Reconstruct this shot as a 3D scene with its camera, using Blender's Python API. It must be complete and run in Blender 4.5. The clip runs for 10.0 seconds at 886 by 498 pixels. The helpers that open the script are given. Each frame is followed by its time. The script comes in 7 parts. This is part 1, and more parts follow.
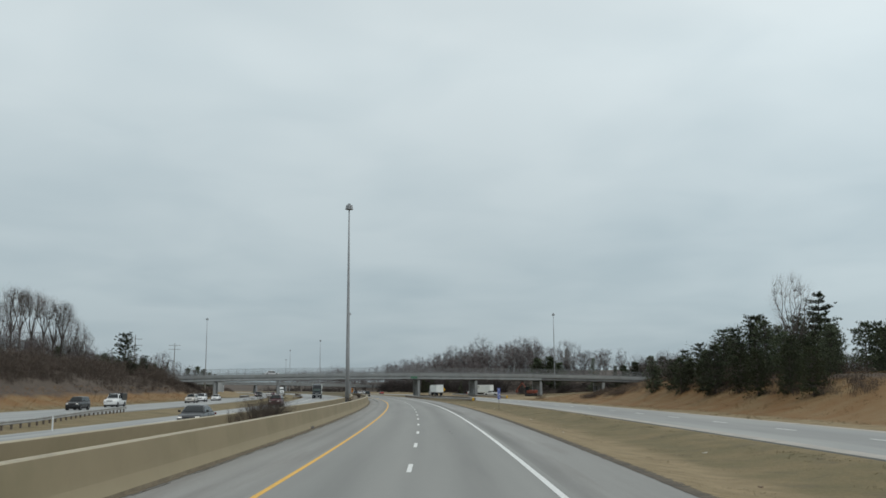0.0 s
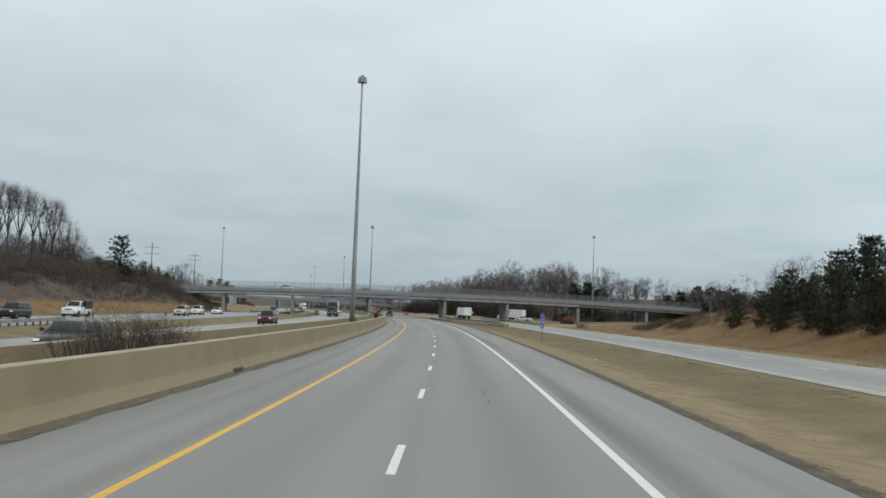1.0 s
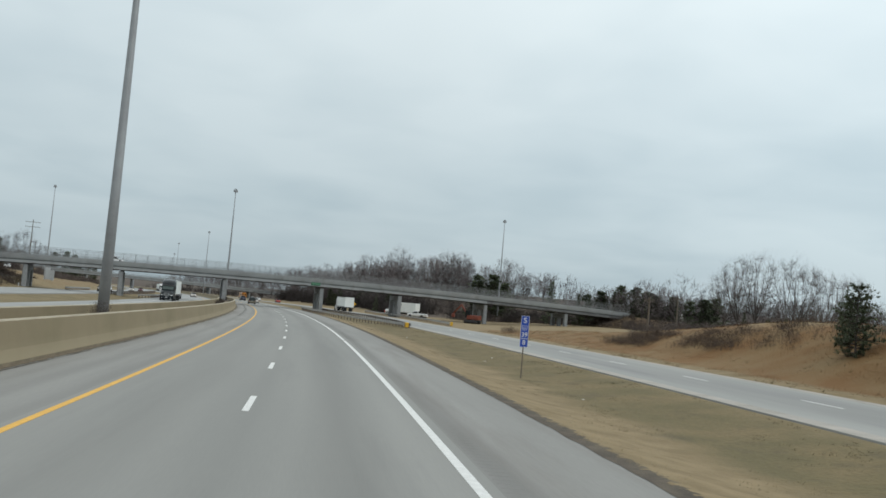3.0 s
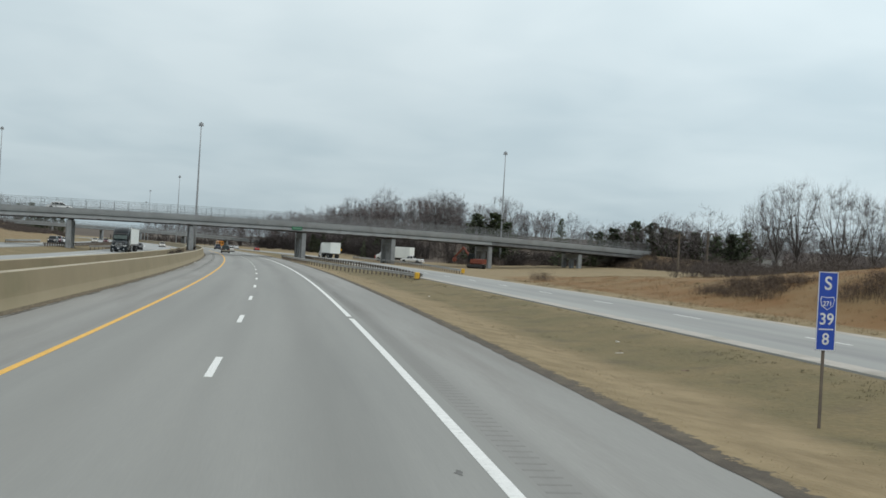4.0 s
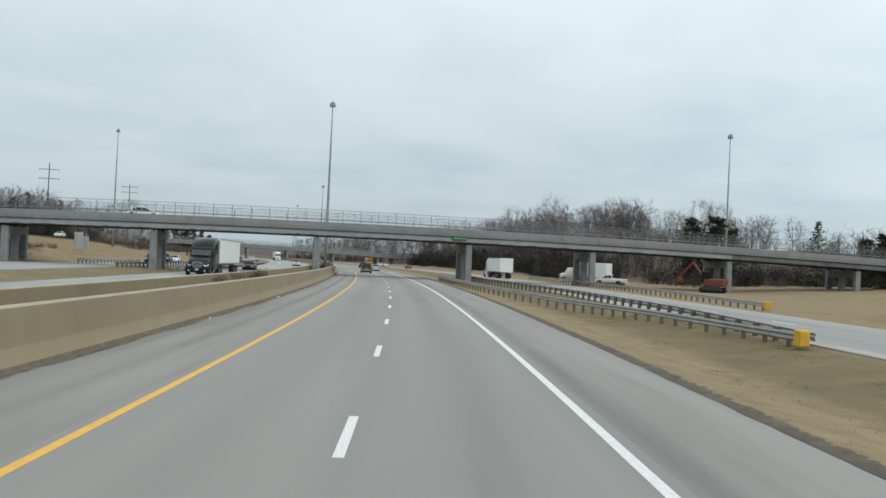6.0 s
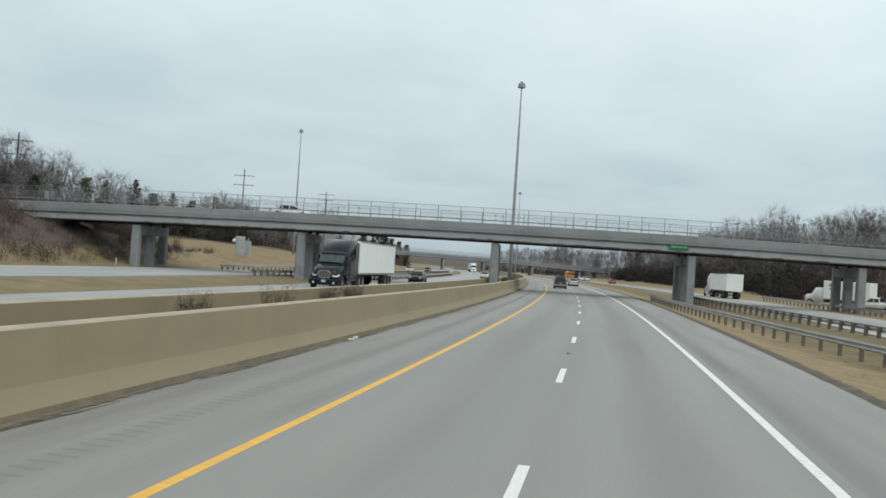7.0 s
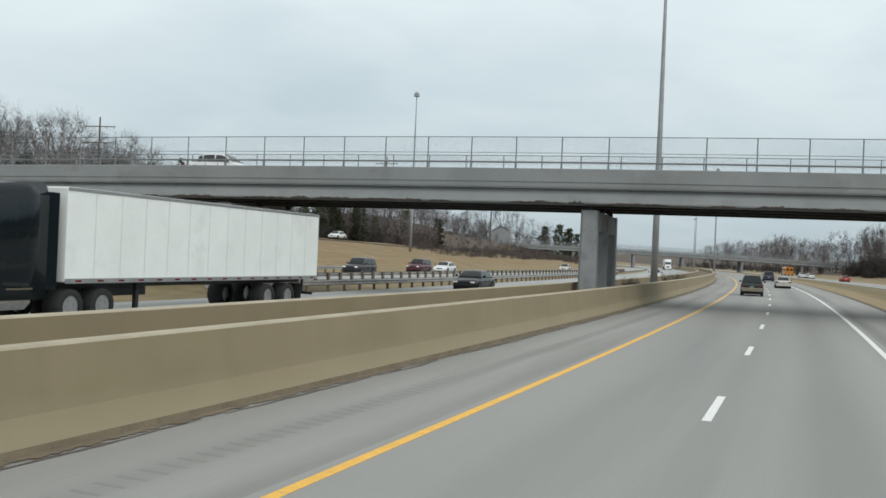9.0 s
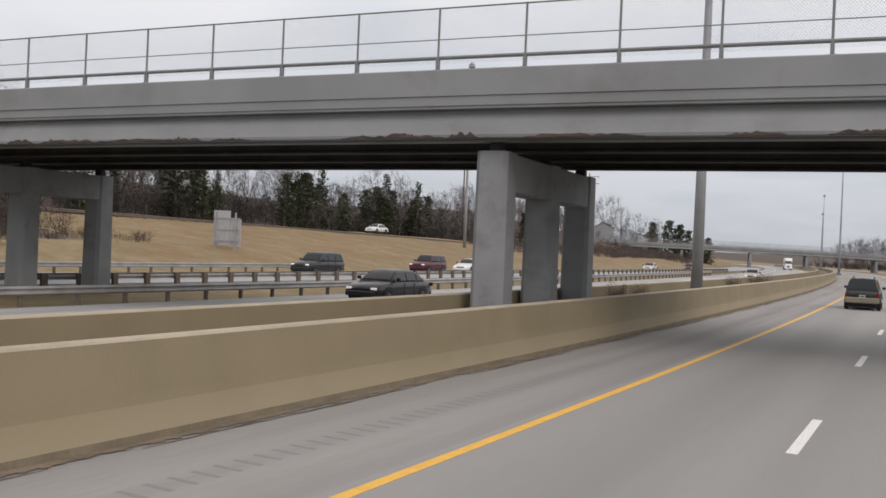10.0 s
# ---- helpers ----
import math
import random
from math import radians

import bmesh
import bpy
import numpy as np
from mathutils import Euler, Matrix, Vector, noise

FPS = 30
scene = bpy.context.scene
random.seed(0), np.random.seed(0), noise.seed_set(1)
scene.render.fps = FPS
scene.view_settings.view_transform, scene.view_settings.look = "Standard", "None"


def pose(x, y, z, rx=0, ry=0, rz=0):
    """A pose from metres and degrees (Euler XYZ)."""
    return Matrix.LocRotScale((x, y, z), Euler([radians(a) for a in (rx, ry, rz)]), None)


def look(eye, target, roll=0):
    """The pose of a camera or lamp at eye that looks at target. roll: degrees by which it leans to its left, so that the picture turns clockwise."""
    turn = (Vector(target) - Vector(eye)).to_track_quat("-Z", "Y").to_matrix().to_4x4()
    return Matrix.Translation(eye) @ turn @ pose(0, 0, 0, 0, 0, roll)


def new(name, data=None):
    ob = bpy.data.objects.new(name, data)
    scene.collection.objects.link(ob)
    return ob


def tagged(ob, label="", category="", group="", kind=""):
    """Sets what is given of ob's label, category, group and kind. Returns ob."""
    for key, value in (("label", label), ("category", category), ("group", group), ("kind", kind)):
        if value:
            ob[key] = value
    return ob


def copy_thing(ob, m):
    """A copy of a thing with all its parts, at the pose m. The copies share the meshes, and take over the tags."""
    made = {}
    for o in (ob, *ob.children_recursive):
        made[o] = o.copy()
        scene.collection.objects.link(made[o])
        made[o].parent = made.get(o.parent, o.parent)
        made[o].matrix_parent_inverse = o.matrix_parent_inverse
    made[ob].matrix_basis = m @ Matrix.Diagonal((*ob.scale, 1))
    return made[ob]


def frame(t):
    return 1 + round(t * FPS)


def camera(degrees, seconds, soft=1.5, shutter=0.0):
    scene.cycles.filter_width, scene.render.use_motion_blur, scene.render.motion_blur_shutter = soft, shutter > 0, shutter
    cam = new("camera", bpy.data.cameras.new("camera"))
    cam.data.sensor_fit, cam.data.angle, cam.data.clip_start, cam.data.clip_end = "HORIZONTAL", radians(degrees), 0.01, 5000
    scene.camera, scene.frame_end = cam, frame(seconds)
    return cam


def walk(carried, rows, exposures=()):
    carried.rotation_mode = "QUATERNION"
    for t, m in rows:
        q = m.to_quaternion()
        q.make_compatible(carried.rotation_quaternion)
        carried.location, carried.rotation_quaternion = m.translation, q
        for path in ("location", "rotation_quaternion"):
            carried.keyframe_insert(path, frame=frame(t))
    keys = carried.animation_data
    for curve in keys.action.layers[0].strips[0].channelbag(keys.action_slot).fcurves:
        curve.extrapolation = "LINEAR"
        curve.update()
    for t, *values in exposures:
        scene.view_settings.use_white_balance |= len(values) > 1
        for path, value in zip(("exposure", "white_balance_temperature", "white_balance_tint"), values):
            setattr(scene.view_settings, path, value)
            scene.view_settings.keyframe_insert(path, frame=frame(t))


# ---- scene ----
cam = camera(51.34, 10.0, soft=1.6)
# seconds, eye x y z, yaw to the left, pitch up, roll
PATH = [
    (0.0, 0.896, -0.789, 2.522, -0.08, 8.62, -0.28),
    (0.5, 0.961, 12.750, 2.504, -0.11, 5.51, -0.70),
    (1.0, 0.810, 26.299, 2.481, 1.83, 3.84, 2.14),
    (1.5, 0.709, 39.948, 2.490, 1.27, 2.54, 3.98),
    (2.0, 0.587, 53.780, 2.496, -3.40, 4.81, 3.10),
    (3.5, -0.366, 94.547, 2.493, -5.78, 2.19, 4.93),
    (4.0, -0.908, 108.245, 2.492, -6.86, 0.35, 3.25),
    (4.5, -1.585, 122.215, 2.486, -9.00, -0.02, 1.06),
    (5.0, -2.443, 135.815, 2.478, -8.98, 0.21, 1.54),
    (6.5, -5.374, 176.445, 2.476, 10.40, 1.04, 3.16),
    (7.0, -6.414, 190.064, 2.463, 15.26, 0.97, 3.73),
    (7.5, -7.463, 203.753, 2.477, 18.46, 1.07, 4.68),
    (8.0, -8.619, 217.232, 2.491, 24.45, 1.16, 4.32),
    (8.5, -9.858, 230.683, 2.502, 26.46, 0.27, 3.00),
    (9.0, -11.229, 244.061, 2.512, 28.28, 0.28, 2.49),
    (9.5, -12.685, 257.507, 2.514, 30.09, 0.10, 2.27),
    (10.0, -14.262, 270.900, 2.497, 35.76, -0.09, 2.48),
]


def aim(x, y, z, yaw, pitch, roll):
    a, b = radians(yaw), radians(pitch)
    way = Vector((-math.sin(a) * math.cos(b), math.cos(a) * math.cos(b), math.sin(b)))
    return look((x, y, z), Vector((x, y, z)) + way, roll)


EXPOSURES = [(0.0, -0.24, 6500, 10), (1.0, -0.08, 6500, 10), (2.0, -0.04, 6500, 10), (4.0, 0.04, 6500, 10), (4.5, 0.12, 6500, 10), (6.5, 0.12, 6500, 10), (7.5, 0.14, 6500, 10), (8.5, 0.24, 6550, 10),
             (9.0, 0.17, 6600, 11), (9.5, 0.13, 6700, 13), (10.0, 0.15, 7000, 24)]
walk(cam, [(row[0], aim(*row[1:])) for row in PATH], EXPOSURES)

# ---- sky and light: an overcast day ----
world = bpy.data.worlds.new("overcast_sky")
scene.world = world
world.use_nodes = True
wn, wl = world.node_tree.nodes, world.node_tree.links
wn.clear()
SUN_UP, SUN_ROUND = 40.0, 62.0


def wnode(kind, **values):
    n = wn.new(kind)
    for k, v in values.items():
        n.inputs[k].default_value = v
    return n


sky = wn.new("ShaderNodeTexSky")
sky.sky_type = "NISHITA"
sky.sun_disc = False
sky.sun_elevation, sky.sun_rotation = radians(SUN_UP), radians(SUN_ROUND)
coord = wn.new("ShaderNodeTexCoord")
split = wn.new("ShaderNodeSeparateXYZ")
wl.new(coord.outputs["Generated"], split.inputs[0])


def wmath(op, a, b=None):
    n = wn.new("ShaderNodeMath")
    n.operation = op
    for i, v in enumerate((a, b)):
        if v is None:
            continue
        if isinstance(v, (int, float)):
            n.inputs[i].default_value = v
        else:
            wl.new(v, n.inputs[i])
    return n.outputs[0]


up = wmath("MAXIMUM", split.outputs["Z"], 0.0)
spread = wmath("ADD", up, 0.16)
flat = wn.new("ShaderNodeCombineXYZ")
wl.new(wmath("DIVIDE", split.outputs["X"], spread), flat.inputs[0])
wl.new(wmath("DIVIDE", split.outputs["Y"], spread), flat.inputs[1])
clouds = wnode("ShaderNodeTexNoise", Scale=0.62, Detail=4.0, Roughness=0.45, Distortion=0.3)
wl.new(flat.outputs[0], clouds.inputs["Vector"])
wisps = wnode("ShaderNodeTexNoise", Scale=2.2, Detail=3.0, Roughness=0.45, Distortion=0.4)
wl.new(flat.outputs[0], wisps.inputs["Vector"])
shape = wmath("ADD", wmath("MULTIPLY", clouds.outputs["Fac"], 0.72), wmath("MULTIPLY", wisps.outputs["Fac"], 0.28))
ramp = wn.new("ShaderNodeValToRGB")
ramp.color_ramp.elements[0].position, ramp.color_ramp.elements[0].color = 0.34, (0.79, 0.83, 0.855, 1)
ramp.color_ramp.elements[1].position, ramp.color_ramp.elements[1].color = 0.56, (1.0, 1.0, 1.0, 1)
wl.new(shape, ramp.inputs[0])
# an overcast sky is brighter towards the zenith
height = wn.new("ShaderNodeValToRGB")
e = height.color_ramp.elements
e[0].position, e[0].color = 0.0, (0.445, 0.54, 0.585, 1)
e[1].position, e[1].color = 1.0, (0.95, 0.96, 0.95, 1)
m = height.color_ramp.elements.new(0.10)
m.color = (0.58, 0.685, 0.725, 1)
m = height.color_ramp.elements.new(0.34)
m.color = (0.83, 0.935, 0.965, 1)
wl.new(up, height.inputs[0])
cover = wn.new("ShaderNodeMix")
cover.data_type, cover.blend_type = "RGBA", "MULTIPLY"
cover.inputs["Factor"].default_value = 1.0
wl.new(height.outputs[0], cover.inputs[6])
wl.new(ramp.outputs[0], cover.inputs[7])
# thinner cloud towards the sun
thin = wn.new("ShaderNodeMapRange")
for i, v in enumerate((0.05, 0.75, 0.97, 1.2)):
    thin.inputs[i + 1].default_value = v
wl.new(split.outputs["X"], thin.inputs[0])
gain = wn.new("ShaderNodeVectorMath")
gain.operation = "SCALE"
wl.new(cover.outputs[2], gain.inputs[0])
wl.new(thin.outputs[0], gain.inputs["Scale"])
bg_cloud = wnode("ShaderNodeBackground", Strength=1.0)
wl.new(gain.outputs[0], bg_cloud.inputs[0])
bg_sky = wnode("ShaderNodeBackground", Strength=0.06)
wl.new(sky.outputs[0], bg_sky.inputs[0])
both = wnode("ShaderNodeMixShader", Fac=0.94)
wl.new(bg_sky.outputs[0], both.inputs[1])
wl.new(bg_cloud.outputs[0], both.inputs[2])
wout = wn.new("ShaderNodeOutputWorld")
wl.new(both.outputs[0], wout.inputs[0])

sun_data = bpy.data.lights.new("sun", "SUN")
sun_data.energy, sun_data.angle, sun_data.color = 0.75, radians(40), (1.0, 0.96, 0.9)
sun = new("sun", sun_data)
sun.rotation_euler = (radians(90 - SUN_UP), 0, radians(SUN_ROUND))

# ---- materials ----
def material(name, base, second=None, scale=1.0, rough=0.8, metal=0.0, bump=0.0, fine=None, stretch=None, coords="Object",
             third=None, third_scale=0.1, third_at=(0.5, 0.65), vary=0.0, grain=0.12, bands=(), islands=0.0):
    """Two-scale procedural surface: a broad patch pattern between two colours, a fine grain, relief, and a third colour in stains."""
    mat = bpy.data.materials.new(name)
    mat.use_nodes = True
    nt = mat.node_tree
    n, l = nt.nodes, nt.links
    bsdf = n["Principled BSDF"]
    bsdf.inputs["Roughness"].default_value, bsdf.inputs["Metallic"].default_value = rough, metal
    tc = n.new("ShaderNodeTexCoord")
    place = n.new("ShaderNodeNewGeometry").outputs["Position"] if coords == "World" else tc.outputs[coords]
    if stretch:
        mp = n.new("ShaderNodeMapping")
        mp.inputs["Scale"].default_value = stretch
        l.new(place, mp.inputs["Vector"])
        place = mp.outputs[0]

    def noisy(sc, detail=4.0, roughness=0.55):
        t = n.new("ShaderNodeTexNoise")
        t.inputs["Scale"].default_value, t.inputs["Detail"].default_value, t.inputs["Roughness"].default_value = sc, detail, roughness
        l.new(place, t.inputs["Vector"])
        return t.outputs["Fac"]

    def mixed(fac, a, b, mode="MIX"):
        m = n.new("ShaderNodeMix")
        m.data_type, m.blend_type = "RGBA", mode
        for sock, v in ((m.inputs[0], fac), (m.inputs[6], a), (m.inputs[7], b)):
            if isinstance(v, (int, float)):
                sock.default_value = v
            elif isinstance(v, tuple):
                sock.default_value = (*v[:3], 1)
            else:
                l.new(v, sock)
        return m.outputs[2]

    def ranged(v, a, b, lo=0.0, hi=1.0):
        r = n.new("ShaderNodeMapRange")
        for i, x in enumerate((a, b, lo, hi)):
            r.inputs[i + 1].default_value = x
        l.new(v, r.inputs[0])
        return r.outputs[0]

    second = second or tuple(c * 0.82 for c in base)
    col = mixed(ranged(noisy(scale), 0.36, 0.64), base, second)
    if third:
        col = mixed(ranged(noisy(third_scale, 6.0, 0.6), *third_at), col, third)
    fine = fine or scale * 14
    fine_out = noisy(fine, 3.0, 0.6)
    col = mixed(1.0, col, mixed(fine_out, (1 - grain * 2,) * 3, (1 + grain * 2,) * 3), "MULTIPLY")
    if vary:
        info = n.new("ShaderNodeObjectInfo")
        v = ranged(info.outputs["Random"], 0.0, 1.0, 1 - vary, 1 + vary)
        cc = n.new("ShaderNodeCombineColor")
        for i in range(3):
            l.new(v, cc.inputs[i])
        col = mixed(1.0, col, cc.outputs[0], "MULTIPLY")
    if islands:
        isl = n.new("ShaderNodeNewGeometry").outputs["Random Per Island"]
        col = mixed(1.0, col, mixed(isl, (1 - islands,) * 3, (1 + islands,) * 3), "MULTIPLY")
    for where, half, dark in bands:
        sp = n.new("ShaderNodeSeparateXYZ")
        l.new(tc.outputs["UV"], sp.inputs[0])
        off = n.new("ShaderNodeMath")
        off.operation = "SUBTRACT"
        l.new(sp.outputs["X"], off.inputs[0])
        off.inputs[1].default_value = where
        ab = n.new("ShaderNodeMath")
        ab.operation = "ABSOLUTE"
        l.new(off.outputs[0], ab.inputs[0])
        near = n.new("ShaderNodeMapRange")
        near.interpolation_type = "SMOOTHSTEP"
        for i, x in enumerate((half, 0.0, 0.0, 1.0)):
            near.inputs[i + 1].default_value = x
        l.new(ab.outputs[0], near.inputs[0])
        mul = n.new("ShaderNodeMath")
        mul.operation = "MULTIPLY"
        l.new(near.outputs[0], mul.inputs[0])
        l.new(ranged(noisy(0.5, 3.0), 0.25, 0.75, 0.55, 1.0), mul.inputs[1])
        col = mixed(mul.outputs[0], col, mixed(1.0, col, (1 - dark,) * 3, "MULTIPLY"))
    l.new(col, bsdf.inputs["Base Color"])
    if bump:
        bp = n.new("ShaderNodeBump")
        bp.inputs["Strength"].default_value, bp.inputs["Distance"].default_value = 0.6, bump
        l.new(fine_out, bp.inputs["Height"])
        l.new(bp.outputs[0], bsdf.inputs["Normal"])
        if rough < 0.95:
            l.new(ranged(fine_out, 0.3, 0.7, max(rough - 0.08, 0), min(rough + 0.08, 1)), bsdf.inputs["Roughness"])
    return mat


def glass_dark(name, tint=(0.014, 0.02, 0.022)):
    mat = bpy.data.materials.new(name)
    mat.use_nodes = True
    b = mat.node_tree.nodes["Principled BSDF"]
    b.inputs["Base Color"].default_value, b.inputs["Roughness"].default_value = (*tint, 1), 0.06
    b.inputs["Specular IOR Level"].default_value = 0.4
    return mat


def paint(name, colour, rough=0.28, coat=0.15, dirt=0.12):
    mat = material(name, colour, tuple(c * 0.9 + 0.002 for c in colour), scale=1.2, rough=rough, fine=60, grain=0.02,
                   third=tuple(c * 0.7 + 0.012 for c in colour), third_scale=2.5, third_at=(0.55, 0.55 + 0.3 / max(dirt, 0.01) * 0.1))
    mat.node_tree.nodes["Principled BSDF"].inputs["Coat Weight"].default_value = coat
    return mat


def glow(name, colour, strength):
    mat = bpy.data.materials.new(name)
    mat.use_nodes = True
    b = mat.node_tree.nodes["Principled BSDF"]
    b.inputs["Base Color"].default_value = (*colour, 1)
    b.inputs["Emission Color"].default_value, b.inputs["Emission Strength"].default_value = (*colour, 1), strength
    return mat


M_LANE = material("worn_asphalt_lanes", (0.289, 0.291, 0.275), (0.25, 0.254, 0.241), scale=0.35, rough=0.86, bump=0.004, fine=26,
                  stretch=(1.0, 0.05, 1.0), coords="UV", third=(0.225, 0.228, 0.218), third_scale=0.5, third_at=(0.55, 0.8), grain=0.06,
                  bands=((2.0, 1.0, 0.2), (-1.75, 1.0, 0.12), (0.1, 0.5, 0.06), (3.3, 0.5, -0.06)))
M_SHOULDER = material("shoulder_asphalt", (0.303, 0.303, 0.287), (0.255, 0.255, 0.241), scale=0.5, rough=0.9, bump=0.005, fine=30,
                      stretch=(1.0, 0.06, 1.0), coords="UV", third=(0.222, 0.214, 0.198), third_scale=0.7, third_at=(0.5, 0.74), grain=0.08,
                      bands=((4.42, 0.62, 0.3), (-5.1, 0.42, 0.16), (-3.9, 0.5, 0.14), (-6.9, 0.5, 0.3)))
M_PALE_ROAD = material("pale_concrete_road", (0.37, 0.38, 0.37), (0.31, 0.322, 0.318), scale=0.4, rough=0.85, bump=0.004, fine=20,
                       stretch=(1.0, 0.08, 1.0), coords="UV", third=(0.26, 0.272, 0.272), third_scale=0.6, grain=0.06)
M_RAMP = material("pale_ramp_road", (0.36, 0.365, 0.35), (0.305, 0.312, 0.3), scale=0.4, rough=0.85, bump=0.004, fine=20,
                  stretch=(1.0, 0.08, 1.0), coords="UV", third=(0.3, 0.305, 0.3), third_scale=0.6, grain=0.06, bands=((21.2, 4.2, 0.16), (19.6, 1.2, 0.07), (23.0, 1.2, 0.07)))
M_BORDER = material("pale_road_border", (0.46, 0.43, 0.385), (0.38, 0.36, 0.325), scale=0.7, rough=0.9, bump=0.005, fine=15, coords="World", third=(0.3, 0.28, 0.24), third_scale=0.5, third_at=(0.52, 0.72))
M_WHITE_LINE = material("white_road_paint", (0.8, 0.81, 0.79), (0.7, 0.71, 0.69), scale=6, rough=0.7, third=(0.4, 0.41, 0.4),
                        third_scale=9, third_at=(0.58, 0.8), coords="UV")
M_YELLOW_LINE = material("yellow_road_paint", (0.82, 0.47, 0.075), (0.72, 0.41, 0.075), scale=5, rough=0.7, third=(0.42, 0.3, 0.12),
                         third_scale=8, third_at=(0.58, 0.8), coords="UV")
M_GROOVE = material("rumble_groove", (0.24, 0.237, 0.225), scale=3, rough=0.95)
M_DIRT = material("roadside_dirt", (0.08, 0.066, 0.05), (0.13, 0.108, 0.078), scale=1.6, rough=0.95, bump=0.03, fine=18, coords="World",
                  third=(0.075, 0.062, 0.047), third_scale=0.9, third_at=(0.5, 0.62))
M_BROKEN = material("broken_asphalt", (0.085, 0.073, 0.06), (0.14, 0.118, 0.095), scale=4, rough=0.95, bump=0.01, fine=25, coords="World")
M_SOIL = material("bare_soil", (0.13, 0.105, 0.075), (0.175, 0.145, 0.1), scale=1.2, rough=0.95, bump=0.03, fine=12, coords="World")


def ragged(mat):
    """Breaks a strip up towards its outer edge, where its UV runs to 1, so that it ends in clods and crumbs."""
    n, l = mat.node_tree.nodes, mat.node_tree.links
    tc = n.new("ShaderNodeTexCoord")
    sp = n.new("ShaderNodeSeparateXYZ")
    l.new(tc.outputs["UV"], sp.inputs[0])
    t = n.new("ShaderNodeTexNoise")
    t.inputs["Scale"].default_value, t.inputs["Detail"].default_value, t.inputs["Roughness"].default_value = 3.2, 8.0, 0.78
    l.new(n.new("ShaderNodeNewGeometry").outputs["Position"], t.inputs["Vector"])
    def mth(op, a, b):
        m = n.new("ShaderNodeMath")
        m.operation = op
        for i, v in enumerate((a, b)):
            if isinstance(v, (int, float)):
                m.inputs[i].default_value = v
            else:
                l.new(v, m.inputs[i])
        return m.outputs[0]
    solid = mth("GREATER_THAN", mth("SUBTRACT", mth("MULTIPLY", t.outputs["Fac"], 2.4), mth("MULTIPLY", sp.outputs["X"], 1.5)), 0.45)
    l.new(solid, n["Principled BSDF"].inputs["Alpha"])
    return mat


ragged(M_DIRT)


def ground_material():
    """Dry winter grass: olive patches, straw where it is dry, rusty bank grass, told apart by two attributes of the ground."""
    mat = material("dry_winter_grass", (0.195, 0.15, 0.073), (0.142, 0.118, 0.054), scale=0.35, rough=0.97, bump=0.06, fine=7.0, coords="World",
                   third=(0.105, 0.086, 0.048), third_scale=0.5, third_at=(0.53, 0.74), grain=0.18)
    n, l = mat.node_tree.nodes, mat.node_tree.links
    bsdf = n["Principled BSDF"]
    col = bsdf.inputs["Base Color"].links[0].from_socket
    geo = n.new("ShaderNodeNewGeometry")

    def noisy(sc, detail=5.0):
        t = n.new("ShaderNodeTexNoise")
        t.inputs["Scale"].default_value, t.inputs["Detail"].default_value, t.inputs["Roughness"].default_value = sc, detail, 0.6
        l.new(geo.outputs["Position"], t.inputs["Vector"])
        return t.outputs["Fac"]

    def blend(attr, scale, lo, hi, first, second, fine):
        nonlocal col
        at = n.new("ShaderNodeAttribute")
        at.attribute_name = attr
        add = n.new("ShaderNodeMath")
        add.operation = "ADD"
        l.new(at.outputs["Fac"], add.inputs[0])
        l.new(noisy(scale), add.inputs[1])
        mr = n.new("ShaderNodeMapRange")
        mr.inputs[1].default_value, mr.inputs[2].default_value = lo, hi
        l.new(add.outputs[0], mr.inputs[0])
        two = n.new("ShaderNodeMix")
        two.data_type = "RGBA"
        two.inputs[6].default_value, two.inputs[7].default_value = (*first, 1), (*second, 1)
        tex = n.new("ShaderNodeMapRange")
        tex.inputs[1].default_value, tex.inputs[2].default_value = 0.35, 0.65
        l.new(noisy(fine), tex.inputs[0])
        l.new(tex.outputs[0], two.inputs[0])
        m = n.new("ShaderNodeMix")
        m.data_type = "RGBA"
        l.new(mr.outputs[0], m.inputs[0])
        l.new(col, m.inputs[6])
        l.new(two.outputs[2], m.inputs[7])
        col = m.outputs[2]

    blend("dry", 0.22, 0.62, 1.05, (0.3, 0.23, 0.128), (0.21, 0.158, 0.082), 0.9)
    blend("rust", 0.3, 0.75, 1.1, (0.195, 0.1, 0.032), (0.23, 0.155, 0.072), 0.2)
    blend("litter", 0.12, 0.8, 1.15, (0.075, 0.058, 0.045), (0.105, 0.08, 0.06), 0.8)
    l.new(col, bsdf.inputs["Base Color"])
    return mat


M_GROUND = ground_material()
M_BANK = material("rusty_dead_bank_grass", (0.14, 0.085, 0.045), (0.19, 0.135, 0.07), scale=0.3, rough=0.97, bump=0.1, fine=4, coords="World",
                  third=(0.085, 0.062, 0.038), third_scale=0.18, third_at=(0.5, 0.66), grain=0.2)
M_RUST_BLADE = material("rusty_grass_blades", (0.235, 0.115, 0.045), (0.33, 0.225, 0.115), scale=0.16, rough=0.95, coords="World", islands=0.4)
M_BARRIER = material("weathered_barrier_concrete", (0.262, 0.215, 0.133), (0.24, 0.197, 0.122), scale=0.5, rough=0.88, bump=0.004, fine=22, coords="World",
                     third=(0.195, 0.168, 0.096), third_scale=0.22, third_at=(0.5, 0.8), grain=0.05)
M_BARRIER_TOE = material("grimy_barrier_toe", (0.235, 0.195, 0.135), (0.18, 0.148, 0.102), scale=1.5, rough=0.95, bump=0.008, fine=15, coords="World",
                         third=(0.24, 0.21, 0.15), third_scale=0.8, third_at=(0.55, 0.7))
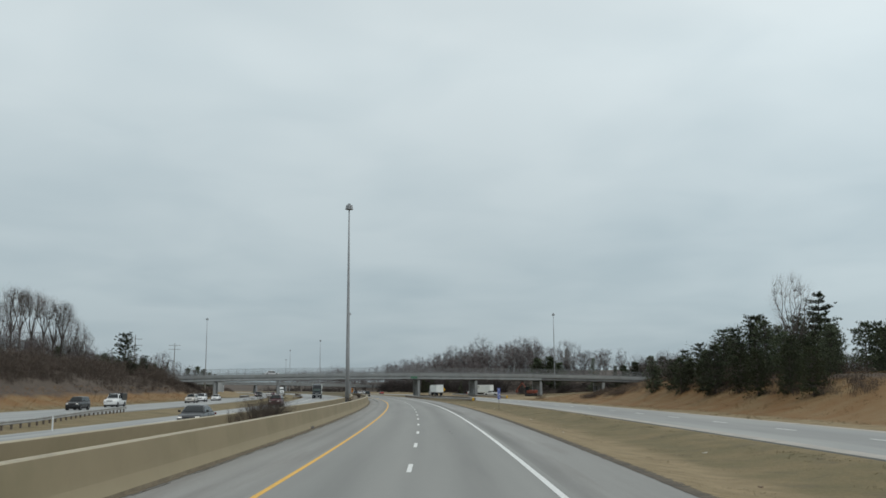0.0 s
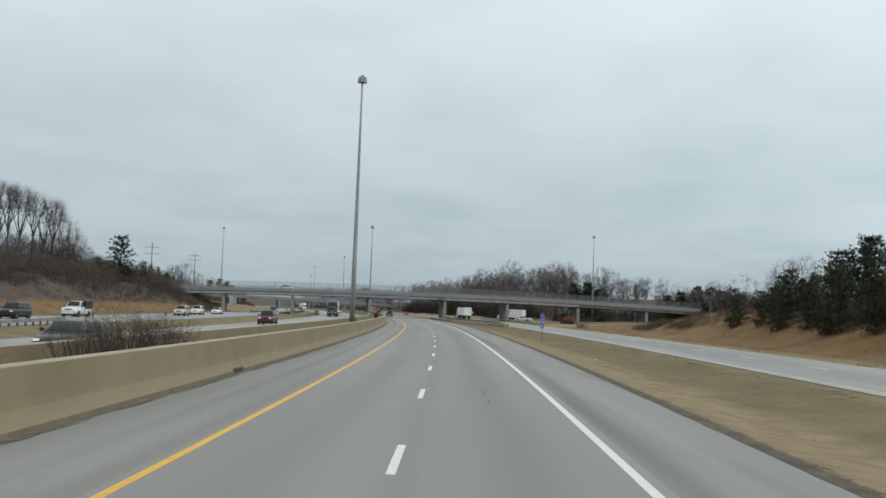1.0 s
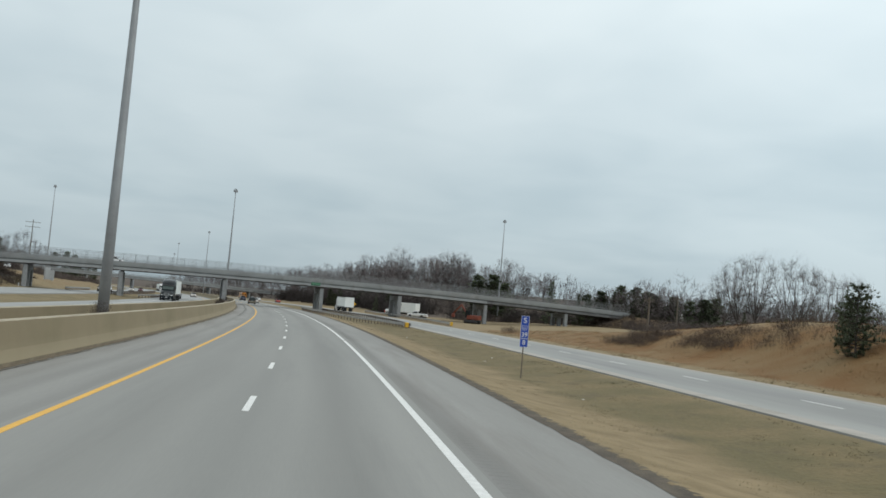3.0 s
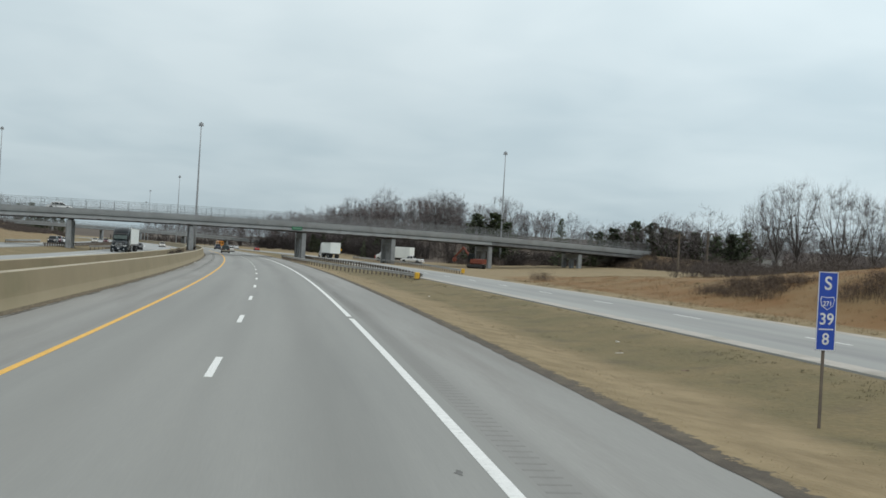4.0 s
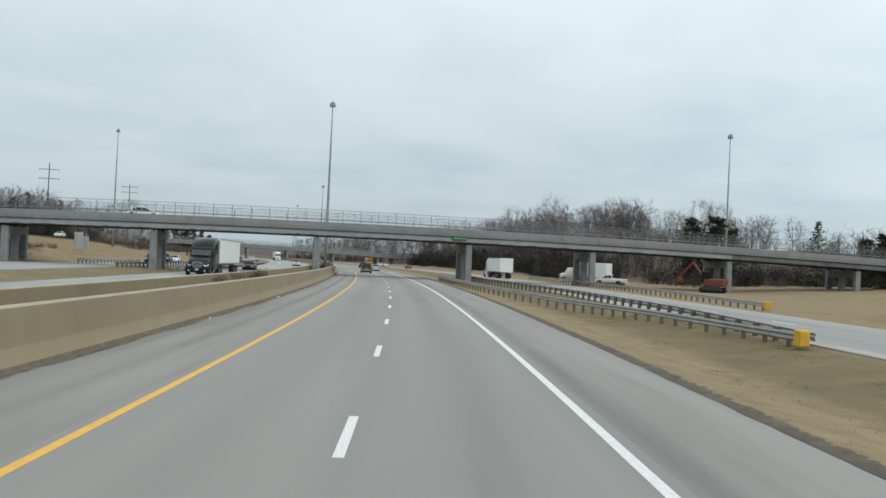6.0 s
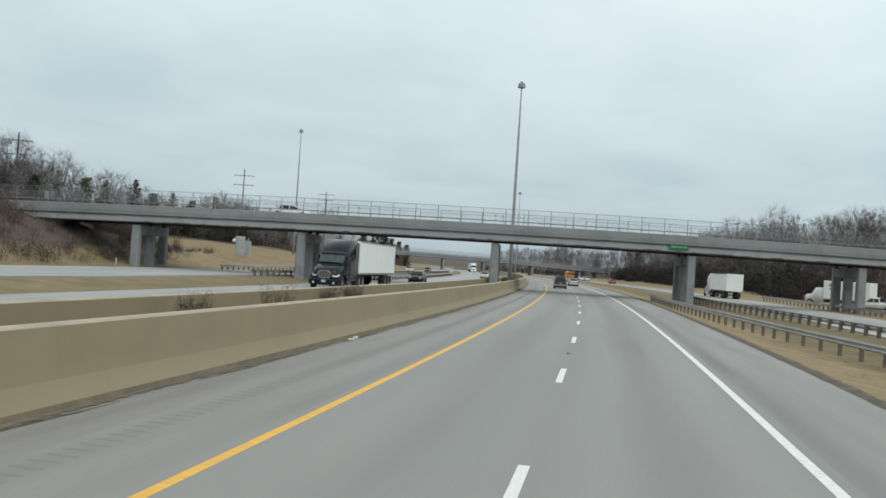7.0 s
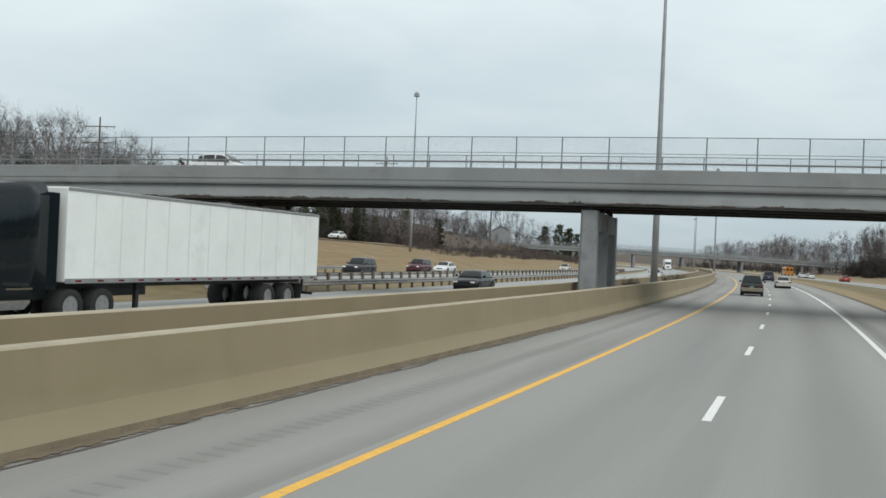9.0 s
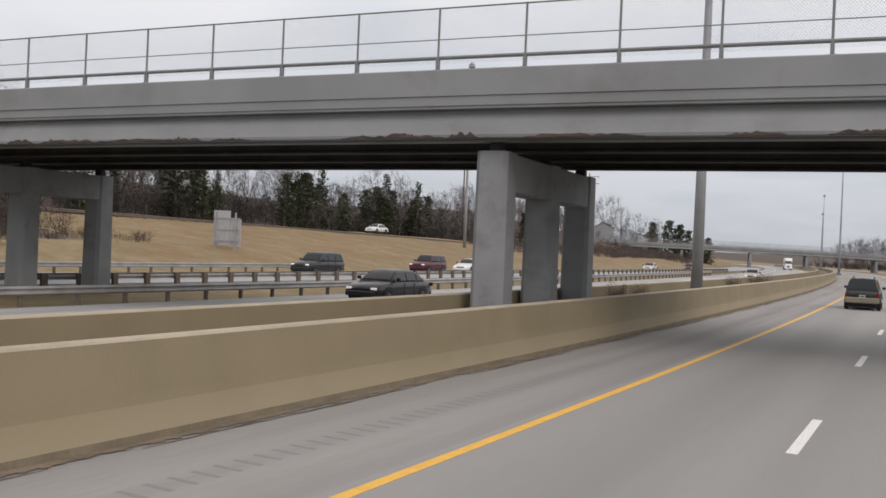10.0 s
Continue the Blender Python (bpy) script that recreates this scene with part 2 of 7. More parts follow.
# sky light on the flat top is put into this paler colour
M_BARRIER_TOP = material("sky_lit_barrier_cap", (0.43, 0.385, 0.285), (0.35, 0.31, 0.23), scale=0.9, rough=0.85, bump=0.003, fine=20, coords="World")


def lit_dusty_foot(mat, dust, z0, z1):
    """Puts sky light on the sloped foot, with pale road dust, into the colour; it thins out upwards with a cloudy edge.
    Adds faint upright stains.
    """
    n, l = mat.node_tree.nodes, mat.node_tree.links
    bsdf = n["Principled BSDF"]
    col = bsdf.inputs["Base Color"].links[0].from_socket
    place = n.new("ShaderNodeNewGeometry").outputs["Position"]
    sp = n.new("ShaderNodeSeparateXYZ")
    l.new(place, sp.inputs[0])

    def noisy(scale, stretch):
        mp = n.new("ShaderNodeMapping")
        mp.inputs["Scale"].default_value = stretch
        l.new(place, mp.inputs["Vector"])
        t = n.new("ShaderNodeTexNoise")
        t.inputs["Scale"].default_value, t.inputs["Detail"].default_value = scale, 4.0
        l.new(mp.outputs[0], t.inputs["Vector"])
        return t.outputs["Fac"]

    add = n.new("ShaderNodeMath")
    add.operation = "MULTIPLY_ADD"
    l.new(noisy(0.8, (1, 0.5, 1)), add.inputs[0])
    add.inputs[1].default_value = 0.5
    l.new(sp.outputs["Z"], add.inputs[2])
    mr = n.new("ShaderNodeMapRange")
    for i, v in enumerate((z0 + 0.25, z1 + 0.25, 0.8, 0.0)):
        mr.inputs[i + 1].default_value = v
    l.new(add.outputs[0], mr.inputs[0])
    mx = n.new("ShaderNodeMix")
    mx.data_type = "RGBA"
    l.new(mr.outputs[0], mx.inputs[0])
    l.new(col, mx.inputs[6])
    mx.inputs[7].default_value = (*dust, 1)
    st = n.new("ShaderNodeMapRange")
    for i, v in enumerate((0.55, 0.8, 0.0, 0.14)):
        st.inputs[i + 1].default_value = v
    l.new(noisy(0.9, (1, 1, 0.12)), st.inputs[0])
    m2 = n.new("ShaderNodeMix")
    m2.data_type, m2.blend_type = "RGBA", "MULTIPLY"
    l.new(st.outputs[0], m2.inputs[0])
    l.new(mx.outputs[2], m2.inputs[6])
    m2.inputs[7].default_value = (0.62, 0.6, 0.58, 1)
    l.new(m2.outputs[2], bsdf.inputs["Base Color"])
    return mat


# sky light on the up-facing foot is painted in along with the dust
lit_dusty_foot(M_BARRIER, (0.3, 0.255, 0.165), 0.12, 0.62)
M_CONCRETE = material("grey_bridge_concrete", (0.268, 0.282, 0.283), (0.226, 0.239, 0.242), scale=0.35, rough=0.85, bump=0.004, fine=15,
                      third=(0.2, 0.2, 0.195), third_scale=0.5, third_at=(0.52, 0.75), grain=0.05)
M_COLUMN = material("column_concrete", (0.27, 0.283, 0.288), (0.225, 0.235, 0.242), scale=0.7, rough=0.85, bump=0.004, fine=15,
                    third=(0.155, 0.16, 0.165), third_scale=0.8, third_at=(0.52, 0.75), grain=0.05)
M_GIRDER = material("grey_painted_steel", (0.215, 0.225, 0.225), (0.18, 0.19, 0.19), scale=0.6, rough=0.6, fine=9,
                    third=(0.13, 0.12, 0.11), third_scale=0.6, third_at=(0.56, 0.8), grain=0.04)
M_RUST = material("spalled_rusty_edge", (0.045, 0.039, 0.036), (0.09, 0.072, 0.063), scale=2, rough=0.95, bump=0.02, fine=14)
M_SPALL = material("fresh_spalled_concrete", (0.12, 0.085, 0.076), (0.075, 0.056, 0.05), scale=3, rough=0.95, bump=0.02, fine=14)
M_BEAM_DARK = material("dark_end_span_beam", (0.12, 0.124, 0.125), (0.09, 0.093, 0.094), scale=0.5, rough=0.8, fine=10, third=(0.07, 0.068, 0.066), third_scale=0.5, third_at=(0.5, 0.72), grain=0.05)
# near black: the shade under the deck is put into this steel's colour
M_DARK_STEEL = material("deck_shade_steel", (0.035, 0.033, 0.032), (0.055, 0.05, 0.046), scale=0.9, rough=0.8, fine=9)
M_GALV = material("galvanised_steel", (0.42, 0.44, 0.45), (0.34, 0.355, 0.365), scale=2.5, rough=0.5, metal=0.55, fine=30, grain=0.05)
M_POLE = material("mast_steel", (0.34, 0.355, 0.365), (0.28, 0.29, 0.3), scale=0.8, rough=0.55, metal=0.3, fine=12, grain=0.05)
M_FENCE = material("fence_steel", (0.22, 0.235, 0.235), scale=3, rough=0.6, metal=0.3)
M_POST = material("rusty_rail_post", (0.12, 0.1, 0.085), (0.17, 0.14, 0.11), scale=4, rough=0.85)
M_RAIL = material("weathered_guardrail", (0.36, 0.36, 0.35), (0.28, 0.275, 0.265), scale=1.2, rough=0.55, metal=0.4, fine=14, grain=0.06)
M_WOOD = material("grey_timber", (0.16, 0.13, 0.1), (0.11, 0.09, 0.07), scale=2, rough=0.9)
M_BARK = material("grey_brown_bark", (0.12, 0.102, 0.09), (0.082, 0.07, 0.061), scale=1.5, rough=0.95, fine=12, vary=0.25)
M_TWIG = material("bare_twigs", (0.125, 0.104, 0.097), (0.088, 0.073, 0.068), scale=0.4, rough=0.95, vary=0.25)
M_TWIG_PALE = material("pale_bare_twigs", (0.16, 0.138, 0.127), (0.115, 0.1, 0.092), scale=0.4, rough=0.95, vary=0.2)
M_NEEDLE = material("pine_needles", (0.06, 0.08, 0.042), (0.09, 0.106, 0.056), scale=0.8, rough=0.85, fine=9, vary=0.25, grain=0.2, islands=0.35)
M_STRAW = material("straw_blades", (0.36, 0.29, 0.17), (0.26, 0.21, 0.115), scale=0.15, rough=0.95, coords="World", islands=0.35)
M_BARK_FAR = material("far_bark", (0.1, 0.087, 0.082), (0.075, 0.065, 0.061), scale=0.3, rough=0.95, coords="World")
# lighter and greyer than the near twigs: distance haze worked into the colour
M_TWIG_FAR = material("hazed_far_twigs", (0.15, 0.127, 0.125), (0.1, 0.085, 0.084), scale=0.05, rough=0.95, coords="World", islands=0.2)
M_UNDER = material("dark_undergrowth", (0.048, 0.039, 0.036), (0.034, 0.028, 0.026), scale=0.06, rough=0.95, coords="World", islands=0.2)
M_BRUSH = material("dark_winter_brush", (0.06, 0.047, 0.039), (0.094, 0.072, 0.056), scale=0.7, rough=0.95, vary=0.25)
M_WEED = material("dead_weeds", (0.125, 0.092, 0.068), (0.085, 0.062, 0.047), scale=0.5, rough=0.95, coords="World", islands=0.35)
M_HAZEL = material("grey_brown_stems", (0.108, 0.087, 0.077), (0.074, 0.06, 0.054), scale=0.2, rough=0.95, coords="World", islands=0.3)
M_TUFT = material("dark_grass_tufts", (0.14, 0.12, 0.064), (0.095, 0.079, 0.046), scale=0.3, rough=0.95, coords="World", islands=0.35)
M_DUST = material("road_dust", (0.22, 0.18, 0.125), (0.16, 0.13, 0.09), scale=1.4, rough=0.95, bump=0.01, fine=16, coords="World", third=(0.16, 0.13, 0.092), third_scale=1.1, third_at=(0.5, 0.75))
# distance haze is mixed into this pale grey
M_FAR_WOOD = material("hazed_far_woods", (0.27, 0.265, 0.27), (0.22, 0.218, 0.222), scale=0.05, rough=1.0, coords="World", fine=0.6, grain=0.2)
M_TYRE = material("tyre_rubber", (0.018, 0.018, 0.018), scale=4, rough=0.85)
M_RIM = material("alloy_rim", (0.45, 0.46, 0.47), scale=6, rough=0.35, metal=0.8)
M_TRIM = material("black_trim", (0.02, 0.02, 0.021), scale=5, rough=0.6)
M_CHROME = material("chrome", (0.6, 0.6, 0.6), scale=6, rough=0.15, metal=1.0)
M_GLASS = glass_dark("tinted_glass")
M_HEADLIGHT = material("headlight_lens", (0.6, 0.61, 0.6), scale=8, rough=0.15, grain=0.03)
M_LIT = glow("lit_headlight", (0.8, 0.79, 0.74), 0.35)
M_TAIL = material("red_tail_lens", (0.16, 0.008, 0.008), scale=6, rough=0.25)
M_PLATE = material("plate_white", (0.55, 0.56, 0.58), scale=8, rough=0.5)
M_BAR = material("dark_bar", (0.05, 0.05, 0.055), scale=8, rough=0.6)

# ---- helpers for shapes ----
def finish(name, bm, mat, smooth=False):
    me = bpy.data.meshes.new(name)
    bm.to_mesh(me)
    bm.free()
    for m in (mat if isinstance(mat, (list, tuple)) else [mat]):
        me.materials.append(m)
    if smooth:
        me.polygons.foreach_set("use_smooth", [True] * len(me.polygons))
    return new(name, me)


def part(name, bm, mat, parent, label="", smooth=False):
    ob = finish(name, bm, mat, smooth)
    ob.parent = parent
    if label:
        tagged(ob, label)
    return ob


def shared_part(name, me, parent, m):
    ob = new(name, me)
    ob.parent = parent
    ob.matrix_basis = m
    return ob


def box(bm, x, y, z, sx, sy, sz, bevel=0.0, m=None):
    """A box about (x, y, z), slightly rounded if bevel is given."""
    r = bmesh.ops.create_cube(bm, size=1.0)
    vs = r["verts"]
    for v in vs:
        v.co = Vector((v.co.x * sx + x, v.co.y * sy + y, v.co.z * sz + z))
    if bevel:
        es = list({e for v in vs for e in v.link_edges})
        out = bmesh.ops.bevel(bm, geom=es, offset=bevel, segments=1, affect="EDGES")
        vs = list({v for f in out["faces"] for v in f.verts} | {v for v in vs if v.is_valid})
    if m is not None:
        bmesh.ops.transform(bm, matrix=m, verts=vs)
    return vs


def tube(bm, a, b, r0, r1, sides=10, caps=True):
    a, b = Vector(a), Vector(b)
    way = (b - a).normalized()
    q = way.to_track_quat("Z", "Y")
    rings = []
    for p, r in ((a, r0), (b, r1)):
        rings.append([bm.verts.new(p + q @ Vector((r * math.cos(2 * math.pi * i / sides), r * math.sin(2 * math.pi * i / sides), 0))) for i in range(sides)])
    for i in range(sides):
        j = (i + 1) % sides
        bm.faces.new((rings[0][i], rings[0][j], rings[1][j], rings[1][i]))
    if caps:
        bm.faces.new(list(reversed(rings[0])))
        bm.faces.new(rings[1])


def loft(bm, rings, closed=True, caps=True):
    """Skin rings of points of equal length."""
    made = [[bm.verts.new(p) for p in ring] for ring in rings]
    n = len(made[0])
    for a, b in zip(made, made[1:]):
        for i in range(n if closed else n - 1):
            j = (i + 1) % n
            bm.faces.new((a[i], a[j], b[j], b[i]))
    if caps and closed:
        bm.faces.new(list(reversed(made[0])))
        bm.faces.new(made[-1])
    bmesh.ops.recalc_face_normals(bm, faces=bm.faces)


def empty(name, m=None):
    ob = new(name)
    ob.empty_display_size = 0.2
    if m is not None:
        ob.matrix_basis = m
    return ob


# ---- the line of the road: stations s along the lane dashes, d to the right of them ----
BEND_S = np.arange(-50, 900, 75.0)
BEND = (0.00036, 0.000378, 0.000404, 0.000573, 0.000499, 0.000537, 0.000508, 0.000482, 0.00046, 0.000443, 0.00043, 0.000422, 0.000417)
LINE_S = np.arange(-300, 2602, 2.0)
bend = np.where(LINE_S > 1100, 0.0, np.interp(LINE_S, BEND_S, BEND))
LINE_H = np.concatenate([[0], np.cumsum((bend[1:] + bend[:-1]) * 1.0)])
LINE_H -= np.interp(0, LINE_S, LINE_H)
mid = (LINE_H[1:] + LINE_H[:-1]) / 2
LINE_X = np.concatenate([[0], np.cumsum(-np.sin(mid) * 2)])
LINE_Y = np.concatenate([[0], np.cumsum(np.cos(mid) * 2)])
LINE_X -= np.interp(0, LINE_S, LINE_X)
LINE_Y -= np.interp(0, LINE_S, LINE_Y)


def heading(s):
    return float(np.interp(s, LINE_S, LINE_H))


def spot(s, d, z=0.0):
    h = heading(s)
    return Vector((float(np.interp(s, LINE_S, LINE_X)) + d * math.cos(h), float(np.interp(s, LINE_S, LINE_Y)) + d * math.sin(h), z))


def stand(s, d, z=0.0, turn=0.0):
    """Pose at a station, facing along the road, turned to the left by turn degrees."""
    p = spot(s, d, z)
    return pose(p.x, p.y, p.z, 0, 0, math.degrees(heading(s)) + turn)


def step(x, a, b):
    t = min(max((x - a) / (b - a), 0.0), 1.0)
    return t * t * (3 - 2 * t)


def ground_z(s, d):
    """Height of the natural ground."""
    z = -0.14 + 0.11 * (step(d, 6.8, 7.5) * (1 - step(d, 16.2, 18)) + step(d, 26.4, 27.8) + step(-d, 23, 24.4) * (1 - step(-d, 34, 35.5)) + step(-d, 47.5, 49.5))
    if d > 6:
        z -= 0.38 * step(d, 6.8, 10.5) * (1 - step(d, 12, 16.2)) * (1 - step(s, 320, 380))
        crest = float(np.interp(s, (60, 130, 150, 155, 161, 168, 173, 177, 182, 188, 196, 205, 214, 225, 240), (3.7, 4.0, 4.2, 4.05, 3.53, 3.0, 2.8, 2.46, 2.12, 1.8, 1.45, 1.15, 0.78, 0.4, 0.0)))
        z += crest * step(d, 28.8, 42) ** 1.2
        z += 1.8 * step(d, 45, 95) * (1 - step(s, 300, 420))
        z += (1.5 * step(d, 38, 52) + 9.5 * step(d, 48, 96)) * step(s, 350, 420) * (1 - 0.6 * step(s, 600, 800))
    if d < -20:
        z -= 0.3 * step(-d, 23, 27) * (1 - step(-d, 30, 34))
        before = 1 - step(s, 296, 322)
        bank = 6.2 * step(-d, 49.5, 66) + 2.2 * step(-d, 66, 95) + 4 * step(-d, 95, 150)
        hill = 2.0 * step(-d, 43, 56) + 2.4 * step(-d, 56, 76) * (1 - 0.45 * step(s, 380, 520)) + 9.5 * step(-d, 84, 150)
        hill += 5.5 * step(-d, 62, 92) * step(s, 560, 630) * (1 - step(s, 720, 820))
        z += bank * before * step(s, -60, 40) * 1.0 + hill * (1 - before)
    far = max(abs(d) - 180, 0) / 300 + max(s - 900, 0) / 500
    z += 6.0 * min(far, 1.6) * (0.6 + 0.4 * math.sin(d * 0.006 + s * 0.004))
    z += (0.25 * noise.noise((s * 0.06, d * 0.09, 0.3)) + 0.12 * noise.noise((s * 0.21, d * 0.3, 1.3))) * min(max(d - 28, -d - 50, 0) / 8, 1.0)
    return z



# ground, one sheet to the horizon
GS_ = sorted(set(list(range(-120, 0, 12)) + list(range(0, 420, 6)) + list(range(420, 900, 24)) + list(range(900, 2600, 120))))
GD_ = sorted(set([-1500, -1000, -700, -500, -380, -300, -240, -200, -170] + list(range(-150, -60, 6)) + [-60, -57, -54, -51.5, -49.5, -47, -45, -43, -39, -35, -33.5,
             -30, -27, -24, -22, -16, -9, 0, 6.6, 7.5, 8.5, 10, 11.5, 13, 14.5, 16, 18, 22, 25, 26.6, 28.5, 30.5, 33, 35.5, 38, 41, 44, 48] + list(range(52, 150, 6))
             + [160, 180, 210, 250, 300, 380, 500, 700, 1000, 1500]))
verts = [tuple(spot(s, d, ground_z(s, d))) for s in GS_ for d in GD_]
nd = len(GD_)
faces = [(i * nd + j, i * nd + j + 1, (i + 1) * nd + j + 1, (i + 1) * nd + j) for i in range(len(GS_) - 1) for j in range(nd - 1)]
me = bpy.data.meshes.new("ground")
me.from_pydata(verts, [], faces)
me.materials.append(M_GROUND)
me.polygons.foreach_set("use_smooth", [True] * len(faces))
dry = [1.0 - step(d, 8.0, 12.5) if 0 < d < 16 else (0.55 if d > 25 else (0.42 if s > 300 and d < -40 else 0.25)) for s in GS_ for d in GD_]
rust = [max(step(d, 28.5, 32) * (1 - 0.75 * step(d, 38, 42)) * (1 - 0.4 * step(s, 185, 205)) * (1 - step(s, 215, 245)), step(-d, 50, 54) * (1 - step(-d, 90, 110)) * (1 - step(s, 240, 285)), 0.36 * step(-d, 44, 50) * step(s, 300, 330)) for s in GS_ for d in GD_]
me.attributes.new("dry", "FLOAT", "POINT").data.foreach_set("value", dry)
me.attributes.new("rust", "FLOAT", "POINT").data.foreach_set("value", rust)
litter = [max(step(d, 40, 50) * step(s, 340, 375), step(d, 84, 95) * step(s, 200, 240), step(d, 37.5, 42) * (1 - step(s, 135, 150)), step(-d, 53.5, 57) * (1 - step(s, 315, 330)), step(-d, 77, 84)) for s in GS_ for d in GD_]
me.attributes.new("litter", "FLOAT", "POINT").data.foreach_set("value", litter)
ground = tagged(new("ground", me), "dry tan winter grass verges and rusty banks", "ground", kind="structure")


def ribbon(name, edges, s0, s1, z, mat, thick=0.25, every=6.0, parent=None):
    """Pavement between two edges, each a d or a function of s, with a skirt down its sides. Its UV is in metres."""
    left, right = [(e if callable(e) else (lambda s, e=e: e)) for e in edges]
    zz = z if callable(z) else (lambda s: z)
    n = max(int((s1 - s0) / every), 1)
    vs, fs, uv = [], [], []
    for i in range(n + 1):
        s = s0 + (s1 - s0) * i / n
        a, b = left(s), right(s)
        h = zz(s)
        vs += [tuple(spot(s, a, h - thick)), tuple(spot(s, a, h)), tuple(spot(s, b, h)), tuple(spot(s, b, h - thick))]
        uv += [(a - thick, s), (a, s), (b, s), (b + thick, s)]
    for i in range(n):
        for k in range(3):
            fs.append((4 * i + k, 4 * i + k + 1, 4 * i + k + 5, 4 * i + k + 4))
    me = bpy.data.meshes.new(name)
    me.from_pydata(vs, [], fs)
    lay = me.uv_layers.new(name="UVMap")
    lay.data.foreach_set("uv", [c for f in fs for v in f for c in uv[v]])
    me.materials.append(mat)
    ob = new(name, me)
    if parent:
        ob.parent = parent
    return ob



# main carriageway
road = tagged(ribbon("road_main", (-3.72, 4.12), -120, 1500, 0.0, M_LANE), "grey worn asphalt motorway carriageway with two lanes", "road", kind="structure")
tagged(ribbon("road_shoulder_right", (4.125, 7.0), -120, 1500, -0.012, M_SHOULDER), "paler asphalt shoulder beside the white edge line", "shoulder", kind="structure")
tagged(ribbon("road_shoulder_left", (-6.95, -3.725), -120, 1500, -0.012, M_SHOULDER), "paler asphalt shoulder along the barrier", "shoulder", kind="structure")
line_l = ribbon("edge_line", (-3.57, -3.41), -120, 1200, 0.005, M_YELLOW_LINE, 0.004, parent=road)
tagged(line_l, "solid yellow edge line")
line_r = ribbon("edge_line", (3.73, 3.91), -120, 141.5, 0.005, M_WHITE_LINE, 0.004, parent=road)
tagged(line_r, "solid white edge line")
line_r2 = ribbon("edge_line", (3.73, 3.91), 142.4, 1200, 0.005, M_WHITE_LINE, 0.004, parent=road)
tagged(line_r2, "solid white edge line")
bm = bmesh.new()
box(bm, 0, 1.525, 0.0015, 0.15, 3.05, 0.007)
dash_me = bpy.data.meshes.new("lane_dash")
bm.to_mesh(dash_me)
bm.free()
lay = dash_me.uv_layers.new(name="UVMap")
dash_me.materials.append(M_WHITE_LINE)
for k in range(-4, 40):
    s = 3.74 + 12.192 * k
    p = spot(s, 0, 0.0015)
    shared_part("lane_dash", dash_me, road, pose(p.x, p.y, p.z, 0, 0, math.degrees(heading(s + 1.5))))

# opposite carriageway, collector road beyond it, ramp on the right
road_o = tagged(ribbon("road_opposite", (-24.0, -10.6), -120, 1500, 0.0, M_PALE_ROAD), "pale grey concrete opposite carriageway", "road", kind="structure")
tagged(ribbon("edge_line", (-20.75, -20.6), -120, 1200, 0.005, M_WHITE_LINE, 0.004, parent=road_o), "solid white edge line")
tagged(ribbon("edge_line", (-13.4, -13.25), -120, 1200, 0.005, M_YELLOW_LINE, 0.004, parent=road_o), "solid yellow edge line")
for k in range(-4, 50):
    s = 8.0 + 12.192 * k
    p = spot(s, -17.0, 0.0015)
    shared_part("lane_dash", dash_me, road_o, pose(p.x, p.y, p.z, 0, 0, math.degrees(heading(s + 1.5))))


def coll_right(s):
    return -35.2 + 1.6 * step(s, 285, 330) + 9.0 * step(s, 330, 640)


def coll_left(s):
    return -48.6 + 5.6 * step(s, 280, 330) + 8.0 * step(s, 330, 640)


tagged(ribbon("road_collector", (coll_left, coll_right), -120, 640, 0.0, M_PALE_ROAD), "pale concrete collector road beyond the grass strip", "road", kind="structure")


def ramp_left(s):
    return 16.5 - 0.0 * s + 2.6 * step(s, 215, 330) - 3.0 * step(s, 330, 560)


def ramp_right(s):
    return 26.6 + 1.5 * step(s, 215, 330) - 4.0 * step(s, 330, 560)


road_r = tagged(ribbon("road_ramp", (ramp_left, ramp_right), -120, 900, 0.0, M_RAMP), "pale grey ramp road beyond the grass strip", "road", kind="structure")
tagged(ribbon("border_strip", (lambda s: ramp_left(s) + 0.02, lambda s: ramp_left(s) + 0.95 + 0.1 * noise.noise((s * 0.2, 0, 0))), -120, 700, 0.005, M_BORDER, 0.004, 3.0, parent=road_r), "pale worn border strip")
tagged(ribbon("border_strip", (lambda s: ramp_right(s) - 0.9 - 0.1 * noise.noise((s * 0.2, 4, 0)), lambda s: ramp_right(s) - 0.02), -120, 700, 0.005, M_BORDER, 0.004, 3.0, parent=road_r), "pale worn border strip")
for k in range(-4, 60):
    s = 5.0 + 12.192 * k
    p = spot(s, (ramp_left(s) + ramp_right(s)) / 2 + 0.6, 0.0015)
    shared_part("lane_dash", dash_me, road_r, pose(p.x, p.y, p.z, 0, 0, math.degrees(heading(s + 1.5))))

